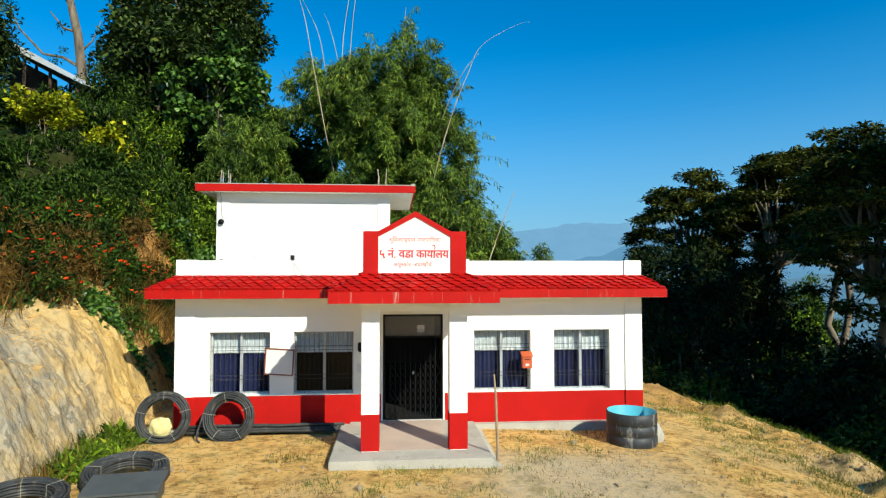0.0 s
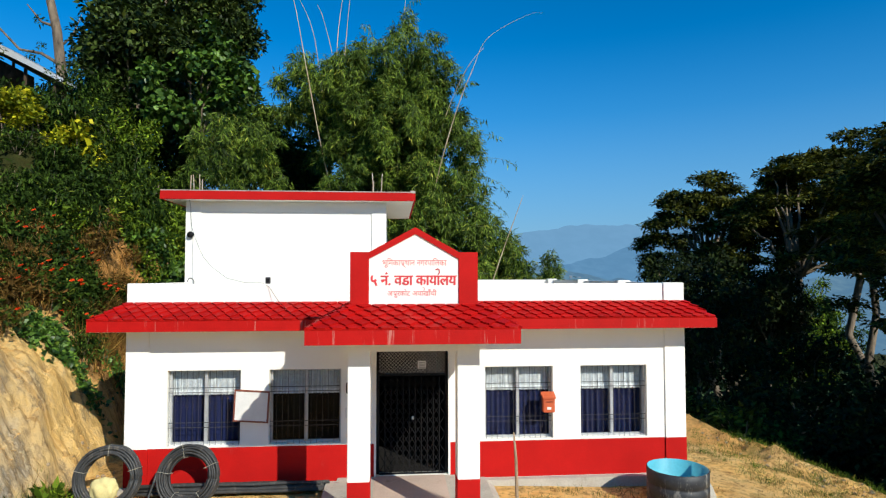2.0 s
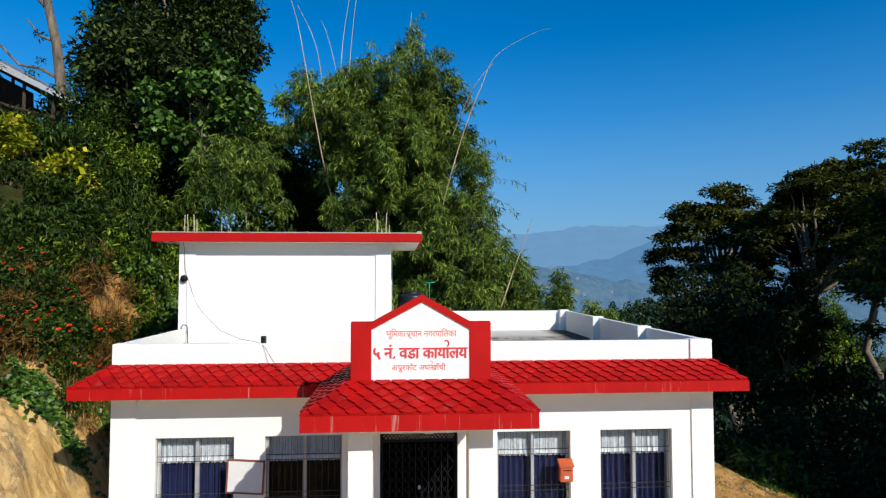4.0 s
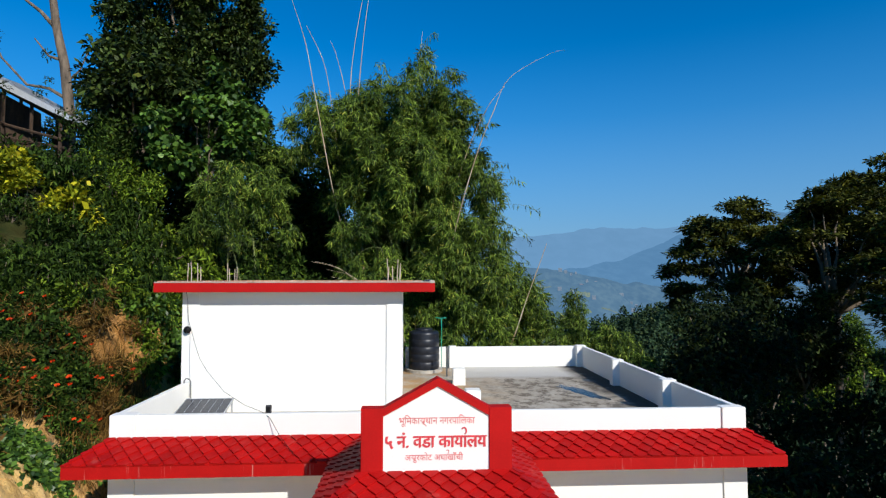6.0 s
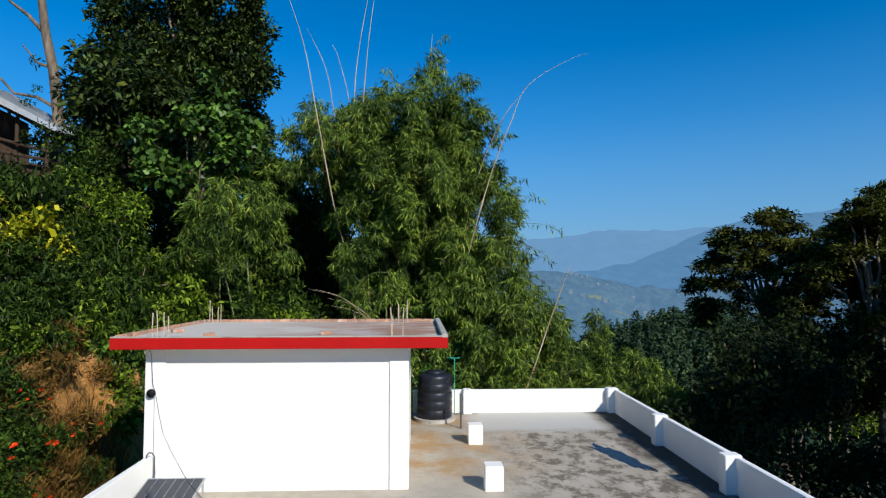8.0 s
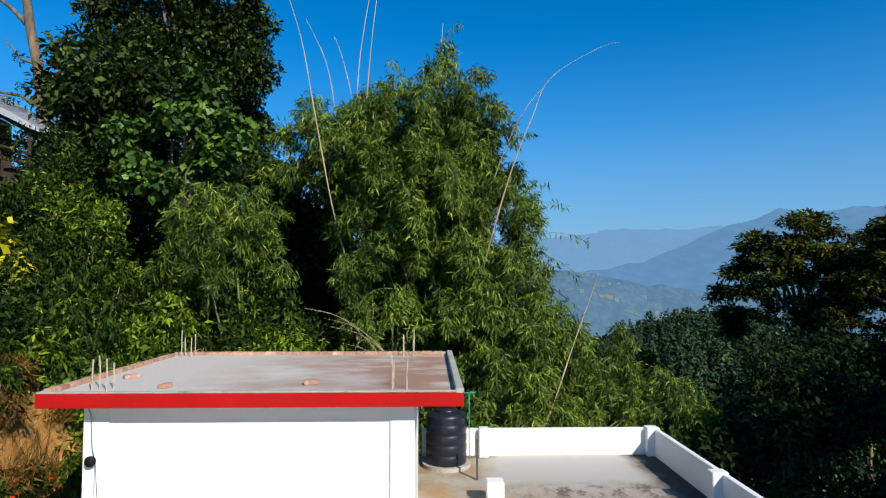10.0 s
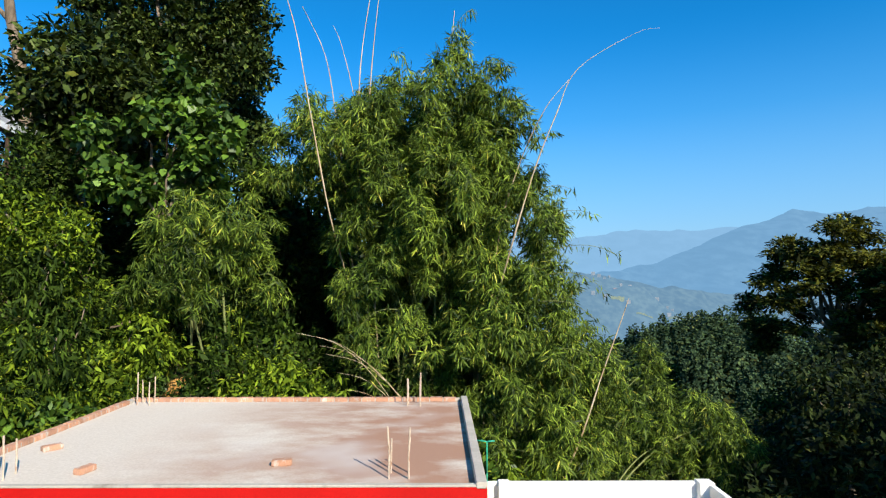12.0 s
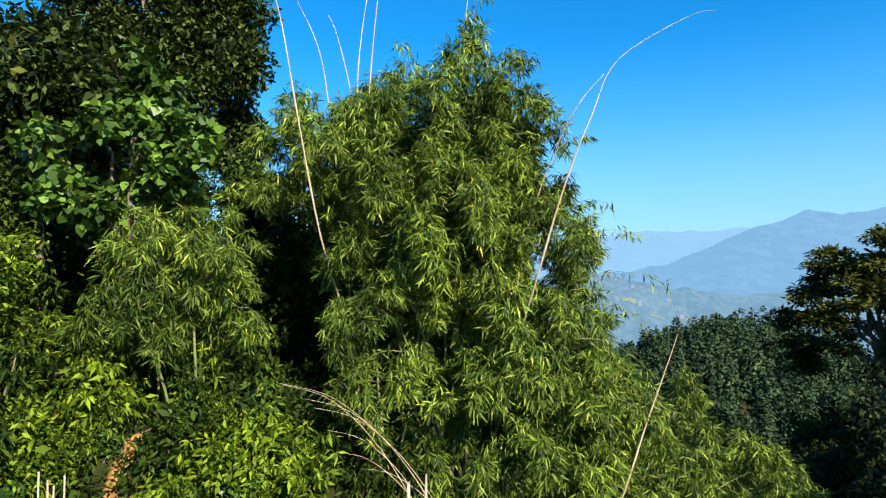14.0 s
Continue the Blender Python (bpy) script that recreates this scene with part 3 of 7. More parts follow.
def terrain():
    xs, ys = spread(-12.5, 11.5, 0.16, 4600), spread(7.0, 29.0, 0.16, 4600)
    xs = np.sort(np.concatenate([xs[(xs < -9.3) | (xs > -6.2)], np.linspace(-9.25, -6.25, 76)]))
    ys = np.sort(np.concatenate([ys[(ys < 9.5) | (ys > 19.5)], np.linspace(9.55, 19.45, 150)]))
    gx, gy = np.meshgrid(xs, ys, indexing="ij")
    zs = height(gx, gy)
    LAND.extend((xs, ys, zs))
    co, quads = sheet(xs, ys, zs)
    me = mesh_from("ground", co, quads, SOIL, True)
    x, y = co[:, 0], co[:, 1]
    d, e = toe(y) - x, x - rim(y)
    n = fractal(x, y, 0.7, 4, 5)
    # the bare cut breaks into flat facets
    mid = co[quads].mean(1)
    dm = toe(mid[:, 1]) - mid[:, 0]
    me.polygons.foreach_set("use_smooth", ~((dm > -0.2) & (dm < 2.6) & (mid[:, 1] > 9.5) & (mid[:, 1] < 19.5)))
    scrub = np.clip(np.maximum(np.maximum(smooth01(2.0, 3.2, d + 1.6 * (n - 0.5) - 1.0 * np.exp(-((y - 22.5) / 0.8) ** 2)), smooth01(0.2, 0.9, e + (n - 0.5))), smooth01(26.2, 27.2, y + 1.6 * np.exp(-((x + 7.6) / 0.36) ** 2) * -1.8)), 0, 1) * (0.93 + 0.07 * n)
    at = me.attributes.new("scrub", "FLOAT", "POINT")
    at.data.foreach_set("value", scrub.astype(np.float32))
    return tagged(new("ground", me), "dry yellow-brown soil terrace below a cut hillside", "ground", kind="structure")


def ridge(name, radius, points, depth, material, label, seed):
    """A hill chain far off: a crest line over bearings, with folded flanks towards the viewer."""
    bearings = np.linspace(-75, 75, 420)
    crest = np.interp(bearings, [p[0] for p in points], [p[1] for p in points])
    crest = crest + (fractal(bearings, bearings * 0, 0.35, 5, seed) - 0.5) * radius * 0.012 + (fractal(bearings, bearings * 0 + 7, 1.1, 4, seed + 2) - 0.5) * radius * 0.007
    rows = 26
    co = []
    for b, c in zip(np.radians(bearings), crest):
        for k in range(rows):
            u = k / (rows - 1)
            r = radius - depth * u
            z = c * (1 - u) ** 1.25 + (-100) * (1 - (1 - u) ** 1.25)
            x, y = r * math.sin(b), r * math.cos(b)
            z += float((fractal(np.array(x), np.array(y), 9.0 / radius, 4, seed) - 0.5)) * depth * 0.22 * math.sin(math.pi * min(u * 1.3, 1)) 
            co.append((x, y, z))
    i, j = np.meshgrid(np.arange(len(bearings) - 1), np.arange(rows - 1), indexing="ij")
    a = (i * rows + j).ravel()
    me = mesh_from(name, np.array(co), np.stack([a, a + 1, a + rows + 1, a + rows], -1), material, True)
    return tagged(new(name, me), label, "hills", kind="structure")


terrain()
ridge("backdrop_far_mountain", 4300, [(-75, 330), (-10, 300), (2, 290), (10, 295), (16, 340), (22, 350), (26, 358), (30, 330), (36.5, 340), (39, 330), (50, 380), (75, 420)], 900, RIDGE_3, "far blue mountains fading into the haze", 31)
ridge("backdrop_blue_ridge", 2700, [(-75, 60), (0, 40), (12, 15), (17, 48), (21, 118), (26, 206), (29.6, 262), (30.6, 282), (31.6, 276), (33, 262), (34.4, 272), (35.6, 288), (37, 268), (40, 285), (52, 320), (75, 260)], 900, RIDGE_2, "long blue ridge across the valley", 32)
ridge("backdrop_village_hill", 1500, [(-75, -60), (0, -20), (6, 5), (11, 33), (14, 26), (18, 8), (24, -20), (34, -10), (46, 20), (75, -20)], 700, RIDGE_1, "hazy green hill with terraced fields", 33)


# ---------------------------------------------------------------- the office building
def world_of(ob):
    m = ob.matrix_basis.copy()
    while ob.parent:
        m = ob.matrix_parent_inverse @ m
        ob = ob.parent
        m = ob.matrix_basis @ m
    return m


def wpart(name, bm, material, parent, label="", smooth=False):
    """A part whose mesh is given in world coordinates."""
    ob = part(name, bm, material, parent, label, smooth)
    ob.matrix_parent_inverse = world_of(parent).inverted()
    return ob


def wshared(name, me, parent, at, turn=None):
    """A piece on shared mesh data, placed in world coordinates."""
    ob = new(name, me)
    ob.parent = parent
    ob.matrix_parent_inverse = world_of(parent).inverted()
    ob.matrix_basis = pose(*at) @ turn if turn else pose(*at)
    return ob


house = thing("office_building", "white single-storey office with red plinth and red tiled eaves", "building", (0, 15, 0))
WINDOWS = [(-4.65, -3.31), (-2.78, -1.43), (1.35, 2.70), (3.26, 4.61)]
SILL, HEAD = 0.88, 2.29
DOOR = (-0.76, 0.63, 0.237, 2.67)


def front_wall():
    bm = bmesh.new()
    y0, y1, top = 15.03, 15.24, 3.2
    cuts = sorted([(a, b, SILL, HEAD) for a, b in WINDOWS] + [DOOR])
    x = -5.38
    for a, b, lo, hi in cuts:
        box(bm, x, a, y0, y1, -0.4, top)
        box(bm, a, b, y0, y1, -0.4, lo)
        box(bm, a, b, y0, y1, hi, top)
        x = b
    box(bm, x, 5.38, y0, y1, -0.4, top)
    bmesh.ops.remove_doubles(bm, verts=bm.verts, dist=0.0005)
    return bm


wpart("front_wall", front_wall(), WHITE, house)
wpart("side_wall", boxes((-5.4, -5.2, 15.24, 24.75, -0.4, 3.2)), WHITE, house)
wpart("side_wall", boxes((5.2, 5.4, 15.24, 24.75, -0.4, 3.2)), WHITE, house)
wpart("back_wall", boxes((-5.2, 5.2, 24.55, 24.75, -0.4, 3.2)), WHITE, house)
for x0, x1 in ((-5.4, -4.98), (4.98, 5.4)):
    wpart("corner_pilaster", boxes((x0, x1, 15.0, 15.03, -0.3, 3.2), bevel=0.004), WHITE, house)
    wpart("pilaster_plinth_band", boxes((x0 - 0.003, x1 + 0.003, 14.996, 15.03, 0.16, 0.85)), RED, house, "red painted band")
for x0, x1 in ((-4.98, -0.80), (0.67, 4.98)):
    wpart("plinth_band", boxes((x0, x1, 15.026, 15.03, 0.16, 0.85)), RED, house, "red painted band along the wall foot")
wpart("footing", boxes((1.2, 5.5, 14.86, 15.026, -0.4, 0.158), bevel=0.012), CONCRETE, house, "bare cement footing")
wpart("footing", boxes((-5.5, -1.5, 14.86, 15.026, -0.4, 0.158), bevel=0.012), CONCRETE, house, "bare cement footing")
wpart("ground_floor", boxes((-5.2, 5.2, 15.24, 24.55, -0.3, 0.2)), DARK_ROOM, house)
# unseen inner walls, added to keep the view through gate and windows dark
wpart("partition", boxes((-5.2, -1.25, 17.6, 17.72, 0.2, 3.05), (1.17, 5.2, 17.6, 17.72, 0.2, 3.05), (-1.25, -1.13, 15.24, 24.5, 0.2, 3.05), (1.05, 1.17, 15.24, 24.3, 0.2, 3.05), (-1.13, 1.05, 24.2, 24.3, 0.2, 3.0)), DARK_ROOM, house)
wpart("roof_slab", boxes((-5.39, 5.39, 15.04, 24.74, 3.05, 3.21)), WHITE, house)
wpart("roof_deck", boxes((-5.27, 5.27, 15.16, 24.62, 3.21, 3.25)), DECK, house, "stained cement roof terrace")

# parapets with their posts
PAR = 3.915
wpart("parapet", boxes((-4.98, -1.0, 15.035, 15.16, 3.2, PAR), (0.8, 4.98, 15.035, 15.16, 3.2, PAR), (-1.0, 0.8, 15.035, 15.16, 3.2, PAR), bevel=0.008), WHITE, house)
wpart("parapet", boxes((5.275, 5.395, 15.24, 24.62, 3.2, PAR), bevel=0.008), WHITE, house)
wpart("parapet", boxes((-5.395, -5.275, 15.24, 18.25, 3.2, PAR), bevel=0.008), WHITE, house)
wpart("parapet", boxes((-0.6, 5.275, 24.625, 24.745, 3.2, PAR), bevel=0.008), WHITE, house)
wpart("corner_post", boxes((4.98, 5.4, 15.0, 15.24, 3.2, PAR + 0.012), bevel=0.006), WHITE, house)
wpart("corner_post", boxes((-5.4, -4.98, 15.0, 15.24, 3.2, PAR + 0.012), bevel=0.006), WHITE, house)
for x0, x1, y0, y1 in ((5.08, 5.402, 17.72, 17.98), (5.08, 5.402, 20.95, 21.21), (5.08, 5.402, 24.44, 24.75), (0.84, 1.08, 24.46, 24.747), (-0.85, -0.7, 15.03, 15.25), (0.95, 1.25, 15.03, 15.25)):
    wpart("parapet_post", boxes((x0, x1, y0, y1, 3.2, PAR + 0.035), bevel=0.01), WHITE, house)

# stair tower and its slab
TX0, TX1, TY0, TY1 = -5.46, -0.625, 18.25, 22.2
wpart("tower_wall", boxes((TX0 + 0.02, TX1 - 0.02, TY0 + 0.03, TY1, 3.25, 5.88)), WHITE, house)
wpart("tower_column", boxes((TX0, TX0 + 0.36, TY0, TY0 + 0.36, 3.25, 5.885), bevel=0.006), WHITE, house)
wpart("tower_column", boxes((TX1 - 0.36, TX1, TY0, TY0 + 0.36, 3.25, 5.885), bevel=0.006), WHITE, house)
wpart("tower_beam", boxes((TX0 + 0.36, TX1 - 0.36, TY0 + 0.012, TY0 + 0.2, 5.62, 5.885), bevel=0.006), WHITE, house)
SX0, SX1, SY0, SY1, ST = -5.94, 0.088, 17.887, 22.56, 6.125
slab = wpart("tower_slab", boxes((SX0 + 0.05, SX1 - 0.05, SY0 + 0.05, SY1 - 0.05, 5.887, 6.0)), WHITE, house, "projecting flat concrete slab")
wpart("slab_screed", boxes((SX0 + 0.05, SX1 - 0.05, SY0 + 0.05, SY1 - 0.05, 6.0, 6.058)), SLAB, slab, "bare cement dusted with brick")
wpart("fascia", boxes((SX0, SX1, SY0, SY0 + 0.05, 5.885, 6.085), bevel=0.006), RED, slab, "red painted slab edge")
wpart("fascia", boxes((SX0, SX1, SY1 - 0.05, SY1, 5.885, 6.06), bevel=0.006), RED, slab)
wpart("fascia", boxes((SX0, SX0 + 0.05, SY0 + 0.05, SY1 - 0.05, 5.885, 6.06), bevel=0.006), RED, slab)
wpart("fascia", boxes((SX1 - 0.05, SX1, SY0 + 0.05, SY1 - 0.05, 5.885, 6.06), bevel=0.006), RED, slab)
wpart("front_lip", boxes((SX0, SX1 - 0.1, SY0 + 0.004, SY0 + 0.075, 6.086, 6.112), bevel=0.008), CONCRETE, slab, "rough cement lip")
wpart("side_kerb", boxes((SX1 - 0.12, SX1, SY0, SY1, 6.06, 6.14), bevel=0.012), CONCRETE, slab, "cement-rendered kerb")


# ---- tiled eaves
def clip(poly, a, b):
    """The part of a polygon on the left of the line from a to b."""
    out = []
    for p, q in zip(poly, poly[1:] + poly[:1]):
        sp = (b[0] - a[0]) * (p[1] - a[1]) - (b[1] - a[1]) * (p[0] - a[0])
        sq = (b[0] - a[0]) * (q[1] - a[1]) - (b[1] - a[1]) * (q[0] - a[0])
        if sp >= 0:
            out.append(p)
        if (sp >= 0) != (sq >= 0):
            k = sp / (sp - sq)
            out.append((p[0] + (q[0] - p[0]) * k, p[1] + (q[1] - p[1]) * k))
    return out


def tile_plane(parent, corners, a=0.235, b=0.27):
    """Lozenge tiles on a sloping face; corners run counter-clockwise, the first two along the eave."""
    c = [Vector(p) for p in corners]
    u = (c[1] - c[0]).normalized()
    n = u.cross(c[2] - c[1]).normalized()
    v = n.cross(u)
    outline = [((p - c[0]).dot(u), (p - c[0]).dot(v)) for p in c]
    us, vs = [p[0] for p in outline], [p[1] for p in outline]
    shared = {}
    rng = random.Random(5)
    for j in range(-1, int(max(vs) / (b / 2)) + 2):
        for i in range(int(min(us) / a) - 1, int(max(us) / a) + 2):
            cu, cv = i * a + (j % 2) * a / 2, j * b / 2 + 0.06
            g = 0.985
            full = [(cu, cv - b / 2 * g), (cu + a / 2 * g, cv), (cu, cv + b / 2 * g), (cu - a / 2 * g, cv)]
            poly = full
            for p, q in zip(outline, outline[1:] + outline[:1]):
                poly = clip(poly, p, q) if poly else poly
            if len(poly) < 3:
                continue
            area = abs(sum(p[0] * q[1] - p[1] * q[0] for p, q in zip(poly, poly[1:] + poly[:1]))) / 2
            if area < 0.0015:
                continue
            whole = area > 0.98 * a * b * g * g / 2
            key = "whole" if whole else None
            me = shared.get(key)
            if not me:
                bm = bmesh.new()
                rel = [(p[0] - cu, p[1] - cv) for p in poly]
                up = [bm.verts.new(u * p[0] + v * p[1] + n * (0.034 - 0.056 * p[1] / b)) for p in rel]
                lo = [bm.verts.new(u * p[0] + v * p[1] - n * 0.002) for p in rel]
                bm.faces.new(up)
                for k in range(len(rel)):
                    m = (k + 1) % len(rel)
                    bm.faces.new((lo[k], lo[m], up[m], up[k]))
                bmesh.ops.recalc_face_normals(bm, faces=bm.faces)
                me = finish("roof_tile", bm, TILE_RED)
                if key:
                    shared[key] = me
            at = c[0] + u * cu + v * cv + n * (0.001 + 0.003 * rng.random())
            wshared("roof_tile", me, parent, at)


def solid(points, faces):
    bm = bmesh.new()
    vs = [bm.verts.new(p) for p in points]
    for f in faces:
        bm.faces.new([vs[i] for i in f])
    bmesh.ops.recalc_face_normals(bm, faces=bm.faces)
    return bm


def skirt(x0, x1, y0, y1, zb, zm, tx0, tx1, ty0, ty1, zt):
    """A hipped canopy: flat soffit, upright fascia, sloping top."""
    p = [(x0, y0, zb), (x1, y0, zb), (x1, y1, zb), (x0, y1, zb), (x0, y0, zm), (x1, y0, zm), (x1, y1, zm), (x0, y1, zm), (tx0, ty0, zt), (tx1, ty0, zt), (tx1, ty1, zt), (tx0, ty1, zt)]
    f = [(0, 1, 2, 3), (0, 1, 5, 4), (1, 2, 6, 5), (2, 3, 7, 6), (3, 0, 4, 7), (4, 5, 9, 8), (5, 6, 10, 9), (7, 4, 8, 11), (8, 9, 10, 11), (6, 7, 11, 10)]
    return solid(p, f)


EL, ER, EY = -5.85, 5.78, 14.45
eave = wpart("eave_canopy", skirt(EL, ER, EY, 15.034, 3.07, 3.255, -5.4, 5.4, 15.0, 15.034, 3.55), ROOF_RED, house, "red tiled eave with plain fascia")
wpart("soffit", boxes((EL + 0.03, ER - 0.03, EY + 0.04, 15.03, 3.062, 3.069)), WHITE, eave, "white painted soffit")
PX0, PX1, PY0 = -1.715, 1.458, 12.155
QX0, QX1, QY0, QZ = -1.116, 0.908, 12.85, 3.60
porch_roof = wpart("porch_canopy", skirt(PX0, PX1, PY0, 14.7, 3.064, 3.275, QX0, QX1, QY0, 15.03, QZ), ROOF_RED, house, "hipped red tiled porch roof")
wpart("soffit", boxes((PX0 + 0.03, PX1 - 0.03, PY0 + 0.04, 14.9, 3.056, 3.063)), WHITE, porch_roof, "white painted soffit")

# ---- pediment with the sign
ped = wpart("pediment", solid(
    [(x, y, z) for y in (12.87, 13.05) for x, z in ((QX0, 3.45), (QX1, 3.45), (QX1, 4.444), (0.62, 4.444), (-0.09, 4.842), (-0.82, 4.444), (QX0, 4.444))],
    [(0, 1, 2, 3, 4, 5, 6), (13, 12, 11, 10, 9, 8, 7)] + [(k, (k + 1) % 7, 7 + (k + 1) % 7, 7 + k) for k in range(7)]), RED, house, "red gabled sign panel over the porch")
wpart("pediment_pier", boxes((QX0, -0.82, 12.835, 12.87, 3.45, 4.446), bevel=0.006), RED, ped)
wpart("pediment_pier", boxes((0.60, QX1, 12.835, 12.87, 3.45, 4.446), bevel=0.006), RED, ped)
for xa, xb in ((-0.82, -0.09), (0.60, -0.09)):
    pts = [(xa, y, z) for y in (12.835, 12.87) for z in (4.34, 4.446)] + [(xb, y, z) for y in (12.835, 12.87) for z in (4.735, 4.843)]
    wpart("gable_band", solid(pts, [(0, 1, 5, 4), (2, 3, 7, 6), (1, 3, 7, 5), (0, 2, 6, 4), (0, 1, 3, 2), (4, 5, 7, 6)]), RED, ped)
panel = wpart("sign_panel", solid(
    [(x, y, z) for y in (12.858, 12.87) for x, z in ((-0.82, 3.60), (0.60, 3.60), (0.60, 4.345), (-0.09, 4.738), (-0.82, 4.345))],
    [(0, 1, 2, 3, 4), (9, 8, 7, 6, 5)] + [(k, (k + 1) % 5, 5 + (k + 1) % 5, 5 + k) for k in range(5)]), WHITE, ped, "white sign panel with red Devanagari lettering")


def lettering(words, x, z, width, high, material, bold=0.0, proud=0.0):
    cu = bpy.data.curves.new("lettering", "FONT")
    cu.body, cu.align_x, cu.align_y, cu.size = words, "CENTER", "CENTER", 1.0
    cu.extrude = 0.01
    cu.offset = bold
    tmp = bpy.data.objects.new("lettering", cu)
    scene.collection.objects.link(tmp)
    bpy.context.view_layer.update()
    me = bpy.data.meshes.new_from_object(tmp.evaluated_get(bpy.context.evaluated_depsgraph_get()))
    bpy.data.objects.remove(tmp)
    co = np.array([v.co for v in me.vertices])
    if not len(co):
        return
    lo, hi = co.min(0), co.max(0)
    me.transform(Matrix.Diagonal((width / (hi[0] - lo[0]), high / (hi[1] - lo[1]), 0.3, 1)) @ Matrix.Translation((-(lo[0] + hi[0]) / 2, -(lo[1] + hi[1]) / 2, 0)))
    me.materials.clear()
    me.materials.append(material)
    ob = new("lettering", me)
    ob.parent = ped
    ob.matrix_parent_inverse = world_of(ped).inverted()
    ob.matrix_basis = pose(x, 12.857 - proud, z, 90, 0, 0)


lettering("\u092d\u0942\u093f\u092e\u0915\u093e\u0938\u094d\u0925\u093e\u0928 \u0928\u0917\u0930\u092a\u093e\u093f\u0932\u0915\u093e", -0.10, 4.275, 1.02, 0.155, SIGN_PINK, 0.008)
lettering("\u096b \u0928\u0902. \u0935\u0921\u093e \u0915\u093e\u092f\u093e\u0932\u092f", -0.11, 4.015, 1.37, 0.22, SIGN_RED)
for k, dx, dz in ((1, 0.007, 0.003), (2, -0.006, -0.004)):
    lettering("\u096b \u0928\u0902. \u0935\u0921\u093e \u0915\u093e\u092f\u093e\u0932\u092f", -0.11 + dx, 4.015 + dz, 1.35, 0.21, SIGN_RED, 0.0, 0.002 * k)
lettering("\u0905\u0938\u0941\u0930\u0915\u094b\u091f \u0905\u0918\u093e\u0916\u093e\u0901\u091a\u0940", -0.14, 3.79, 0.78, 0.135, SIGN_PINK, 0.008)
for hx, hz, hr, hm in ((0.262, 4.135, 0.034, SIGN_RED), (0.04, 3.862, 0.018, SIGN_PINK)):
    arc = bmesh.new()
    tube(arc, [(hx + hr * math.cos(t), 12.855, hz + hr * 1.3 * math.sin(t)) for t in (-1.3, -0.7, 0.0, 0.7, 1.3, 1.9, 2.5)], hr * 0.3, 5)
    wpart("lettering", arc, hm, ped)

# ---- porch
wpart("porch_platform", boxes((-1.68, 1.32, 12.1, 14.86, -0.3, 0.232), (-1.49, 1.19, 14.86, 15.026, -0.3, 0.232), bevel=0.01), CONCRETE, house, "grey cement porch platform")
wpart("porch_screed", boxes((-0.79, 0.55, 12.72, 15.02, 0.2325, 0.238)), PORCH_FLOOR, house, "pinkish cement porch floor")
wpart("porch_skirt", solid([(1.3, 12.15, 0.2), (1.3, 14.86, 0.2), (1.75, 14.86, -0.15), (1.75, 12.0, -0.15), (1.3, 12.15, -0.3), (1.3, 14.86, -0.3)],
                           [(0, 1, 2, 3), (0, 3, 4), (1, 5, 2), (4, 3, 2, 5), (0, 4, 5, 1)]), CONCRETE, house, "sloping cement apron")
for x0, x1 in ((-1.13, -0.79), (0.56, 0.908)):
    wpart("porch_column", boxes((x0, x1, 12.66, 13.0, 0.2, 3.07), bevel=0.008), WHITE, house)
    wpart("column_foot_band", boxes((x0 - 0.004, x1 + 0.004, 12.656, 13.004, 0.236, 0.935), bevel=0.006), RED, house, "red painted column foot")
wpart("porch_beam", boxes((-0.79, 0.56, 12.68, 12.98, 2.9, 3.06)), WHITE, house)

# ---- windows
bar_mesh = finish("window_bar", boxes((-0.003, 0.003, -0.003, 0.003, 0, HEAD - SILL - 0.02)), GRILLE)
cross_mesh = finish("cross_bar", boxes((0.01, 1.33, -0.003, 0.003, -0.006, 0.006)), GRILLE)


def drape(x0, x1, z0, z1, y, folds, depth, seed):
    """Hanging cloth in folds."""
    rng = random.Random(seed)
    bm = bmesh.new()
    n, rows = folds * 6, 5
    ph = [rng.uniform(0, 6.28) for _ in range(3)]
    grid = []
    for i in range(n + 1):
        u = i / n
        off = depth * (math.sin(u * folds * 6.283 + ph[0] + 0.8 * math.sin(u * 9 + ph[1])) + 0.4 * math.sin(u * 23 + ph[2]))
        grid.append([bm.verts.new((x0 + (x1 - x0) * u, y + off * (0.6 + 0.4 * k / rows), z1 + (z0 - z1) * k / rows + (0.012 * math.sin(u * folds * 12) if k == rows else 0))) for k in range(rows + 1)])
    for a, b in zip(grid, grid[1:]):
        for k in range(rows):
            bm.faces.new((a[k], a[k + 1], b[k + 1], b[k]))
    return bm


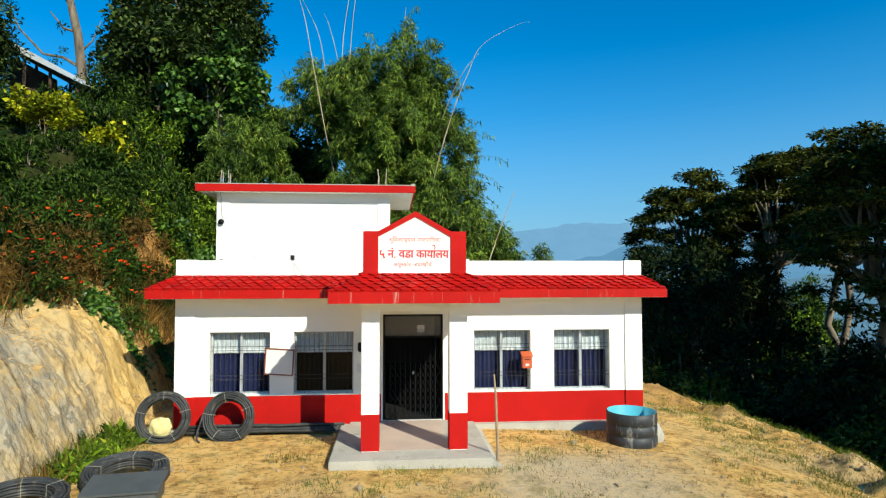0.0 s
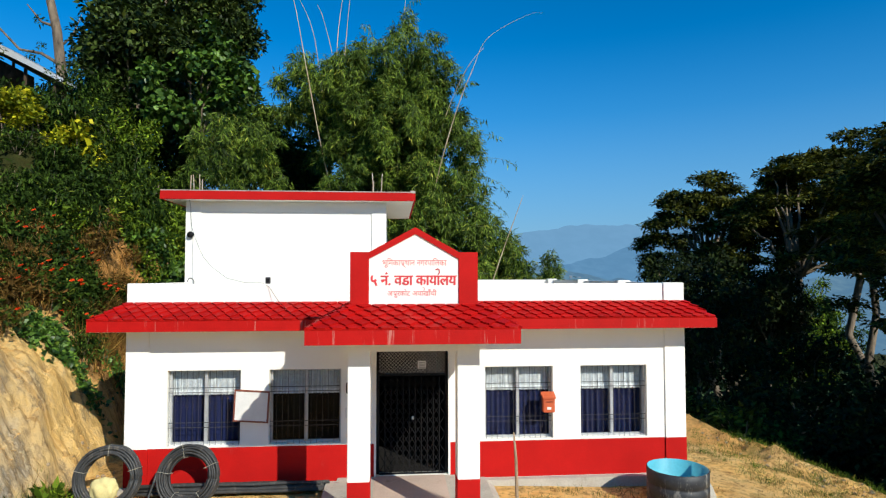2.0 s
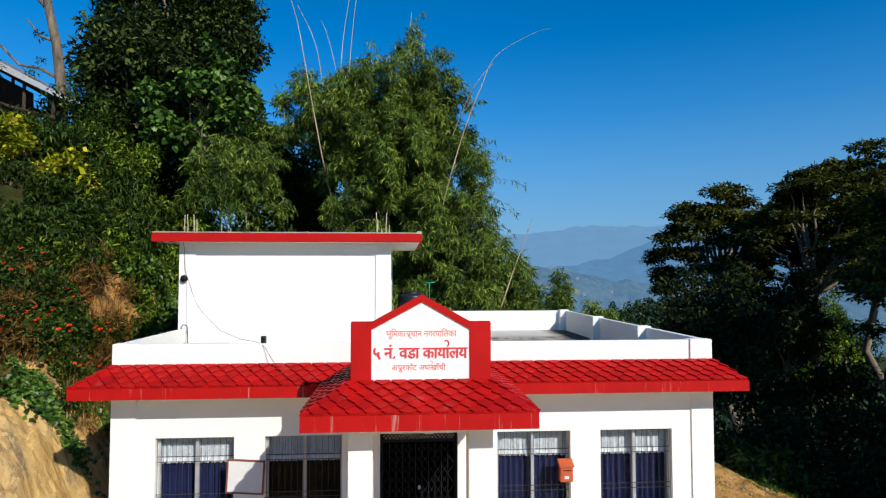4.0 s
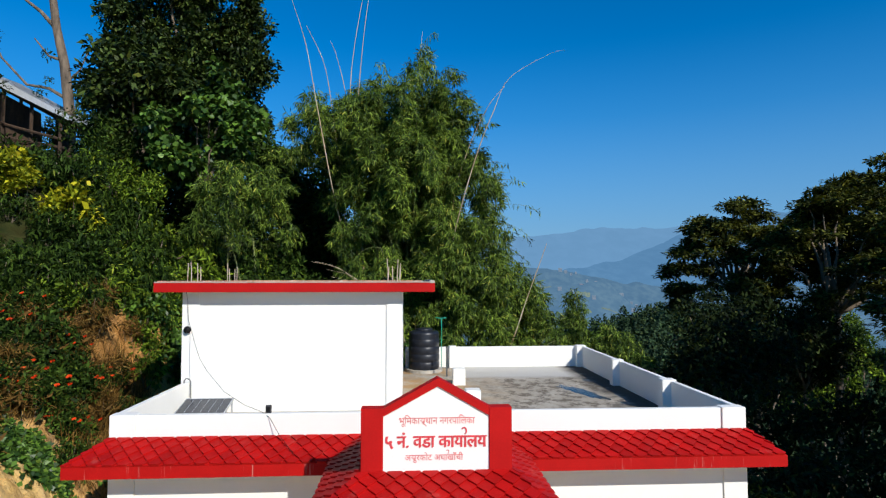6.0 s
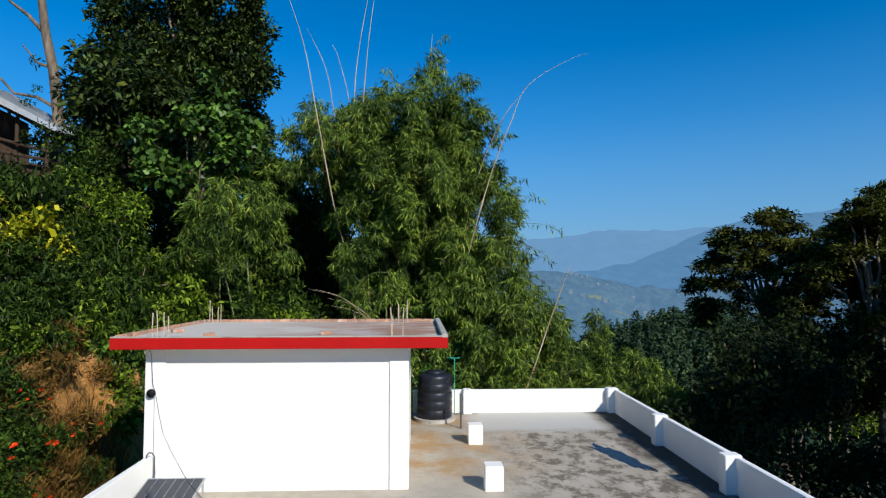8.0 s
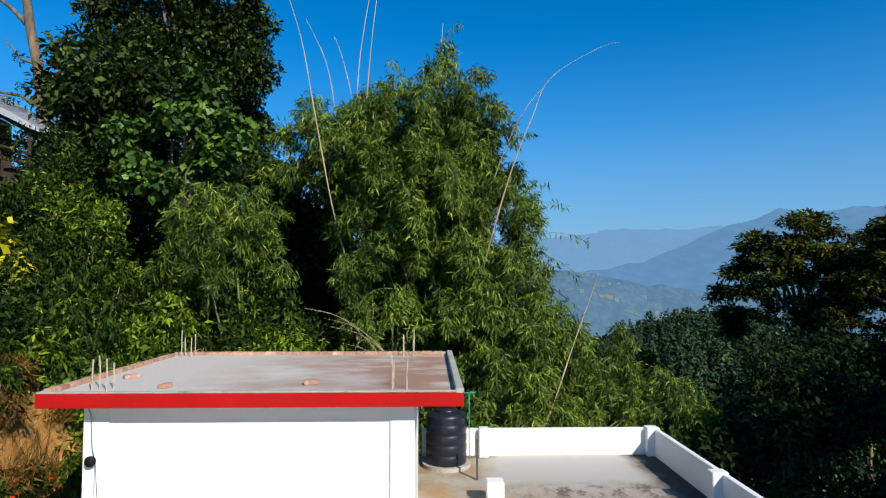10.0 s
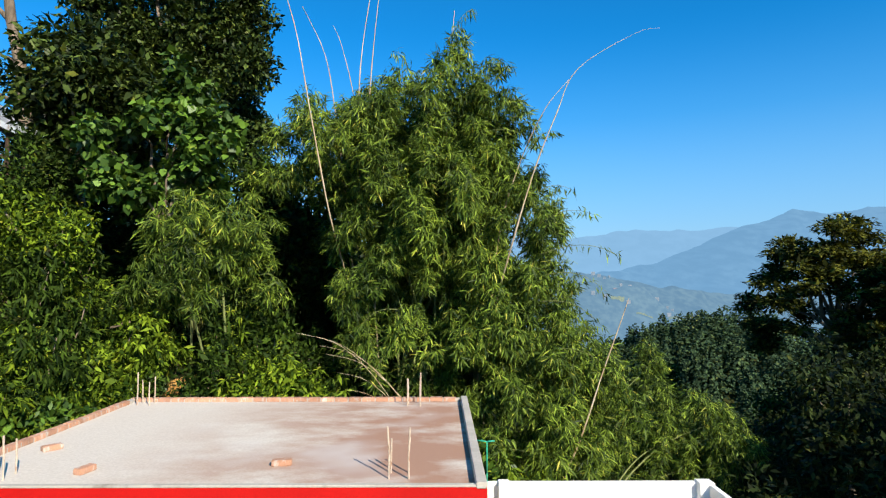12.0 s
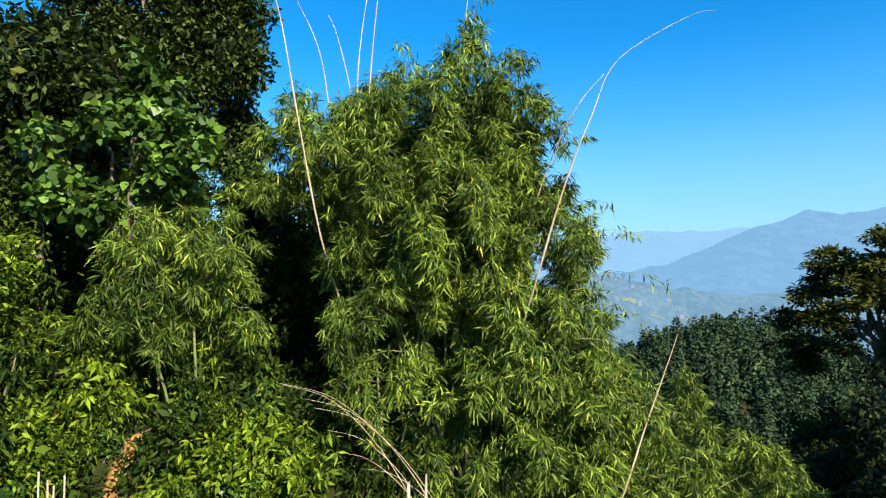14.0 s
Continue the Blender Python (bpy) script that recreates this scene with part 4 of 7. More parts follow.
def window(x0, x1, seed, drawn=True):
    y, w, mid = 15.17, 0.04, (x0 + x1) / 2
    win = wpart("window", boxes((x0, x0 + w, y, y + 0.07, SILL, HEAD), (x1 - w, x1, y, y + 0.07, SILL, HEAD), (x0 + w, x1 - w, y, y + 0.07, SILL, SILL + w),
                                (x0 + w, x1 - w, y, y + 0.07, HEAD - w, HEAD), (mid - 0.03, mid + 0.03, y - 0.012, y + 0.07, SILL + w, HEAD - w), bevel=0.004), ALU, house, "grey aluminium sliding window with curtains behind grille")
    for a, b in ((x0 + w, mid - 0.03), (mid + 0.03, x1 - w)):
        pane = wpart("pane", boxes((a, b, y + 0.032, y + 0.037, SILL + w, HEAD - w)), GLASS, win)
        pane.visible_shadow = False
    wpart("window_sill", boxes((x0 + 0.002, x1 - 0.002, 15.022, y + 0.002, SILL - 0.02, SILL + 0.006), bevel=0.005), WHITE, win)
    for a, b in ((x0 + 0.01, mid), (mid, x1 - 0.01)):
        wpart("voile_curtain", drape(a, b, 1.86, HEAD, 15.29, 6, 0.016, seed), VOILE, win, "grey-blue voile", True)
        wpart("lace_hem", drape(a, b, 1.79, 1.88, 15.275, 6, 0.016, seed), LACE, win, "pale lace frill", True)
        if drawn:
            wpart("blue_curtain", drape(a, b, SILL, 1.84, 15.33, 6, 0.024, seed + 1), NAVY, win, "navy blue curtain", True)
    k = int((x1 - x0) / 0.105)
    for i in range(k + 1):
        wshared("window_bar", bar_mesh, win, (x0 + 0.03 + (x1 - x0 - 0.06) * i / k, 15.055, SILL + 0.01))
    for z in (SILL + 0.34, SILL + 0.43, HEAD - 0.42, HEAD - 0.33):
        wshared("cross_bar", cross_mesh, win, (x0, 15.067, z))


for k, (a, b) in enumerate(WINDOWS):
    window(a, b, 40 + 5 * k, k != 1)


# ---- folding gate
def gate():
    x0, x1, z0, z1, y = DOOR[0], DOOR[1], 0.25, 2.10, 15.10
    gt = wpart("folding_gate", boxes((x0, x0 + 0.05, y, y + 0.06, z0, DOOR[3]), (x1 - 0.05, x1, y, y + 0.06, z0, DOOR[3]), (x0 + 0.05, x1 - 0.05, y, y + 0.06, z1 + 0.02, z1 + 0.07),
                                     (x0 + 0.05, x1 - 0.05, y, y + 0.06, DOOR[3] - 0.05, DOOR[3]), (x0 + 0.05, x1 - 0.05, y, y + 0.05, z0 - 0.012, z0 + 0.012), bevel=0.003), STEEL, house, "black steel collapsible gate, closed")
    stile = finish("gate_stile", boxes((-0.007, 0.007, -0.005, 0.005, 0, z1 - z0)), STEEL)
    n = 11
    step = (x1 - x0 - 0.1) / n
    for i in range(n + 1):
        wshared("gate_stile", stile, gt, (x0 + 0.05 + step * i, y + 0.03, z0))
    ln = math.hypot(step * 2, 0.36)
    strip = finish("scissor_bar", boxes((-ln / 2, ln / 2, -0.002, 0.002, -0.0055, 0.0055)), STEEL)
    ang = math.degrees(math.atan2(0.36, step * 2))
    for i in range(0, n - 1):
        for z in np.arange(z0 + 0.2, z1 - 0.1, 0.36):
            for s, dy in ((1, 0.018), (-1, 0.042)):
                wshared("scissor_bar", strip, gt, (x0 + 0.05 + step * (i + 1), y + dy, float(z)), pose(0, 0, 0, 0, s * ang, 0))
    bm = bmesh.new()
    lo, hi, p = z1 + 0.07, DOOR[3] - 0.05, 0.07
    w, h = x1 - x0 - 0.1, hi - lo
    m = int((w + h) / p)
    for i in range(m + 1):
        for s in (1, -1):
            c = i * p
            u0, u1 = max(0, c - h), min(w, c)
            if u1 - u0 < 0.01:
                continue
            a, b = (u0, c - u0), (u1, c - u1)
            if s < 0:
                a, b = (w - a[0], a[1]), (w - b[0], b[1])
            tube(bm, [(x0 + 0.05 + a[0], y + 0.03 + 0.003 * s, lo + a[1]), (x0 + 0.05 + b[0], y + 0.03 + 0.003 * s, lo + b[1])], 0.0038, 4)
    wpart("transom_mesh", bm, MESH_GREY, gt, "expanded metal mesh over the gate")
    wpart("padlock", boxes((-0.08, -0.03, y - 0.02, y + 0.01, 1.28, 1.35), bevel=0.008), ALU, gt)
    # added white card in place of the bright back window behind the mesh
    wpart("daylight_card", boxes((0.04, 0.2, y - 0.006, y - 0.002, 2.26, 2.41)), PAPER, gt, "small white card standing in for daylight through the mesh")
    for k in range(4):
        wpart("card_line", boxes((0.06, 0.18, y - 0.008, y - 0.0065, 2.28 + 0.03 * k, 2.29 + 0.03 * k)), GREY_BOX, gt)


gate()
wpart("door_reveal", boxes((-0.80, -0.76, 15.02, 15.2, 0.238, 2.71), (0.63, 0.67, 15.02, 15.2, 0.238, 2.71), (-0.76, 0.63, 15.02, 15.2, 2.67, 2.71)), WHITE, house)

# ---- rebar starters, column stubs and the thin post on the roof
rng = random.Random(11)
for cx, cy in ((-5.25, 18.35), (-5.55, 22.25), (-0.85, 22.15), (-0.85, 18.35)):
    for dx, dy in ((-0.11, -0.09), (0.11, -0.1), (-0.1, 0.1), (0.1, 0.11)):
        h = rng.uniform(0.38, 0.58)
        x, y = cx + dx, cy + dy
        bm = bmesh.new()
        tube(bm, [(x, y, 6.04), (x + rng.uniform(-0.01, 0.01), y, 6.04 + h * 0.5), (x + rng.uniform(-0.014, 0.014), y + rng.uniform(-0.012, 0.012), 6.05 + h)], 0.011, 6)
        wpart("rebar_rod", bm, REBAR, house)
for x, y in ((0.90, 21.4), (0.95, 18.25)):
    wpart("column_stub", boxes((x - 0.17, x + 0.17, y - 0.17, y + 0.17, 3.24, 3.70), bevel=0.012), WHITE, house, "white painted column stub")
wpart("thin_post", boxes((0.63, 0.675, 22.76, 22.805, 3.24, 4.14), bevel=0.006), GREY_BOX, house, "grey post on the roof")

# ---- tiles and kerb bricks
tile_plane(eave, [(EL, EY, 3.255), (ER, EY, 3.255), (5.4, 15.0, 3.55), (-5.4, 15.0, 3.55)])
tile_plane(porch_roof, [(PX0, PY0, 3.275), (PX1, PY0, 3.275), (QX1, QY0, QZ), (QX0, QY0, QZ)])
tile_plane(porch_roof, [(PX0, 14.7, 3.275), (PX0, PY0, 3.275), (QX0, QY0, QZ), (QX0, 15.0, QZ)])
tile_plane(porch_roof, [(PX1, PY0, 3.275), (PX1, 14.7, 3.275), (QX1, 15.0, QZ), (QX1, QY0, QZ)])
brick_x = finish("kerb_brick", boxes((-0.112, 0.112, -0.055, 0.055, 0, 0.07), bevel=0.006), BRICK)
for i in range(24):
    wshared("kerb_brick", brick_x, slab, (SX0 + 0.13 + 0.243 * i, SY1 - 0.06 + rng.uniform(-0.004, 0.004), 6.057 + rng.uniform(-0.004, 0.002)))
for i in range(17):
    wshared("kerb_brick", brick_x, slab, (SX0 + 0.06 + rng.uniform(-0.004, 0.004), SY0 + 0.28 + 0.248 * i, 6.057 + rng.uniform(-0.004, 0.002)), pose(0, 0, 0, 0, 0, 90))
wpart("kerb_mortar", boxes((SX0 + 0.012, SX1 - 0.13, SY1 - 0.105, SY1 - 0.015, 6.05, 6.112), (SX0 + 0.015, SX0 + 0.105, SY0 + 0.1, SY1 - 0.12, 6.05, 6.112)), CONCRETE, slab)


# ---------------------------------------------------------------- loose things on and round the house
def coil(name, label, at, turn, tilt, turns, outer, wide, material=BLACK_PIPE):
    """A coil of pipe: rings stacked in a bundle, tied with tape."""
    rng = random.Random(int(outer * 1000) + turns)
    ob = thing(name, label, "pipe coil", at, "coils of black pipe")
    ob.matrix_basis = pose(*at, 0, 0, turn) @ pose(0, 0, 0, tilt, 0, 0)
    r = 0.022
    bm = bmesh.new()
    spots = []
    layers = max(2, int(wide / (2 * r)))
    per = math.ceil(turns / layers)
    for k in range(turns):
        spots.append((outer - r - (k // layers) * 2 * r * 0.95, ((k % layers) - (layers - 1) / 2) * 2 * r))
    path = []
    for R, z in spots:
        a, b, p = rng.uniform(-0.02, 0.02), rng.uniform(-0.012, 0.012), rng.uniform(0, 6.28)
        path += [((R + a * math.sin(2 * t + p)) * math.cos(t), (R + a * math.cos(3 * t + p)) * math.sin(t), z + b * math.sin(2 * t + p)) for t in [2 * math.pi * i / 44 for i in range(44)]]
    tube(bm, path, r, 6)
    part("pipe_winding", bm, material, ob, "", True)
    inner = outer - per * 2 * r * 0.95 - r
    for k in range(5):
        t = 2 * math.pi * (k + 0.3) / 5 + rng.uniform(-0.2, 0.2)
        bm = bmesh.new()
        c, s = math.cos(t), math.sin(t)
        hw = layers * r + 0.012
        tube(bm, [((R) * c, R * s, z) for R, z in ((inner + 0.01, -hw + 0.008), (outer - 0.006, -hw + 0.006), (outer + 0.006, 0.0), (outer - 0.006, hw - 0.006), (inner + 0.01, hw - 0.008))], 0.006, 5, True)
        part("tie", bm, STRAP, ob, "pale strapping tape")
    return ob


coil("pipe_coil", "coil of black plastic pipe leaning on the wall", (-5.38, 14.35, 0.56), 4, 78, 20, 0.55, 0.22)
coil("pipe_coil", "coil of black plastic pipe leaning on the wall", (-4.04, 14.42, 0.53), -4, 76, 18, 0.54, 0.2)
coil("pipe_coil", "coil of black plastic pipe lying on the soil", (-5.02, 11.75, 0.24), 10, 8, 30, 0.68, 0.26)
coil("pipe_coil", "coil of black plastic pipe lying on the soil", (-6.05, 10.55, 0.24), 30, 6, 28, 0.66, 0.26)


def pipe_stack():
    rng = random.Random(3)
    for k in range(12):
        y, z = 14.60 + 0.066 * (k % 5) + 0.03 * (k // 5), 0.17 + 0.055 * (k // 5) - 0.012 * (k % 2)
        x0, x1 = -5.1 + rng.uniform(-0.2, 0.3), -1.62 + rng.uniform(-0.2, 0.05)
        bm = bmesh.new()
        n = 8
        pts = [(x0 + (x1 - x0) * i / n - x0, rng.uniform(-0.012, 0.012), rng.uniform(-0.01, 0.01)) for i in range(n + 1)]
        tube(bm, pts, 0.032, 8)
        ob = new("water_pipe", finish("water_pipe", bm, BLACK_PIPE, True))
        ob.matrix_basis = pose(x0, y, z)
        tagged(ob, "straight black plastic pipe lying along the wall foot", "pipe", "pipes along the wall")


pipe_stack()


def loose_end():
    bm = bmesh.new()
    tube(bm, [(-4.56, 14.36, 0.62), (-4.6, 14.32, 0.45), (-4.66, 14.28, 0.25), (-4.64, 14.2, 0.12), (-4.56, 14.12, 0.09)], 0.02, 7)
    base = Vector((-4.6, 14.3, 0.1))
    bmesh.ops.translate(bm, vec=-base, verts=bm.verts)
    ob = new("pipe_end", finish("pipe_end", bm, BLACK_PIPE, True))
    ob.matrix_basis = pose(*base)
    tagged(ob, "loose end of black pipe hanging from a coil", "pipe")


loose_end()


def sack():
    bm = bmesh.new()
    bmesh.ops.create_icosphere(bm, subdivisions=4, radius=1)
    for v in bm.verts:
        n = noise.noise(v.co * 1.7) * 0.22 + noise.noise(v.co * 4.5) * 0.1
        v.co = Vector((v.co.x * 0.24, v.co.y * 0.13, v.co.z * 0.22)) * (1 + n)
        v.co.z = max(v.co.z, -0.17)
    ob = new("sack", finish("sack", bm, SACK, True))
    ob.matrix_basis = pose(-5.42, 14.33, 0.36, 0, 12, 0)
    tagged(ob, "crumpled pale yellow sack stuffed in a pipe coil", "sack")


sack()


def stick():
    bm = bmesh.new()
    tube(bm, [(0, 0, -0.2), (0.012, 0, 0.35), (-0.008, 0.01, 0.8), (-0.02, 0.0, 1.3), (-0.05, 0.01, 1.72)], [0.032, 0.03, 0.027, 0.024, 0.012], 7)
    ob = new("wooden_stake", finish("wooden_stake", bm, WOOD, True))
    ob.matrix_basis = pose(1.42, 12.30, 0.0, 0, 0, 0)
    tagged(ob, "thin weathered wooden stake driven into the soil", "stake")


stick()


def drum():
    ob = thing("cut_drum", "cut-down black plastic drum, turquoise inside, half in soil", "drum", (4.64, 13.83, -0.06))
    R, H = 0.53, 0.70
    bm = bmesh.new()
    lathe(bm, [(R * 0.97, 0), (R, 0.03), (R, 0.2), (R - 0.012, 0.21), (R - 0.012, 0.25), (R, 0.26), (R, 0.42), (R - 0.012, 0.43), (R - 0.012, 0.47), (R, 0.48), (R, H), (R - 0.012, H + 0.004)], 40)
    part("shell", bm, DRUM_OUT, ob, "scuffed black outside", True)
    bm = bmesh.new()
    lathe(bm, [(R - 0.012, H + 0.004), (R - 0.022, H), (R - 0.024, 0.12), (0.02, 0.11)], 40)
    part("lining", bm, DRUM_IN, ob, "turquoise inside", True)
    bm = bmesh.new()
    bmesh.ops.create_icosphere(bm, subdivisions=3, radius=1)
    for v in bm.verts:
        v.co = Vector((v.co.x * 0.28, v.co.y * 0.34, v.co.z * 0.38)) * (1 + 0.25 * noise.noise(v.co * 2.5))
    st = new("cement_lump", finish("cement_lump", bm, CONCRETE, True))
    st.matrix_basis = pose(5.18, 14.15, 0.02)
    tagged(st, "rough grey cement lump beside the drum", "rubble")


drum()


def flat_box():
    ob = thing("storage_box", "dark grey flat box with a sloping lid on the soil", "box", (-4.72, 11.0, 0.05), turn=8)
    part("body", boxes((-0.52, 0.52, -0.3, 0.3, -0.1, 0.20), bevel=0.012), GREY_BOX, ob)
    bm = solid([(-0.56, -0.34, 0.20), (0.56, -0.34, 0.20), (0.56, 0.34, 0.30), (-0.56, 0.34, 0.30), (-0.56, -0.34, 0.235), (0.56, -0.34, 0.235), (0.56, 0.34, 0.335), (-0.56, 0.34, 0.335)],
               [(0, 1, 2, 3), (4, 5, 6, 7), (0, 1, 5, 4), (1, 2, 6, 5), (2, 3, 7, 6), (3, 0, 4, 7)])
    part("lid", bm, GREY_BOX, ob)


flat_box()


def board():
    ob = thing("notice_board", "white notice board in a brown frame hung askew", "notice board", (-3.10, 14.97, 1.62))
    ob.matrix_basis = pose(-3.09, 14.96, 1.62, 6, 4, 0)
    w, h, f = 0.295, 0.275, 0.03
    part("sheet", boxes((-w, w, -0.012, 0.012, -h, h)), PAPER, ob, "blank white sheet")
    for d in ((-w - f, w + f, -0.022, 0.016, h, h + f), (-w - f, w + f, -0.022, 0.016, -h - f, -h), (-w - f, -w, -0.022, 0.016, -h, h), (w, w + f, -0.022, 0.016, -h, h)):
        part("frame_bar", boxes(d, bevel=0.005), BOARD_FRAME, ob, "brown frame")


board()


def letterbox():
    ob = thing("letterbox", "orange-red metal letterbox fixed beside the window", "letterbox", (2.585, 14.95, 1.41))
    part("body", boxes((-0.115, 0.115, -0.075, 0.075, 0, 0.29), bevel=0.012), MAIL_RED, ob)
    part("hood", solid([(-0.13, -0.10, 0.27), (0.13, -0.10, 0.27), (0.13, 0.08, 0.31), (-0.13, 0.08, 0.31), (-0.13, -0.10, 0.30), (0.13, -0.10, 0.30), (0.13, 0.08, 0.38), (-0.13, 0.08, 0.38)],
                       [(0, 1, 2, 3), (4, 5, 6, 7), (0, 1, 5, 4), (1, 2, 6, 5), (2, 3, 7, 6), (3, 0, 4, 7)]), MAIL_RED, ob, "sloping hood")
    part("slot", boxes((-0.07, 0.07, -0.079, -0.074, 0.2, 0.215)), STEEL, ob)
    part("label_plate", boxes((-0.04, 0.04, -0.078, -0.0755, 0.06, 0.11)), PAPER, ob)


letterbox()


def meter():
    ob = thing("electric_meter", "small black electric meter on the wall", "meter", (-1.27, 14.98, 1.82))
    part("case", boxes((-0.06, 0.06, -0.05, 0.05, 0, 0.22), bevel=0.02), STEEL, ob)
    part("dial", boxes((-0.04, 0.04, -0.055, -0.049, 0.1, 0.18)), GLASS, ob)
    n = new("wall_notice", finish("wall_notice", boxes((-0.05, 0.05, -0.002, 0.002, -0.1, 0.1)), PAPER))
    n.matrix_basis = pose(-1.30, 15.026, 1.45)
    tagged(n, "small pale paper notice on the wall", "notice")


meter()


def water_tank():
    ob = thing("water_tank", "black ribbed plastic water tank on the roof", "water tank", (0.0, 23.85, 3.25))
    part("plinth", lathe(bmesh.new(), [(0.0, 0.0), (0.58, 0.0), (0.58, 0.09), (0.0, 0.092)], 28), CONCRETE, ob, "round cement base")
    prof = [(0.0, 0.09), (0.47, 0.09)]
    z = 0.12
    while z < 1.0:
        prof += [(0.474, z), (0.485, z + 0.02), (0.485, z + 0.17), (0.474, z + 0.19), (0.47, z + 0.215)]
        z += 0.235
    prof += [(0.475, 1.16), (0.47, 1.21), (0.44, 1.255), (0.34, 1.285), (0.24, 1.30), (0.22, 1.30)]
    part("body", lathe(bmesh.new(), prof, 40), TANK_BLACK, ob, "", True)
    part("lid", lathe(bmesh.new(), [(0.26, 1.28), (0.27, 1.31), (0.25, 1.35), (0.1, 1.37), (0.0, 1.37)], 32), TANK_BLACK, ob, "screw lid", True)
    bm = bmesh.new()
    tube(bm, [(0, 0, 0), (0.0, 0, 0.62), (0.0, 0, 0.64), (-0.2, 0.02, 0.66)], 0.016, 7)
    tube(bm, [(0, 0, 0.64), (0.16, 0.0, 0.655)], 0.016, 7)
    gp = new("green_water_pipe", finish("green_water_pipe", bm, GREEN_PIPE, True))
    gp.matrix_basis = pose(0.57, 24.2, 4.25)
    tagged(gp, "thin green plastic pipe with a T-branch", "pipe")
    bm = bmesh.new()
    tube(bm, [(0.57, 24.2, 3.25), (0.57, 24.2, 4.3)], 0.012, 6)
    riser = new("riser_pipe", finish("riser_pipe", bm, GREEN_PIPE, True))
    tagged(riser, "green plastic riser pipe by the water tank", "pipe")


water_tank()


def solar_panel():
    ob = thing("solar_panel", "dark framed solar panel tilted on steel legs", "solar panel", (-4.71, 17.4, 3.25))
    tilt = pose(0, 0, 0.23, 14, 0, 0)
    def tilted(bm):
        bmesh.ops.transform(bm, matrix=tilt, verts=bm.verts)
        return bm
    part("cell_sheet", tilted(boxes((-0.48, 0.48, -0.5, 0.5, 0, 0.02))), PANEL, ob)
    for d in ((-0.5, 0.5, -0.52, -0.5, -0.01, 0.028), (-0.5, 0.5, 0.5, 0.52, -0.01, 0.028), (-0.5, -0.48, -0.5, 0.5, -0.01, 0.028), (0.48, 0.5, -0.5, 0.5, -0.01, 0.028)):
        part("frame_rail", tilted(boxes(d)), ALU, ob, "aluminium frame")
    for k in range(5):
        x = -0.32 + 0.16 * k
        part("cell_seam", tilted(boxes((x - 0.0025, x + 0.0025, -0.49, 0.49, 0.0205, 0.0225))), ALU, ob)
    for x in (-0.47, 0.47):
        part("leg", boxes((x - 0.015, x + 0.015, 0.44, 0.47, 0, 0.33)), ALU, ob)
        part("leg", boxes((x - 0.015, x + 0.015, -0.47, -0.44, 0, 0.1)), ALU, ob)


solar_panel()


def cable():
    bm = bmesh.new()
    tube(bm, [(-5.30, 17.88, 6.1), (-5.33, 18.2, 5.75), (-5.31, 18.22, 5.25), (-5.22, 18.15, 5.05), (-5.0, 17.8, 4.74), (-4.8, 17.5, 4.5), (-4.55, 17.2, 4.3), (-4.0, 16.5, 4.02), (-3.4, 15.7, 3.93), (-2.95, 15.1, 3.935), (-2.8, 15.0, 3.86), (-2.6, 14.85, 3.6), (-2.3, 14.55, 3.36)], 0.0045, 5)
    ob = new("service_cable", finish("service_cable", bm, STEEL, True))
    tagged(ob, "thin dark cable drooping from tower to eave", "cable")
    bm = bmesh.new()
    lathe(bm, [(0.0, 0), (0.05, 0), (0.085, 0.03), (0.095, 0.08), (0.07, 0.12), (0.0, 0.13)], 20)
    bmesh.ops.transform(bm, matrix=pose(0, 0, 0, 90, 0, 0), verts=bm.verts)
    lamp = new("wall_lamp", finish("wall_lamp", bm, STEEL, True))
    lamp.matrix_basis = pose(-5.32, 18.25, 5.06) @ Matrix.Diagonal((0.85, 0.85, 0.85, 1))
    tagged(lamp, "round black wall lamp on the tower", "lamp")
    jb = thing("junction_box", "small grey junction box on the parapet", "junction box", (-2.84, 15.1, 3.915))
    part("case", boxes((-0.045, 0.045, -0.035, 0.035, 0, 0.13), bevel=0.006), GRILLE, jb)
    part("cover", boxes((-0.03, 0.03, -0.04, -0.034, 0.025, 0.105)), STEEL, jb)


cable()


def conduit():
    bm = bmesh.new()
    tube(bm, [(0, 0, -0.02), (0.0, 0, 0.05), (0.04, 0, 0.10), (0.10, 0, 0.09), (0.14, 0, 0.03), (0.145, 0, -0.2), (0.15, 0, -0.62)], 0.013, 7)
    ob = new("conduit", finish("conduit", bm, GREY_BOX, True))
    ob.matrix_basis = pose(-5.34, 18.12, PAR)
    tagged(ob, "bent grey conduit over the parapet's end", "conduit")


conduit()


def puddle():
    bm = bmesh.new()
    pts = []
    for k in range(60):
        t = 2 * math.pi * k / 60
        r = 1 + 0.5 * noise.noise((math.cos(t) * 1.8, math.sin(t) * 1.8, 3.0)) + 0.3 * noise.noise((math.cos(t) * 5, math.sin(t) * 5, 1.0))
        x, y = 0.24 * r * math.cos(t), 0.95 * r * math.sin(t)
        pts.append(bm.verts.new((x * 0.97 - y * 0.3, y * 0.97, 0)))
    bm.faces.new(pts)
    m, nt, bsdf = nodes_of("still_water")
    bsdf.inputs["Base Color"].default_value = (0.025, 0.023, 0.02, 1)
    bsdf.inputs["Roughness"].default_value = 0.12
    bsdf.inputs["Specular IOR Level"].default_value = 0.10
    ob = new("puddle", finish("puddle", bm, m))
    ob.matrix_basis = pose(3.95, 20.2, 3.254)
    tagged(ob, "shallow rainwater puddle on the roof", "puddle", kind="structure")


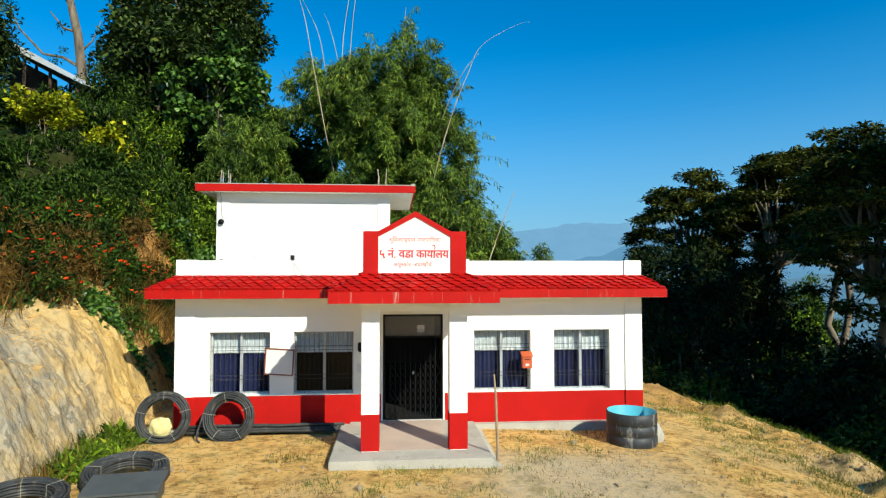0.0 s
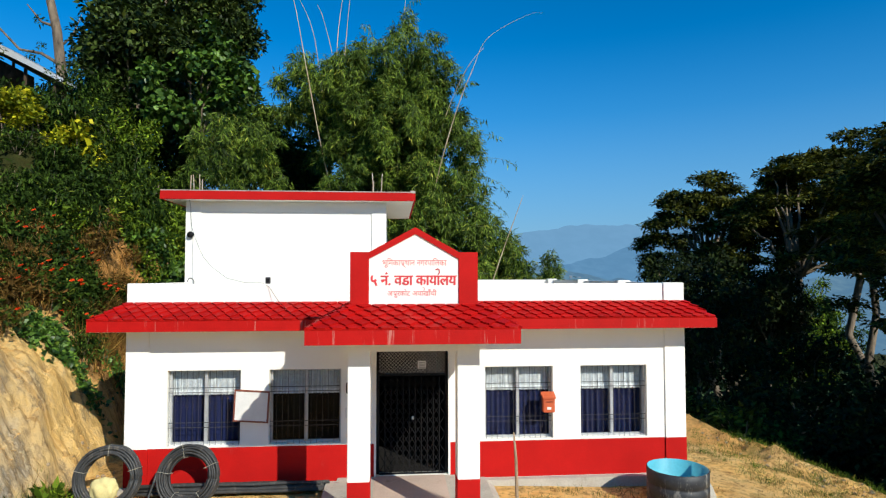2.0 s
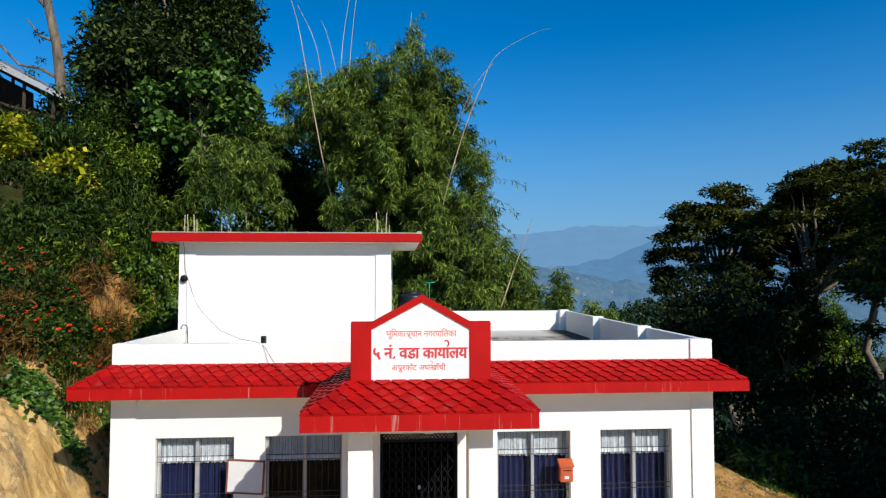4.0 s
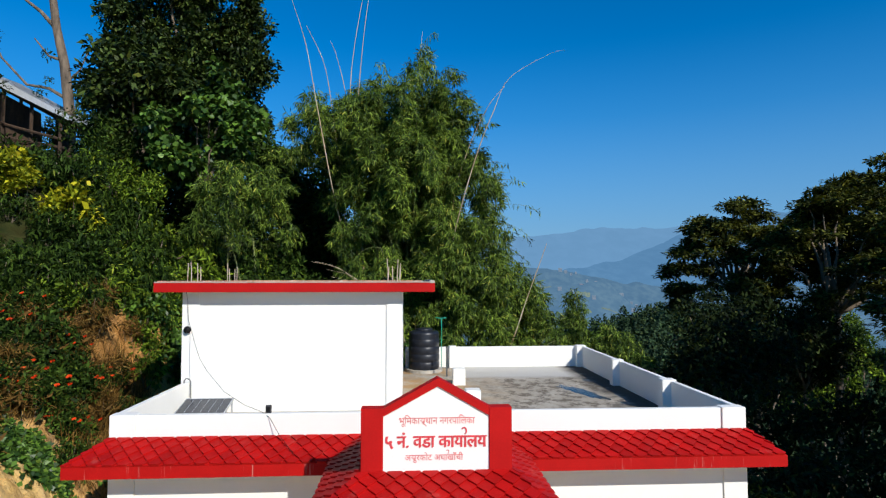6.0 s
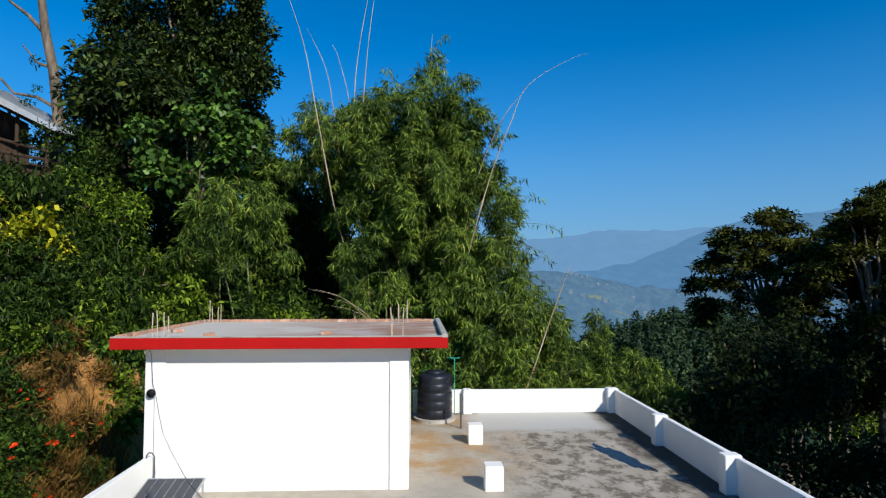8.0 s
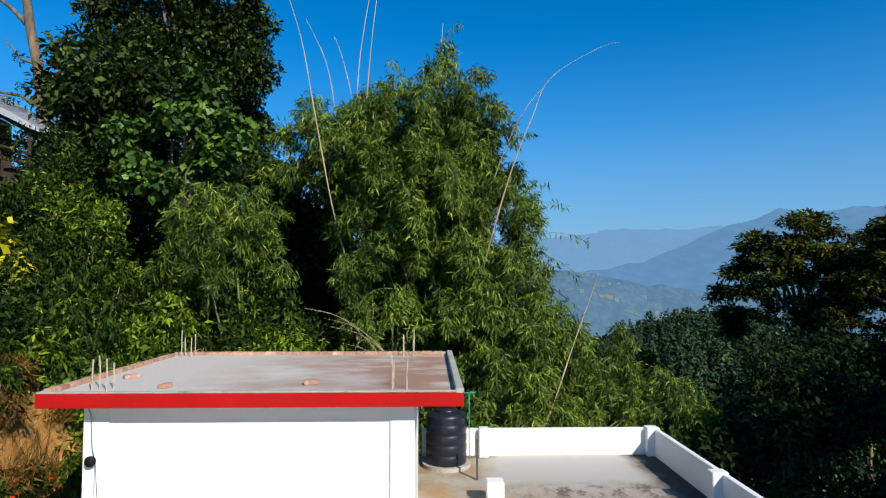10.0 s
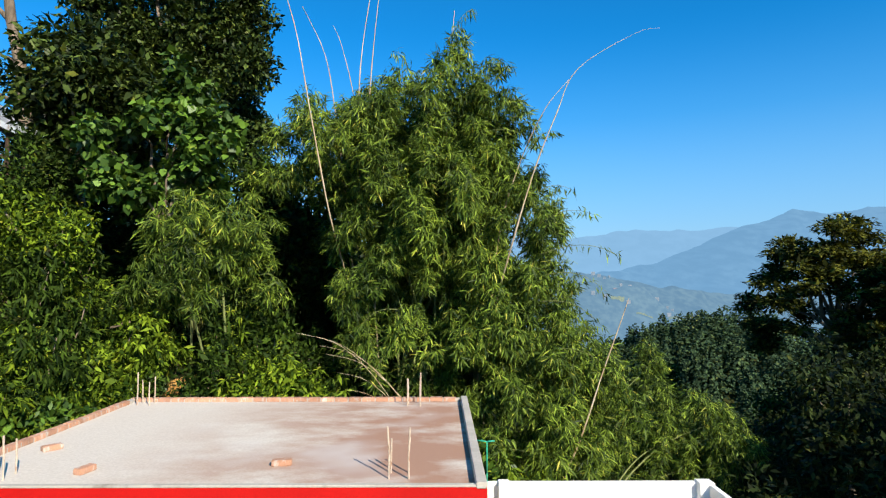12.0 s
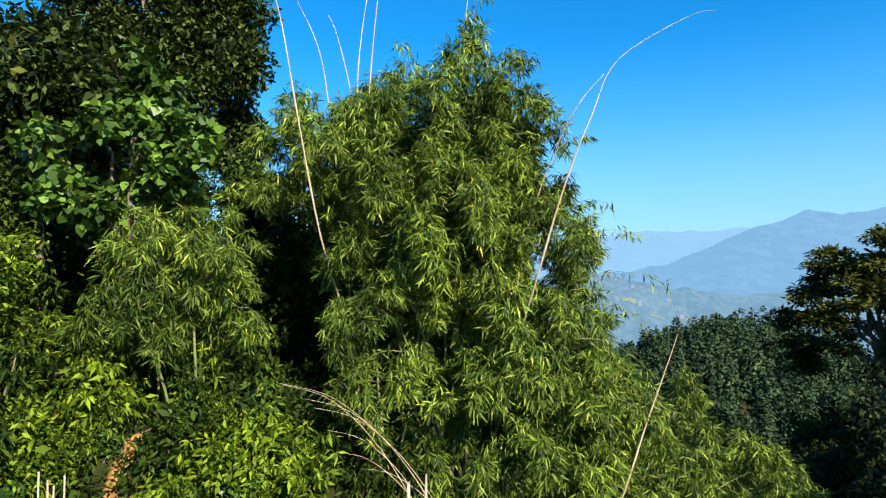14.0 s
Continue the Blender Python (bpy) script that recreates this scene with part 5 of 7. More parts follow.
puddle()
loose = finish("loose_brick", boxes((-0.115, 0.115, -0.055, 0.055, 0, 0.07), bevel=0.01), BRICK)
for x, y, r in ((-5.35, 19.4, 50), (-2.25, 18.75, 10), (-4.4, 18.5, 75)):
    ob = new("loose_brick", loose)
    ob.matrix_basis = pose(x, y, 6.058, 0, 0, r)
    tagged(ob, "broken red brick lying on the slab", "brick", "bricks on the slab")


# ---------------------------------------------------------------- plants
def unit(v):
    return v / np.maximum(np.linalg.norm(v, axis=-1, keepdims=True), 1e-6)


def leaf_mesh(name, p, d, n, length, width, material, heart=False):
    """Lozenge or heart-shaped leaves at p, pointing along d, facing n."""
    d = unit(d)
    w = unit(np.cross(d, n)) * (width / 2)[:, None]
    up = unit(np.cross(w, d)) * (length * 0.06)[:, None]
    L = d * length[:, None]
    if heart:
        co = np.stack([p, p + L * 0.12 + w * 0.85 + up, p + L * 0.45 + w + up, p + L - up * 2, p + L * 0.45 - w + up, p + L * 0.12 - w * 0.85 + up], 1).reshape(-1, 3)
        return mesh_from(name, co, np.arange(len(co)).reshape(-1, 6), material)
    co = np.stack([p, p + L * 0.42 + w + up, p + L - up, p + L * 0.42 - w + up], 1).reshape(-1, 3)
    return mesh_from(name, co, np.arange(len(co)).reshape(-1, 4), material)


def leaves(name, clumps, count, length, ratio, style, material, seed):
    """Leaves in clumps. clumps: rows of x, y, z, radius; count: leaves in a clump of radius one."""
    r = np.random.default_rng(seed)
    P, D, N, L, W = [], [], [], [], []
    for cx, cy, cz, R in clumps:
        if style == "hang":
            k = max(6, int(count * R * R / 7))
            q = unit(r.normal(size=(k, 3)))
            pos = q * (R * r.random((k, 1)) ** 0.45) * np.array([0.85, 0.85, 1.35])
            pos = np.repeat(pos, 7, 0)
            q = np.repeat(q, 7, 0)
            stem = np.repeat(unit(np.c_[r.normal(size=(k, 2)), np.full(k, -0.3)]) * 0.16, 7, 0)
            pos = pos + stem * r.random((len(pos), 1))
            d = q * np.array([0.35, 0.35, 0.1]) + stem * 2.2 + np.array([0, 0, -0.55]) + 0.42 * r.normal(size=pos.shape)
            n = q * 0.6 + np.array([0, -0.2, 0.5]) + 0.5 * r.normal(size=pos.shape)
        elif style == "flat":
            k = max(8, int(count * R * R))
            q = unit(r.normal(size=(k, 3)))
            pos = q * (R * r.random((k, 1)) ** 0.5) * np.array([1, 1, 0.36])
            d = q * np.array([1, 1, 0.2]) + 0.6 * r.normal(size=pos.shape) * np.array([1, 1, 0.45]) + np.array([0, 0, -0.12])
            n = np.array([0, 0, 1.0]) + 0.35 * r.normal(size=pos.shape)
        else:
            k = max(8, int(count * R * R))
            q = unit(r.normal(size=(k, 3)) + np.array([0, 0, 0.25]))
            pos = q * (R * r.random((k, 1)) ** 0.42)
            d = q * 0.6 + 0.7 * r.normal(size=pos.shape) + np.array([0, 0, -0.25])
            n = q * 0.5 + np.array([0, 0, 0.7]) + 0.4 * r.normal(size=pos.shape)
        P.append(pos + np.array([cx, cy, cz]))
        D.append(d)
        N.append(n)
        size = length * r.uniform(0.65, 1.25, len(pos))
        L.append(size)
        W.append(size * ratio)
        # larger leaves added inside the clump to block light and darken its gaps
        k = max(5, len(pos) // 9)
        q = unit(r.normal(size=(k, 3)))
        P.append(q * (R * 0.6 * r.random((k, 1)) ** 0.5) * np.array([1, 1, 0.4 if style == "flat" else 1.0]) + np.array([cx, cy, cz]))
        D.append(r.normal(size=(k, 3)))
        N.append(r.normal(size=(k, 3)) + np.array([0, 0, 0.6]))
        size = max(length, 0.2) * (r.uniform(0.8, 1.2, k) if style == "hang" else r.uniform(1.0, 1.7, k))
        L.append(size)
        W.append(size * (ratio if style == "hang" else max(ratio, 0.3)))
    P, D, N, L, W = (np.concatenate(v) for v in (P, D, N, L, W))
    return leaf_mesh(name, P, D, N, L, W, material, ratio > 0.7)


def blob(seed, centre, radii, k, size, shell=0.45, cut_low=-1.0, rough=0.5):
    """k clump centres in an ellipsoid, thinned by noise so that the outline breaks up."""
    r = np.random.default_rng(seed)
    out = []
    while len(out) < k:
        q = unit(r.normal(size=3))
        if q[2] < cut_low:
            continue
        f = (shell + (1 - shell) * r.random() ** 0.6) * (0.84 + rough * noise.noise(Vector(q * 1.9) + Vector((seed, 0, 0))))
        c = np.array(centre) + q * f * np.array(radii)
        out.append((*c, size * r.uniform(0.65, 1.35)))
    return out


def plumes(seed, centre, radii, k, size, back=0.3):
    """Drooping plumes set apart over an ellipsoid, each a chain of clumps that hangs outwards and down."""
    r = np.random.default_rng(seed)
    heads, out = [], []
    for _ in range(k * 40):
        q = unit(r.normal(size=3))
        if (q[1] > 0.35 and r.random() > back) or q[2] < -0.8:
            continue
        f = 0.76 + 0.18 * r.random() + 0.42 * noise.noise(Vector(q * 2.1) + Vector((seed * 3.7, 0, 0)))
        c = np.array(centre) + q * f * np.array(radii)
        if any(np.sum((c - h) ** 2) < (1.42 * size) ** 2 for h in heads):
            continue
        heads.append(c)
        s, o = size * r.uniform(0.55, 1.35), unit(q * np.array([1, 1, 0.3]) + 0.75 * r.normal(size=3) * np.array([1, 1, 0.4]))
        droop = r.uniform(0.25, 1.0)
        for out_by, down, R in ((0.0, 0.0, 0.62), (0.6, 0.5, 0.58), (1.0, 1.15, 0.40)):
            out.append((*(c + o * s * out_by - np.array([0, 0, down * s * droop])), R * s * r.uniform(0.8, 1.15)))
        if len(heads) == k:
            break
    return out


def limb(bm, a, b, r0, r1, sag, seed, steps=6):
    r = random.Random(seed)
    a, b = Vector(a), Vector(b)
    pts = []
    for i in range(steps + 1):
        u = i / steps
        p = a.lerp(b, u)
        p.z += sag * math.sin(math.pi * u)
        if 0 < i < steps:
            j = (b - a).length * 0.035
            p += Vector((r.uniform(-j, j), r.uniform(-j, j), r.uniform(-j, j)))
        pts.append(p)
    tube(bm, pts, [r0 + (r1 - r0) * i / steps for i in range(steps + 1)], 7)


def ground_z(x, y):
    return float(height(np.array([x]), np.array([y]))[0])


def tree(name, label, base, fork, clumps, count, length, ratio, style, leaf, seed, trunk_r=0.25, limbs=10, bark=None, category="tree"):
    """A tapered trunk, limbs into the crown, and a crown of leaf clumps."""
    x, y = base
    z = ground_z(x, y) - 0.3
    ob = thing(name, label, category, (x, y, z))
    inv = pose(-x, -y, -z)
    bm = bmesh.new()
    limb(bm, (x, y, z), fork, trunk_r, trunk_r * 0.6, 0.0, seed, 8)
    bmesh.ops.transform(bm, matrix=inv, verts=bm.verts)
    part("trunk", bm, bark or BARK, ob, "", True)
    order = sorted(clumps, key=lambda c: -c[3])[:limbs]
    for k, c in enumerate(order):
        bm = bmesh.new()
        limb(bm, fork, c[:3], trunk_r * 0.45, 0.03, 0.25, seed + k, 6)
        bmesh.ops.transform(bm, matrix=inv, verts=bm.verts)
        part("limb", bm, bark or BARK, ob, "", True)
    me = leaves("crown", clumps, count, length, ratio, style, leaf, seed)
    me.transform(inv)
    cr = new("crown", me)
    cr.parent = ob
    return ob


# ---- bamboo grove behind the house
def bamboo(name, label, base, clumps, count, culms, seed, leaf=LEAF_BAMBOO):
    x, y = base
    z = ground_z(x, y) - 0.2
    ob = thing(name, label, "bamboo", (x, y, z))
    inv = pose(-x, -y, -z)
    r = random.Random(seed)
    for k in range(culms):
        c = r.choice(clumps)
        a = Vector((x + r.gauss(0, 0.7), y + r.gauss(0, 0.6), z))
        b = Vector(c[:3])
        pts = [a.lerp(b, u) + Vector((0, 0, (b.z - a.z) * 0.35 * math.sin(math.pi * u) * (1 - 0.3 * u))) for u in [i / 9 for i in range(10)]]
        bm = bmesh.new()
        tube(bm, pts, [0.045 - 0.036 * i / 9 for i in range(10)], 6)
        bmesh.ops.transform(bm, matrix=inv, verts=bm.verts)
        part("culm", bm, CULM, ob, "", True)
    me = leaves("bamboo_foliage", clumps, count, 0.33, 0.115, "hang", leaf, seed)
    me.transform(inv)
    f = new("foliage", me)
    f.parent = ob
    return ob


main = (plumes(1, (-0.8, 31.7, 8.6), (4.1, 2.7, 5.7), 110, 0.80) + plumes(2, (0.35, 31.2, 13.0), (1.6, 1.3, 3.2), 40, 0.62) + plumes(3, (-3.3, 31.8, 12.1), (2.9, 1.9, 2.6), 46, 0.70)
        + plumes(4, (1.7, 31.0, 8.8), (1.6, 2.0, 4.4), 44, 0.74) + plumes(5, (1.2, 29.9, 5.2), (2.3, 1.8, 3.0), 38, 0.72)
        + blob(10, (-0.6, 32.2, 10.5), (3.0, 1.4, 4.0), 40, 0.8, 0.1) + blob(12, (-3.6, 32.6, 12.2), (2.0, 1.0, 1.6), 18, 0.75, 0.1) + blob(13, (0.4, 31.4, 13.2), (0.9, 0.7, 2.2), 14, 0.6, 0.1) + blob(17, (-1.7, 32.3, 12.9), (1.3, 0.8, 1.6), 16, 0.7, 0.1))
# the grove is hollow and shaded on its west side and at its foot
main = [c for c in main if not (c[0] < -3.9 and c[2] < 11.3 and c[1] < 33.4) and not (c[0] < -0.9 and c[2] < 4.0 - (c[0] + 0.9) * 1.05 and c[1] < 33)]
grove = bamboo("bamboo_grove", "tall dense bamboo grove with drooping leaves", (-0.8, 31.9), main, 1400, 30, 101)


def sprays(grove, tips, seed):
    """Thin arching branch ends with sparse hanging leaves."""
    r = np.random.default_rng(seed)
    P, D = [], []
    for a, b in tips:
        a, b = Vector(a), Vector(b)
        pts = [a.lerp(b, u) + Vector((0, 0, 0.5 * math.sin(2.4 * u) - 0.45 * u)) for u in [i / 8 for i in range(9)]]
        bm = bmesh.new()
        tube(bm, pts, [0.012 - 0.001 * i for i in range(9)], 5)
        wpart("branch", bm, CULM, grove, "", True)
        for q in pts[2:]:
            for _ in range(int(r.integers(4, 9))):
                P.append(np.array(q) + r.normal(size=3) * 0.06)
                D.append(np.array((0.25, 0, -0.8)) + r.normal(size=3) * 0.4)
    P, D = np.array(P), np.array(D)
    L = r.uniform(0.18, 0.34, len(P))
    me = leaf_mesh("spray_leaves", P, D, r.normal(size=P.shape) + np.array([0, -0.5, 0.5]), L, L * 0.15, LEAF_BAMBOO)
    f = new("spray_leaves", me)
    f.parent = grove
    f.matrix_parent_inverse = world_of(grove).inverted()


sprays(grove, [((2.6, 29.6, 9.0), (4.9, 29.4, 9.1)), ((2.8, 29.8, 8.4), (4.6, 29.6, 8.0)), ((2.6, 29.6, 7.6), (4.4, 29.4, 7.0)), ((2.2, 29.8, 10.6), (3.6, 29.7, 11.1)), ((2.2, 30, 12.0), (3.2, 29.8, 12.9)),
               ((0.8, 30.6, 14.6), (1.9, 30.4, 15.2)), ((1.0, 30.4, 13.6), (2.3, 30.3, 13.9)), ((-0.2, 30.6, 15.8), (0.7, 30.4, 17.0)), ((-1.2, 31, 14.6), (-1.9, 30.8, 15.8)), ((3.0, 29.4, 6.2), (4.6, 29.2, 5.6)),
               ((-1.6, 28.7, 7.4), (-2.8, 28.4, 6.8)), ((-1.4, 28.6, 6.4), (-2.3, 28.2, 5.6)), ((-5.6, 29.0, 8.4), (-4.7, 28.8, 7.8)), ((2.4, 29.5, 9.8), (4.2, 29.4, 10.3)), ((0.9, 30.4, 12.9), (2.6, 30.2, 12.6))], 108)
low = plumes(6, (3.5, 32.4, 3.8), (2.4, 2.2, 2.7), 40, 0.74) + blob(14, (3.8, 33.0, 4.0), (1.8, 1.2, 2.0), 16, 0.7, 0.1) + plumes(7, (8.2, 36.5, 1.9), (4.0, 2.3, 2.0), 50, 0.70) + blob(15, (8.2, 37, 1.4), (3.0, 1.4, 1.0), 18, 0.7, 0.1) + blob(11, (8.8, 38.6, 3.8), (0.9, 0.9, 2.0), 14, 0.5, 0.2)
bamboo("bamboo_grove", "lower bamboo spilling down the slope", (4.6, 33.5), low, 1300, 14, 102)
west = [c for c in plumes(8, (-7.2, 29.5, 9.2), (2.0, 1.5, 1.9), 40, 0.60) + blob(16, (-7.2, 29.8, 9.0), (1.2, 0.8, 1.1), 12, 0.6, 0.1) if c[0] < -5.2]
bamboo("bamboo_grove", "bright young bamboo beside a broad-leaved tree", (-7.0, 30.0), west, 1300, 3, 103, LEAF_BAMBOO)


def cane(points, r0, r1, label):
    r0, r1 = r0 * 0.72, r1 * 0.7
    bm = bmesh.new()
    pts = [Vector(p) for p in points]
    # a smooth curve through the points
    fine = []
    for i in range(len(pts) - 1):
        p0, p1, p2, p3 = pts[max(i - 1, 0)], pts[i], pts[i + 1], pts[min(i + 2, len(pts) - 1)]
        for k in range(5):
            t = k / 5
            fine.append(0.5 * ((2 * p1) + (p2 - p0) * t + (2 * p0 - 5 * p1 + 4 * p2 - p3) * t * t + (3 * p1 - p0 - 3 * p2 + p3) * t ** 3))
    fine.append(pts[-1])
    m = len(fine) - 1
    rad = [(r0 + (r1 - r0) * i / m) * (1.25 if i % 4 == 0 else 1.0) for i in range(m + 1)]
    base = fine[0].copy()
    tube(bm, [p - base for p in fine], rad, 6)
    ob = new("bamboo_cane", finish("bamboo_cane", bm, DRY_CULM, True))
    ob.matrix_basis = pose(*base)
    tagged(ob, label, "bamboo cane", "bare bamboo canes")


BARE = "bare bleached bamboo cane standing above the grove"
cane([(-3.0, 32.6, 3.4), (-3.3, 31.6, 7.4), (-3.72, 29.6, 10.2), (-4.3, 29.3, 13.4), (-4.8, 29.3, 16.0), (-5.6, 29.3, 18.4)], 0.05, 0.012, BARE)
cane([(-2.9, 32.2, 3.6), (-3.6, 32.3, 10.5), (-4.1, 32.4, 14.3), (-4.5, 32.5, 16.3), (-5.3, 32.5, 18.0)], 0.04, 0.012, BARE)
cane([(-2.3, 32.2, 3.6), (-3.0, 32.3, 11.0), (-3.4, 32.4, 14.5), (-3.9, 32.5, 16.6), (-4.2, 32.5, 17.3)], 0.035, 0.01, BARE)
cane([(-2.6, 32.0, 3.6), (-3.15, 32.0, 12.0), (-3.2, 32.0, 14.6), (-3.0, 32.0, 17.0), (-2.4, 32.0, 20.5)], 0.045, 0.012, BARE)
cane([(-2.3, 31.6, 3.6), (-2.85, 31.6, 12.0), (-2.8, 31.6, 14.2), (-2.55, 31.6, 17.3), (-2.2, 31.6, 20.0)], 0.045, 0.012, BARE)
cane([(-0.2, 31.5, 3.6), (-0.2, 31.5, 12.0), (0.0, 31.5, 16.0), (0.1, 31.5, 17.4)], 0.03, 0.01, BARE)
cane([(0.5, 32.2, 3.0), (1.0, 31.0, 6.0), (1.55, 28.9, 8.8), (2.28, 28.6, 11.3), (2.95, 28.6, 13.0), (3.6, 28.6, 14.35), (5.3, 28.6, 15.4), (6.0, 28.6, 15.55)], 0.045, 0.002, BARE)
cane([(0.9, 30.4, 3.2), (1.35, 30.3, 9.0), (2.0, 30.3, 11.6), (2.9, 30.3, 13.6), (3.7, 30.3, 14.6)], 0.035, 0.01, BARE)
cane([(3.0, 30.4, 1.2), (3.86, 30.0, 3.46), (4.55, 30.0, 5.4), (5.25, 30.0, 7.27), (5.4, 30.0, 7.7)], 0.045, 0.008, "bleached bamboo cane leaning out of the slope")
rc = random.Random(77)
for k in range(7):
    ex, ez, sx = -2.5 - 0.27 * k + rc.uniform(-0.2, 0.2), 5.0 + 0.34 * k + rc.uniform(-0.25, 0.25), -0.5 - 1.0 * rc.random()
    yy = 27.5 + 0.9 * rc.random()
    cane([(sx + 0.2, yy + 0.3, 3.0), (sx, yy, 3.9), (sx + 0.3 * (ex - sx), yy - 0.1, 3.9 + 0.52 * (ez - 3.9)), (sx + 0.65 * (ex - sx), yy - 0.2, 3.9 + 0.88 * (ez - 3.9)), (ex, yy - 0.3, ez)], 0.015, 0.005, "thin arching dead bamboo stem at the grove's foot")

# ---- large trees on the hillside
tree("large_tree", "tall dark evergreen tree on the hillside", (-14.6, 44.5), (-14.4, 44.3, 14.0),
     blob(21, (-15.0, 44, 20.0), (5.8, 4.6, 8.8), 125, 1.05, 0.55, -0.75, 0.95) + blob(38, (-10.9, 43.5, 16.2), (1.5, 1.4, 2.2), 10, 0.9, 0.3) + blob(39, (-11.4, 43.5, 22.5), (1.3, 1.3, 2.0), 9, 0.85, 0.3) + blob(28, (-18.8, 43, 15.0), (2.6, 2.4, 2.6), 18, 1.1, 0.4), 330, 0.33, 0.48, "round", LEAF_BIG, 201, 0.45, 16)
tree("broad_leaved_tree", "young tree with large bright heart-shaped leaves", (-9.0, 30.2), (-9.0, 30.1, 10.0),
     blob(22, (-9.2, 30.0, 12.2), (2.9, 1.7, 2.2), 38, 0.50, 0.5) + blob(42, (-8.4, 30.0, 14.2), (0.8, 0.7, 1.0), 7, 0.4, 0.3), 330, 0.25, 0.85, "round", LEAF_BROAD, 202, 0.12, 12)
tree("hillside_tree", "small leafy tree on the slope", (-11.2, 27.6), (-11.2, 27.6, 8.4), blob(23, (-11.2, 27.5, 9.5), (1.9, 1.6, 1.7), 26, 0.6, 0.4), 420, 0.19, 0.36, "round", LEAF_SHRUB, 203, 0.1, 8)
tree("hillside_tree", "small leafy tree on the slope", (-10.0, 28.4), (-10.0, 28.4, 6.2), blob(37, (-10.0, 28.2, 7.4), (1.5, 1.1, 1.3), 22, 0.5, 0.4), 420, 0.19, 0.3, "hang", LEAF_SHRUB, 211, 0.09, 6)
tree("hillside_tree", "small leafy tree on the slope", (-13.2, 30.2), (-13.2, 30.2, 10.0), blob(24, (-13.2, 30.0, 11.2), (2.1, 1.8, 2.0), 28, 0.65, 0.4), 420, 0.19, 0.36, "round", LEAF_SHRUB_DARK, 204, 0.12, 8)
tree("hillside_tree", "slender shaded tree behind the tower", (-10.3, 34.5), (-10.3, 34.5, 9.5), blob(25, (-10.6, 34.5, 11.2), (3.0, 2.0, 2.6), 40, 0.7, 0.4), 360, 0.22, 0.36, "round", LEAF_SHRUB_DARK, 205, 0.14, 10)
# two dense dark trees, added to close the sky gaps behind the bamboo
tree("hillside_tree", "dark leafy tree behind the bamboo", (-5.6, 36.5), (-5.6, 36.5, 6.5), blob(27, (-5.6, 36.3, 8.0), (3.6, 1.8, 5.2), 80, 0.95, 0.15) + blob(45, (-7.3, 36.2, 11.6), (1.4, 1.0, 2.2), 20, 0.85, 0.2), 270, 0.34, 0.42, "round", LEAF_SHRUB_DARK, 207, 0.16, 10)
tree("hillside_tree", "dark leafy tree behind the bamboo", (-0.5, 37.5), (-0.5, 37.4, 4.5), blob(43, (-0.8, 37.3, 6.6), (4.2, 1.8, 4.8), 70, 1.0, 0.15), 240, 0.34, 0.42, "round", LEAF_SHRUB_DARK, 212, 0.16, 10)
tree("hillside_tree", "dense dark tree high on the slope", (-12.6, 32.0), (-12.5, 31.8, 11.5), blob(29, (-12.5, 31.6, 14.4), (2.7, 2.0, 3.4), 40, 0.8, 0.4), 230, 0.32, 0.48, "round", LEAF_BIG, 208, 0.18, 10)
tree("hillside_tree", "leafy tree below the tall evergreen", (-12.0, 37.0), (-12.0, 37, 8.5), blob(30, (-12.0, 36.8, 10.4), (2.8, 1.8, 2.7), 34, 0.78, 0.4), 300, 0.22, 0.36, "round", LEAF_SHRUB_DARK, 209, 0.16, 8)
tree("hillside_tree", "dense dark tree high on the slope", (-14.8, 35.5), (-14.7, 35.4, 10.0), blob(44, (-14.6, 35.3, 12.2), (2.4, 1.5, 2.6), 34, 0.8, 0.3), 260, 0.28, 0.42, "round", LEAF_SHRUB_DARK, 213, 0.15, 8)
tree("hillside_tree", "dark leafy tree at the hill's edge", (-22.5, 34.5), (-22.3, 34.5, 13.5), blob(26, (-22.3, 34.5, 15.6), (2.3, 2.0, 2.9), 40, 0.75, 0.4), 330, 0.24, 0.4, "round", LEAF_BIG, 206, 0.2, 8)


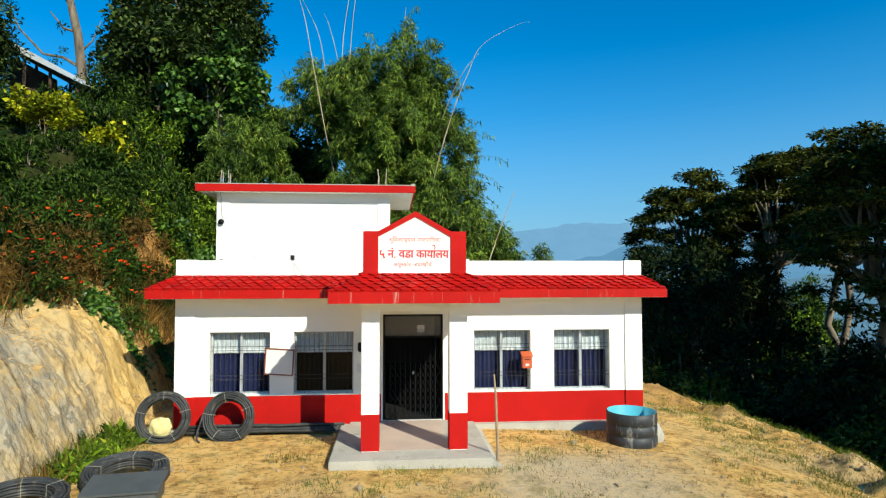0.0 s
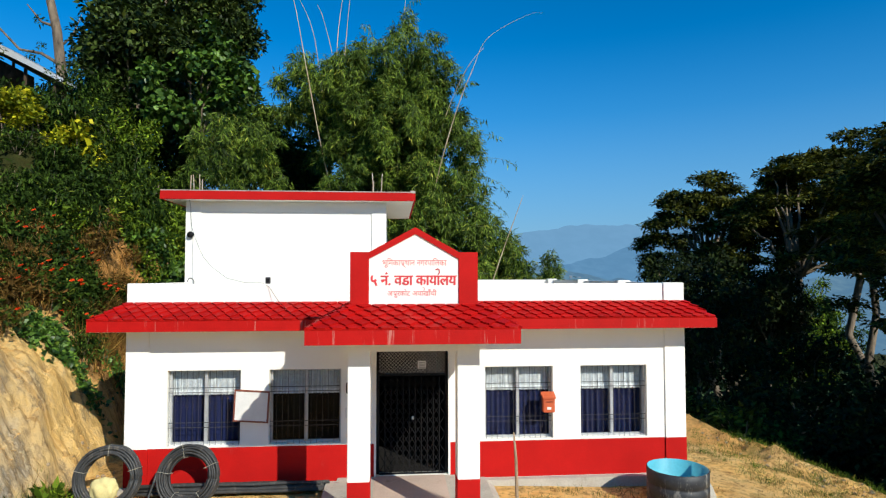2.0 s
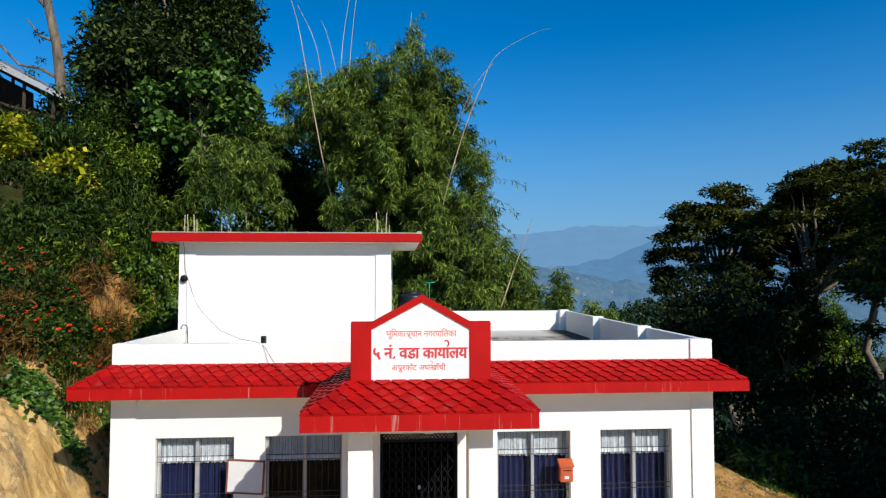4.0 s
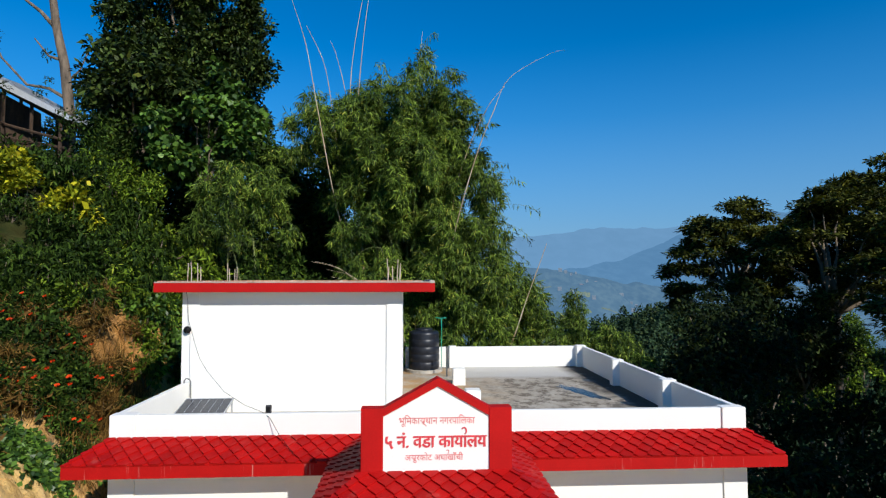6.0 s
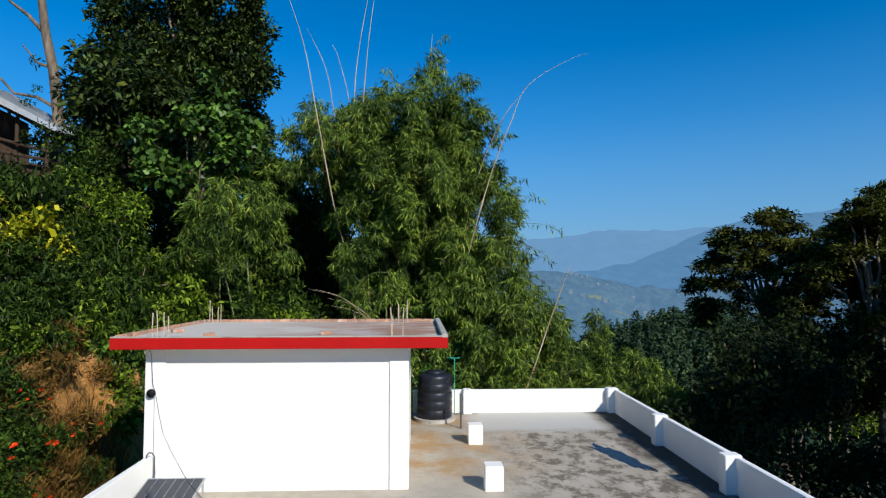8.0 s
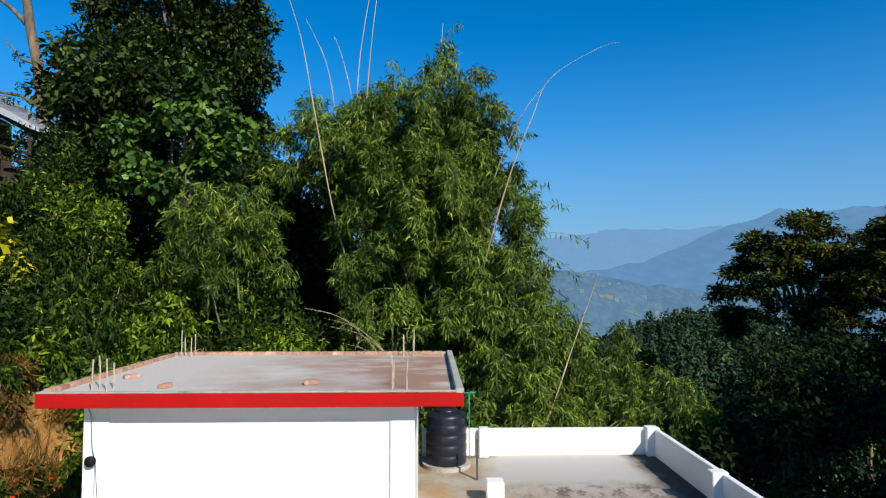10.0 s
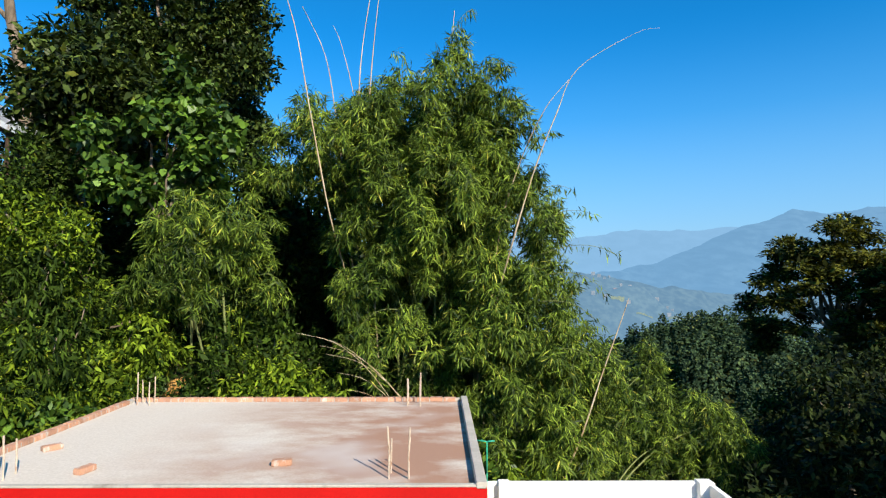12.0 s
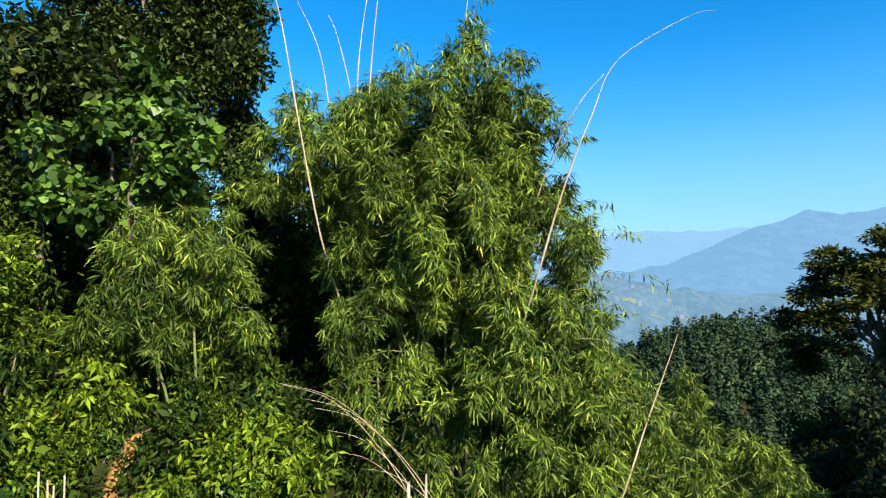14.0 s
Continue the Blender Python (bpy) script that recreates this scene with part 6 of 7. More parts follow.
def bare_tree():
    x, y = -19.5, 39.2
    z = ground_z(x, y) - 0.3
    ob = thing("bare_tree", "pale leaning tree, nearly leafless", "tree", (x, y, z))
    inv = pose(-x, -y, -z)

    def branch(pts, r0, r1, label="limb"):
        bm = bmesh.new()
        tube(bm, pts, [r0 + (r1 - r0) * i / (len(pts) - 1) for i in range(len(pts))], 8)
        bmesh.ops.transform(bm, matrix=inv, verts=bm.verts)
        part(label, bm, PALE_BARK, ob, "", True)
    branch([(x, y, z), (-19.5, 39.1, 13.5), (-19.5, 39, 15.5), (-19.8, 38.9, 18.2), (-20.3, 38.9, 20.3), (-20.6, 38.9, 22.4), (-20.9, 38.9, 25)], 0.36, 0.16, "trunk")
    branch([(-20.3, 38.9, 20.2), (-21.2, 38.9, 21.2), (-22.1, 38.8, 21.9), (-23.4, 38.8, 23.6)], 0.13, 0.04)
    branch([(-19.9, 38.9, 18.4), (-20.6, 38.8, 18.6), (-21.4, 38.8, 19.6)], 0.1, 0.03)
    branch([(-19.6, 39, 16.2), (-20.6, 38.9, 16.8), (-21.8, 38.9, 17.0), (-23.2, 38.9, 18.5), (-23.9, 38.9, 20)], 0.1, 0.04)
    branch([(-19.7, 39, 17.2), (-19.0, 39, 17.9), (-18.5, 39, 19.2)], 0.08, 0.02)
    cl = [(-20.7, 38.8, 18.7, 0.35), (-21.0, 38.8, 16.6, 0.4), (-19.2, 38.9, 15.2, 0.7), (-19.8, 38.9, 14.3, 0.8), (-23.3, 38.8, 23.4, 0.4), (-20.6, 38.9, 17.2, 0.3), (-18.6, 38.9, 16.2, 0.5), (-23.8, 38.9, 19.9, 0.5)]
    me = leaves("crown", cl, 300, 0.2, 0.4, "round", LEAF_SHRUB_DARK, 210)
    me.transform(inv)
    new("sparse_leaves", me).parent = ob


bare_tree()


# ---- flat-topped trees east of the terrace
def umbrella(seed, cx, cy, R, top, drop, k):
    r = np.random.default_rng(seed)
    out = []
    for _ in range(k):
        q, t = math.sqrt(r.random()), r.random() * 6.283
        z = top - drop * q ** 2 - abs(r.normal()) * 1.2 - (2.2 * r.random() if q > 0.75 else 0) + 0.5 * r.normal()
        f = R * q * (0.85 + 0.3 * noise.noise(Vector((math.cos(t) * 1.5, math.sin(t) * 1.5, seed))))
        out.append((cx + f * math.cos(t), cy + f * math.sin(t), z, r.uniform(0.55, 1.2)))
    return out


UMB = "broad flat-topped tree with olive feathery leaves"
tree("spreading_tree", UMB, (24.9, 49.0), (24.7, 49, 4.0), umbrella(31, 24.7, 49, 7.6, 11.6, 4.6, 150), 215, 0.36, 0.42, "flat", LEAF_RAIN, 301, 0.4, 20)
tree("spreading_tree", UMB, (36.0, 47.0), (36.0, 47, 6.0), umbrella(32, 36.0, 47, 8.4, 15.2, 5.2, 150), 190, 0.38, 0.42, "flat", LEAF_RAIN, 302, 0.42, 20)
tree("spreading_tree", UMB, (31.5, 41.0), (31.5, 41, 4.0), umbrella(33, 31.5, 41, 6.8, 11.8, 4.8, 110), 260, 0.32, 0.42, "flat", LEAF_RAIN, 303, 0.36, 16)
tree("spreading_tree", UMB, (28.5, 29.0), (28.0, 29, 4.0), umbrella(34, 28.0, 29, 6.6, 11.8, 4.0, 90), 260, 0.30, 0.42, "flat", LEAF_RAIN, 304, 0.36, 14)
tree("spreading_tree", UMB, (20.2, 25.2), (20.2, 25.2, 3.0), umbrella(36, 20.2, 25.2, 4.1, 9.2, 3.2, 70), 300, 0.27, 0.42, "flat", LEAF_RAIN, 306, 0.3, 14)
tree("spreading_tree", UMB, (25.8, 40.2), (25.8, 40.2, 4.0), umbrella(37, 25.8, 40.2, 4.8, 11.8, 3.6, 90), 290, 0.30, 0.42, "flat", LEAF_RAIN, 307, 0.3, 14)
tree("spreading_tree", UMB, (23.0, 22.0), (23.0, 22, 2.5), umbrella(35, 23.0, 22, 5.6, 8.6, 3.6, 80), 260, 0.28, 0.42, "flat", LEAF_RAIN, 305, 0.3, 14)
# trees out of view, added so that their shade falls on the east slope
for k, (x, y, rr, top) in enumerate(((17.5, 8.5, 4.0, 6.6), (21.0, 17.0, 4.4, 12.6), (23.4, 20.0, 4.4, 13.0), (21.5, 13.0, 4.6, 12.5), (17.2, 14.6, 3.2, 7.0), (20.5, 3.5, 4.4, 8.2), (26.0, 17.5, 4.8, 14.0))):
    tree("spreading_tree", UMB, (x, y), (x, y, top - 5), umbrella(350 + k, x, y, rr, top, 3.4, 56), 110, 0.46, 0.5, "flat", LEAF_RAIN, 360 + k, 0.26, 8)
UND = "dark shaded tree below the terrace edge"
# the last three also stand unseen, added to deepen that shade
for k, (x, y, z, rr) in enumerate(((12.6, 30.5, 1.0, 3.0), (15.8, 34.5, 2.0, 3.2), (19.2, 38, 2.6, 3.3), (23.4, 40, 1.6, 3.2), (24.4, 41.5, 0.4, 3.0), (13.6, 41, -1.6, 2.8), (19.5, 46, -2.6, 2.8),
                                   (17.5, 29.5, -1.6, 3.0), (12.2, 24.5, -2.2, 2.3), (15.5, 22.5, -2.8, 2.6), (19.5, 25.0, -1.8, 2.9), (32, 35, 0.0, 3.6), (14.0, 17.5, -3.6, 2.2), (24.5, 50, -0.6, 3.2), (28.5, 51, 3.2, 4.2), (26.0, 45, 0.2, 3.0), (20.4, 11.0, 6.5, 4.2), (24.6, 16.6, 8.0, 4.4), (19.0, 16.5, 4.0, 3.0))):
    tree("understorey_tree", UND, (x, y), (x, y, z - rr * 0.7), blob(400 + k, (x, y, z), (rr, rr, rr * 1.05), 36, 0.9, 0.45, -0.6), 160, 0.30, 0.42, "round", LEAF_SHADE_DARK, 410 + k, 0.13, 6)
for k, (x, y, z, rr, lf) in enumerate(((12.8, 50, -0.6, 2.8, LEAF_SHRUB_DARK), (9.2, 52, -1.0, 2.6, LEAF_SHRUB), (17.2, 60, -2.2, 3.3, LEAF_SHRUB_DARK), (14.2, 64, -3.4, 2.8, LEAF_SHRUB), (20.0, 56, -4.0, 3.2, LEAF_SHRUB_DARK), (25.5, 58, -4.2, 3.6, LEAF_SHRUB_DARK), (48, 70, -3.0, 4.0, LEAF_SHRUB), (57, 78, -4.0, 4.5, LEAF_SHRUB_DARK), (41, 63, -5.5, 4.0, LEAF_SHRUB), (63, 90, -3.0, 5.0, LEAF_SHRUB), (16.0, 51, -3.6, 2.8, LEAF_SHRUB_DARK), (30.5, 57, -3.6, 3.6, LEAF_SHRUB_DARK))):
    tree("valley_tree", "rounded green tree lower down the slope", (x, y), (x, y, z - rr), blob(440 + k, (x, y, z), (rr, rr, rr * 1.1), 36, 0.9, 0.4, -0.7), 190, 0.40, 0.42, "round", lf, 460 + k, 0.15, 6)


# ---- shrubs on the banks
def shrub(name, label, count, length, ratio, style, leaf, seed, spread_r=0.75, tall=1.0, clumps=15):
    ob = thing(name, label, "shrub", (0, 0, 0), "shrubs on the bank")
    cl = blob(seed, (0, 0, 0.72 * tall), (spread_r, spread_r, 0.62 * tall), clumps, 0.36, 0.35, -0.8)
    for k in range(4):
        bm = bmesh.new()
        limb(bm, (0, 0, -0.3), cl[k][:3], 0.025, 0.008, 0.05, seed + k, 4)
        part("stem", bm, BARK, ob, "", True)
    f = new("foliage", leaves("shrub_foliage", cl, count, length, ratio, style, leaf, seed))
    f.parent = ob
    return ob


KINDS = [
    shrub("bank_shrub", "bushy green shrub on the bank", 340, 0.17, 0.42, "round", LEAF_SHRUB, 51),
    shrub("bank_shrub", "bright shrub with long drooping leaves on the bank", 300, 0.23, 0.27, "hang", LEAF_SHRUB, 52),
    shrub("bank_shrub", "dark green shrub on the bank", 340, 0.165, 0.42, "round", LEAF_SHRUB_DARK, 53),
    shrub("bank_shrub", "dark feathery shrub on the bank", 430, 0.2, 0.22, "hang", LEAF_SHRUB_DARK, 54),
    shrub("bank_shrub", "broad-leaved shrub on the bank", 330, 0.19, 0.5, "round", LEAF_BROAD, 55),
]
YELLOW = shrub("yellow_shrub", "shrub with bright yellow leaves on the hill", 230, 0.17, 0.6, "flat", LEAF_YELLOW, 56)
BROWN = shrub("dry_shrub", "dry brown scrub on the cut bank", 430, 0.27, 0.085, "round", DRY_GRASS, 57)


def flower_shrub():
    ob = shrub("flowering_shrub", "green shrub with orange-red flowers on the bank", 420, 0.13, 0.4, "round", LEAF_SHRUB_DARK, 58)
    r = np.random.default_rng(9)
    for k in range(4):
        q = unit(r.normal(size=3) + np.array([0.2, -0.6, 0.7]))
        c = np.array([0, 0, 0.72]) + q * np.array([0.8, 0.8, 0.72])
        a = np.linspace(0, 6.28, 11)[:-1]
        d = np.stack([np.cos(a), np.sin(a) * 0.8, np.sin(a) * 0.5 + 0.3], -1)
        me = leaf_mesh("flower", np.repeat(c[None], 10, 0), d, np.tile(q, (10, 1)), np.full(10, 0.08), np.full(10, 0.055), ORANGE)
        f = new("flower", me)
        f.parent = ob
        tagged(f, "orange-red flower head")
    return ob


FLOWER = flower_shrub()
taken = set()


def plant(kind, x, y, s, turn=0.0, stretch=1.0, sink=0.1):
    """Set a shrub on the ground; the first use moves the original."""
    if abs(x + 7.6) < (0.5 if y < 27 else 0.26) and 25.6 < y < 28.4:
        x += 0.9 if x > -7.7 else -0.9
    if (x + 8.75) ** 2 + (y - 22.6) ** 2 < 0.3:
        return None
    m = pose(x, y, ground_z(x, y) - sink, 0, 0, turn) @ Matrix.Diagonal((s, s, s * stretch, 1))
    if kind.name not in taken:
        taken.add(kind.name)
        kind.matrix_basis = m
        return kind
    ob = copy_thing(kind, Matrix.Identity(4))
    ob.matrix_basis = m
    return ob


rs = random.Random(2024)
for x, y, tall in ((-10.7, 23.3, 1.2), (-11.3, 23.2, 0.9), (-12.0, 23.0, 0.8), (-12.6, 23.3, 0.9), (-13.2, 23.1, 0.9), (-13.8, 23.4, 1.0)):
    plant(YELLOW, x + rs.uniform(-0.2, 0.2), y + 0.4, rs.uniform(0.8, 1.0), rs.uniform(0, 360), tall * 1.45)
for x, y in ((-8.9, 18.4), (-8.6, 19.4), (-8.9, 17.2), (-9.3, 17.6), (-9.0, 18.0), (-9.6, 16.4), (-8.4, 21.6), (-9.0, 20.6), (-9.9, 18.8), (-10.2, 15.6)):
    plant(FLOWER, x + rs.uniform(-0.2, 0.2), y, rs.uniform(0.65, 0.9), rs.uniform(-40, 40))
for k in range(22):
    plant(KINDS[rs.choice((2, 3, 2, 3))], rs.uniform(-11.4, -9.2), rs.uniform(21.2, 25.0), rs.uniform(0.7, 0.95), rs.uniform(0, 360), rs.uniform(0.9, 1.2))
for k in range(52):
    x, y = rs.uniform(-11.0, -7.9), rs.uniform(14.4, 22.4)
    if y < 20.8:
        kind = rs.choice((FLOWER, KINDS[2], BROWN, BROWN, FLOWER))
    else:
        kind = rs.choice((KINDS[2], KINDS[3], KINDS[0]))
    plant(kind, x, y, rs.uniform(0.6, 0.85), rs.uniform(-40, 40))
for x, y in ((-7.7, 18.0), (-7.9, 20.8), (-8.6, 21.2), (-8.0, 21.6), (-7.6, 22.4), (-8.7, 19.8), (-8.5, 19.0)):
    plant(KINDS[rs.choice((2, 3))], x, y, rs.uniform(0.5, 0.75), rs.uniform(0, 360))
for k in range(26):
    y = rs.uniform(13.6, 18.2) if k % 3 else rs.uniform(20.6, 23.5)
    plant(BROWN, float(toe(y)) - rs.uniform(2.0, 3.0), y, rs.uniform(0.45, 0.75), rs.uniform(0, 360))
scrub_clumps = []
step_y = 13.0
while step_y < 40:
    step_x = -8.7
    gap = 1.18 if step_y < 30 else 1.8
    while step_x > -25:
        g = gap * (1.0 if step_x > -15 else 1.5)
        x, y = step_x + rs.uniform(-0.4, 0.4), step_y + rs.uniform(-0.4, 0.4)
        d = float(toe(y)) - x
        near_flowers = d < 3.4 and 14 < y < 21.5
        near_yellow = -14.4 < x < -9.3 and 22.7 < y < 24.4
        before_yellow = -14.4 < x < -9.3 and 19.5 < y < 22.8
        if d > 2.3 and not near_flowers and not near_yellow:
            if x < -14.2 or y > 31:
                z = ground_z(x, y)
                scrub_clumps += [(x + rs.gauss(0, 0.5), y + rs.gauss(0, 0.5), z + rs.uniform(0.3, 1.4), rs.uniform(0.4, 0.62)) for _ in range(9)]
            else:
                plant(KINDS[rs.choice((2, 3, 2, 3, 3, 3, 2))], x, y, rs.uniform(0.85, 1.35) * (0.85 if before_yellow else 1.0), rs.uniform(0, 360), rs.uniform(0.9, 1.3) * (0.85 if before_yellow else 1.0))
        step_x -= g
    step_y += gap
tagged(new("hillside_scrub", leaves("hillside_scrub", scrub_clumps, 190, 0.22, 0.4, "round", LEAF_SHRUB_DARK, 71)), "tangled dark green scrub covering the upper hillside", "scrub", kind="stuff")
for k in range(64):
    x, y = rs.uniform(-9.4, 4.5), rs.uniform(26.4, 30.2)
    if (x + 6.8) ** 2 + (y - 26.5) ** 2 < 0.6 or (-3.4 < x < -0.8 and y > 26.7):
        continue
    plant(KINDS[rs.choice((0, 1, 4, 0, 1, 2))], x, y, rs.uniform(0.8, 1.3), rs.uniform(0, 360), rs.uniform(0.9, 1.25))
for k in range(20):
    plant(KINDS[rs.choice((0, 1, 4, 1))], rs.uniform(-9.6, -7.7), rs.uniform(22.4, 26.6), rs.uniform(0.75, 1.1), rs.uniform(0, 360), rs.uniform(0.9, 1.3))
for x, y in ((-5.9, 26.9), (-5.5, 27.3), (-5.2, 26.6), (-5.9, 27.9), (-4.6, 27.1), (-5.6, 26.2), (-4.9, 26.0), (-4.2, 26.3), (-6.1, 27.5), (-7.6, 26.0), (-7.4, 27.2)):
    plant(KINDS[rs.choice((0, 1, 4))], x, y, rs.uniform(0.7, 0.9), rs.uniform(0, 360))
# dark shrubs added so that the grove's shaded hollow stays dark
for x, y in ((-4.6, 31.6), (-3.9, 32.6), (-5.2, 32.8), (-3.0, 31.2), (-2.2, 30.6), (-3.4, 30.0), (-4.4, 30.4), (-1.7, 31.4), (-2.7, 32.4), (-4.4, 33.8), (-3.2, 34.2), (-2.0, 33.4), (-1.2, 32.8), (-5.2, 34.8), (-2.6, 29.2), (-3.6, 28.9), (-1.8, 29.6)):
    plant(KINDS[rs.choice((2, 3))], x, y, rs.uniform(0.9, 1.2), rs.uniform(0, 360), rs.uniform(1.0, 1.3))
for k in range(34):
    x, y = rs.uniform(-9.2, -3.0), rs.uniform(27.2, 29.2)
    if (abs(x + 7.2) < 0.45 and y < 28.6) or x > -3.5:
        continue
    plant(KINDS[rs.choice((0, 1, 4, 1, 0))], x, y, rs.uniform(0.65, 0.95), rs.uniform(0, 360), rs.uniform(0.9, 1.2))
for k in range(30):
    y = rs.uniform(9, 34)
    x = float(rim(y)) + rs.uniform(1.0, 9.0)
    plant(KINDS[rs.choice((2, 3, 2, 2)) if y < 24 or x > 10 else rs.choice((0, 1, 4))], x, y, rs.uniform(0.8, 1.6), rs.uniform(0, 360), rs.uniform(0.8, 1.1))


# ---- creepers, grass and stones
def blades(name, spots, high, spread_r, per, material, seed):
    r = np.random.default_rng(seed)
    P = np.repeat(np.array(spots), per, 0)
    P[:, :2] += r.normal(size=(len(P), 2)) * spread_r
    P[:, 2] = height(P[:, 0], P[:, 1]) - 0.02
    d = r.normal(size=P.shape) * np.array([0.45, 0.45, 0.1]) + np.array([0, 0, 1.0])
    L = high * r.uniform(0.5, 1.3, len(P))
    return leaf_mesh(name, P, d, r.normal(size=P.shape), L, np.maximum(L * 0.028, 0.008), material)


r = np.random.default_rng(12)
spots = np.c_[r.uniform(2, 9.6, 640), r.uniform(8, 21, 640), np.zeros(640)]
keep = (spots[:, 0] < rim(spots[:, 1]) + 0.3) & ((fractal(spots[:, 0], spots[:, 1], 0.6, 3, 40) > 0.5) | (spots[:, 0] > 7.0)) & ~((spots[:, 1] > 14.8) & (spots[:, 0] < 5.6))
spots2 = np.c_[r.uniform(-6.2, 1.4, 240), r.uniform(8, 14.2, 240), np.zeros(240)]
keep2 = (fractal(spots2[:, 0], spots2[:, 1], 0.7, 3, 41) > 0.52) & ~((np.abs(spots2[:, 0] + 0.15) < 1.75) & (spots2[:, 1] > 11.9))
edge = np.array([(x, 11.93 + 0.04 * math.sin(9 * x), 0) for x in (-0.7, -0.45, -0.3, 0.35, 0.62, 0.9, 1.2, 1.28, 1.75, 1.8)])
tagged(new("grass", blades("grass", np.concatenate([spots[keep], spots2[keep2], edge]), 0.12, 0.12, 34, GRASS, 13)), "short tufts of grass on the dry soil", "grass", kind="stuff")
rimside = np.array([(float(rim(y)) - 0.1 - 0.5 * ((k * 0.618) % 1), y, 0) for k, y in enumerate(np.arange(9, 20, 0.05))])
tagged(new("dry_grass", blades("dry_grass", np.concatenate([spots, spots2[::2], rimside]), 0.09, 0.16, 12, DRY_GRASS, 14)), "withered grass scattered on the soil", "grass", kind="stuff")
lush = np.array([(-6.12 + 0.16 * math.sin(k * 1.9) - 0.05 * (k % 5), 11.9 + 0.2 * k, 0) for k in range(14)])
tagged(new("grass_clump", blades("grass_clump", lush, 0.36, 0.17, 230, GRASS, 15)), "lush green grass at the foot of the cut bank", "grass", kind="stuff")
weeds = [(x + 0.12 * math.sin(3.1 * k), y + 0.07 * math.cos(5.3 * k), ground_z(x, y) + 0.08 + 0.16 * ((k * 0.618) % 1), 0.10 + 0.09 * ((k * 0.382) % 1)) for k, (x, y, _) in enumerate(np.repeat(lush, 4, 0))]
tagged(new("leafy_weeds", leaves("leafy_weeds", weeds, 2600, 0.085, 0.4, "round", LEAF_SHRUB, 19)), "leafy green weeds growing among the grass", "weeds", kind="stuff")
stalks = np.concatenate([lush + np.array([-0.18, 0.05, 0]), np.array([(-6.3 + 0.1 * math.sin(2 * k), 11.2 + 0.1 * k, 0) for k in range(9)])])
tagged(new("dead_stalks", blades("dead_stalks", stalks, 0.5, 0.16, 16, DRY_GRASS, 20)), "dead brown stalks at the foot of the bank", "grass", kind="stuff")
strip = np.array([(float(rim(y)) + 0.25 + 1.5 * ((k * 0.618) % 1), y, 0) for k, y in enumerate(np.arange(9.0, 20.0, 0.05))])
tagged(new("grass_strip", blades("grass_strip", strip, 0.2, 0.24, 80, GRASS, 16)), "fresh green grass just below the terrace edge", "grass", kind="stuff")
browns = np.array([(float(toe(y)) - 2.1 - 0.9 * ((k * 0.618) % 1), y, 0) for k, y in enumerate(np.arange(13.0, 18.3, 0.1))] + [(-7.4 - 1.3 * ((k * 0.618) % 1), 18.4 + 0.06 * k, 0) for k in range(70)])
tagged(new("tall_dry_grass", blades("tall_dry_grass", browns, 0.62, 0.22, 70, DRY_GRASS, 17)), "tall dry brown grass above the cut bank", "grass", kind="stuff")


def creeper():
    r = np.random.default_rng(18)
    c = np.concatenate([np.c_[np.linspace(-8.75, -7.3, 26), np.linspace(16.7, 17.4, 26)], np.c_[np.linspace(-8.4, -7.1, 22), np.linspace(18.6, 19.2, 22)], np.c_[np.linspace(-9.2, -8.9, 10), np.linspace(14.6, 15.3, 10)]])
    P = np.repeat(c, 150, 0) + r.normal(size=(len(c) * 150, 2)) * 0.2
    z = height(P[:, 0], P[:, 1]) + r.uniform(0.02, 0.2, len(P))
    P = np.c_[P, z]
    d = r.normal(size=P.shape) + np.array([0.5, -0.3, -0.5])
    n = np.array([0.8, -0.3, 0.7]) + 0.4 * r.normal(size=P.shape)
    L = r.uniform(0.08, 0.16, len(P))
    tagged(new("creeper", leaf_mesh("creeper", P, d, n, L, L * 0.7, LEAF_BROAD)), "green creepers trailing down the cut bank", "creeper", kind="stuff")


creeper()


def stones():
    rs = random.Random(6)
    bm = bmesh.new()
    for k in range(420):
        y = rs.uniform(8, 20)
        if k % 3 == 0:
            x = float(rim(y)) - rs.uniform(-0.2, 1.1)
        elif k % 3 == 1:
            x = float(toe(y)) + rs.uniform(-0.2, 0.7)
        else:
            x, y = rs.uniform(-5, 7), rs.uniform(8.5, 14.2)
        if (-1.8 < x < 1.8 and y > 11.9) or (abs(x) < 5.6 and y > 14.6):
            continue
        s = rs.uniform(0.012, 0.045) * (1.8 if rs.random() < 0.1 else 1)
        got = bmesh.ops.create_icosphere(bm, subdivisions=1, radius=s, matrix=pose(x, y, ground_z(x, y) + s * 0.2, rs.uniform(0, 360), rs.uniform(0, 360), 0))
        for v in got["verts"]:
            v.co += Vector((rs.uniform(-s, s), rs.uniform(-s, s), rs.uniform(-s, s) * 0.5)) * 0.3
    ob = new("stones", finish("stones", bm, STONE))
    tagged(ob, "small stones and clods strewn on the soil", "stones", kind="stuff")


stones()


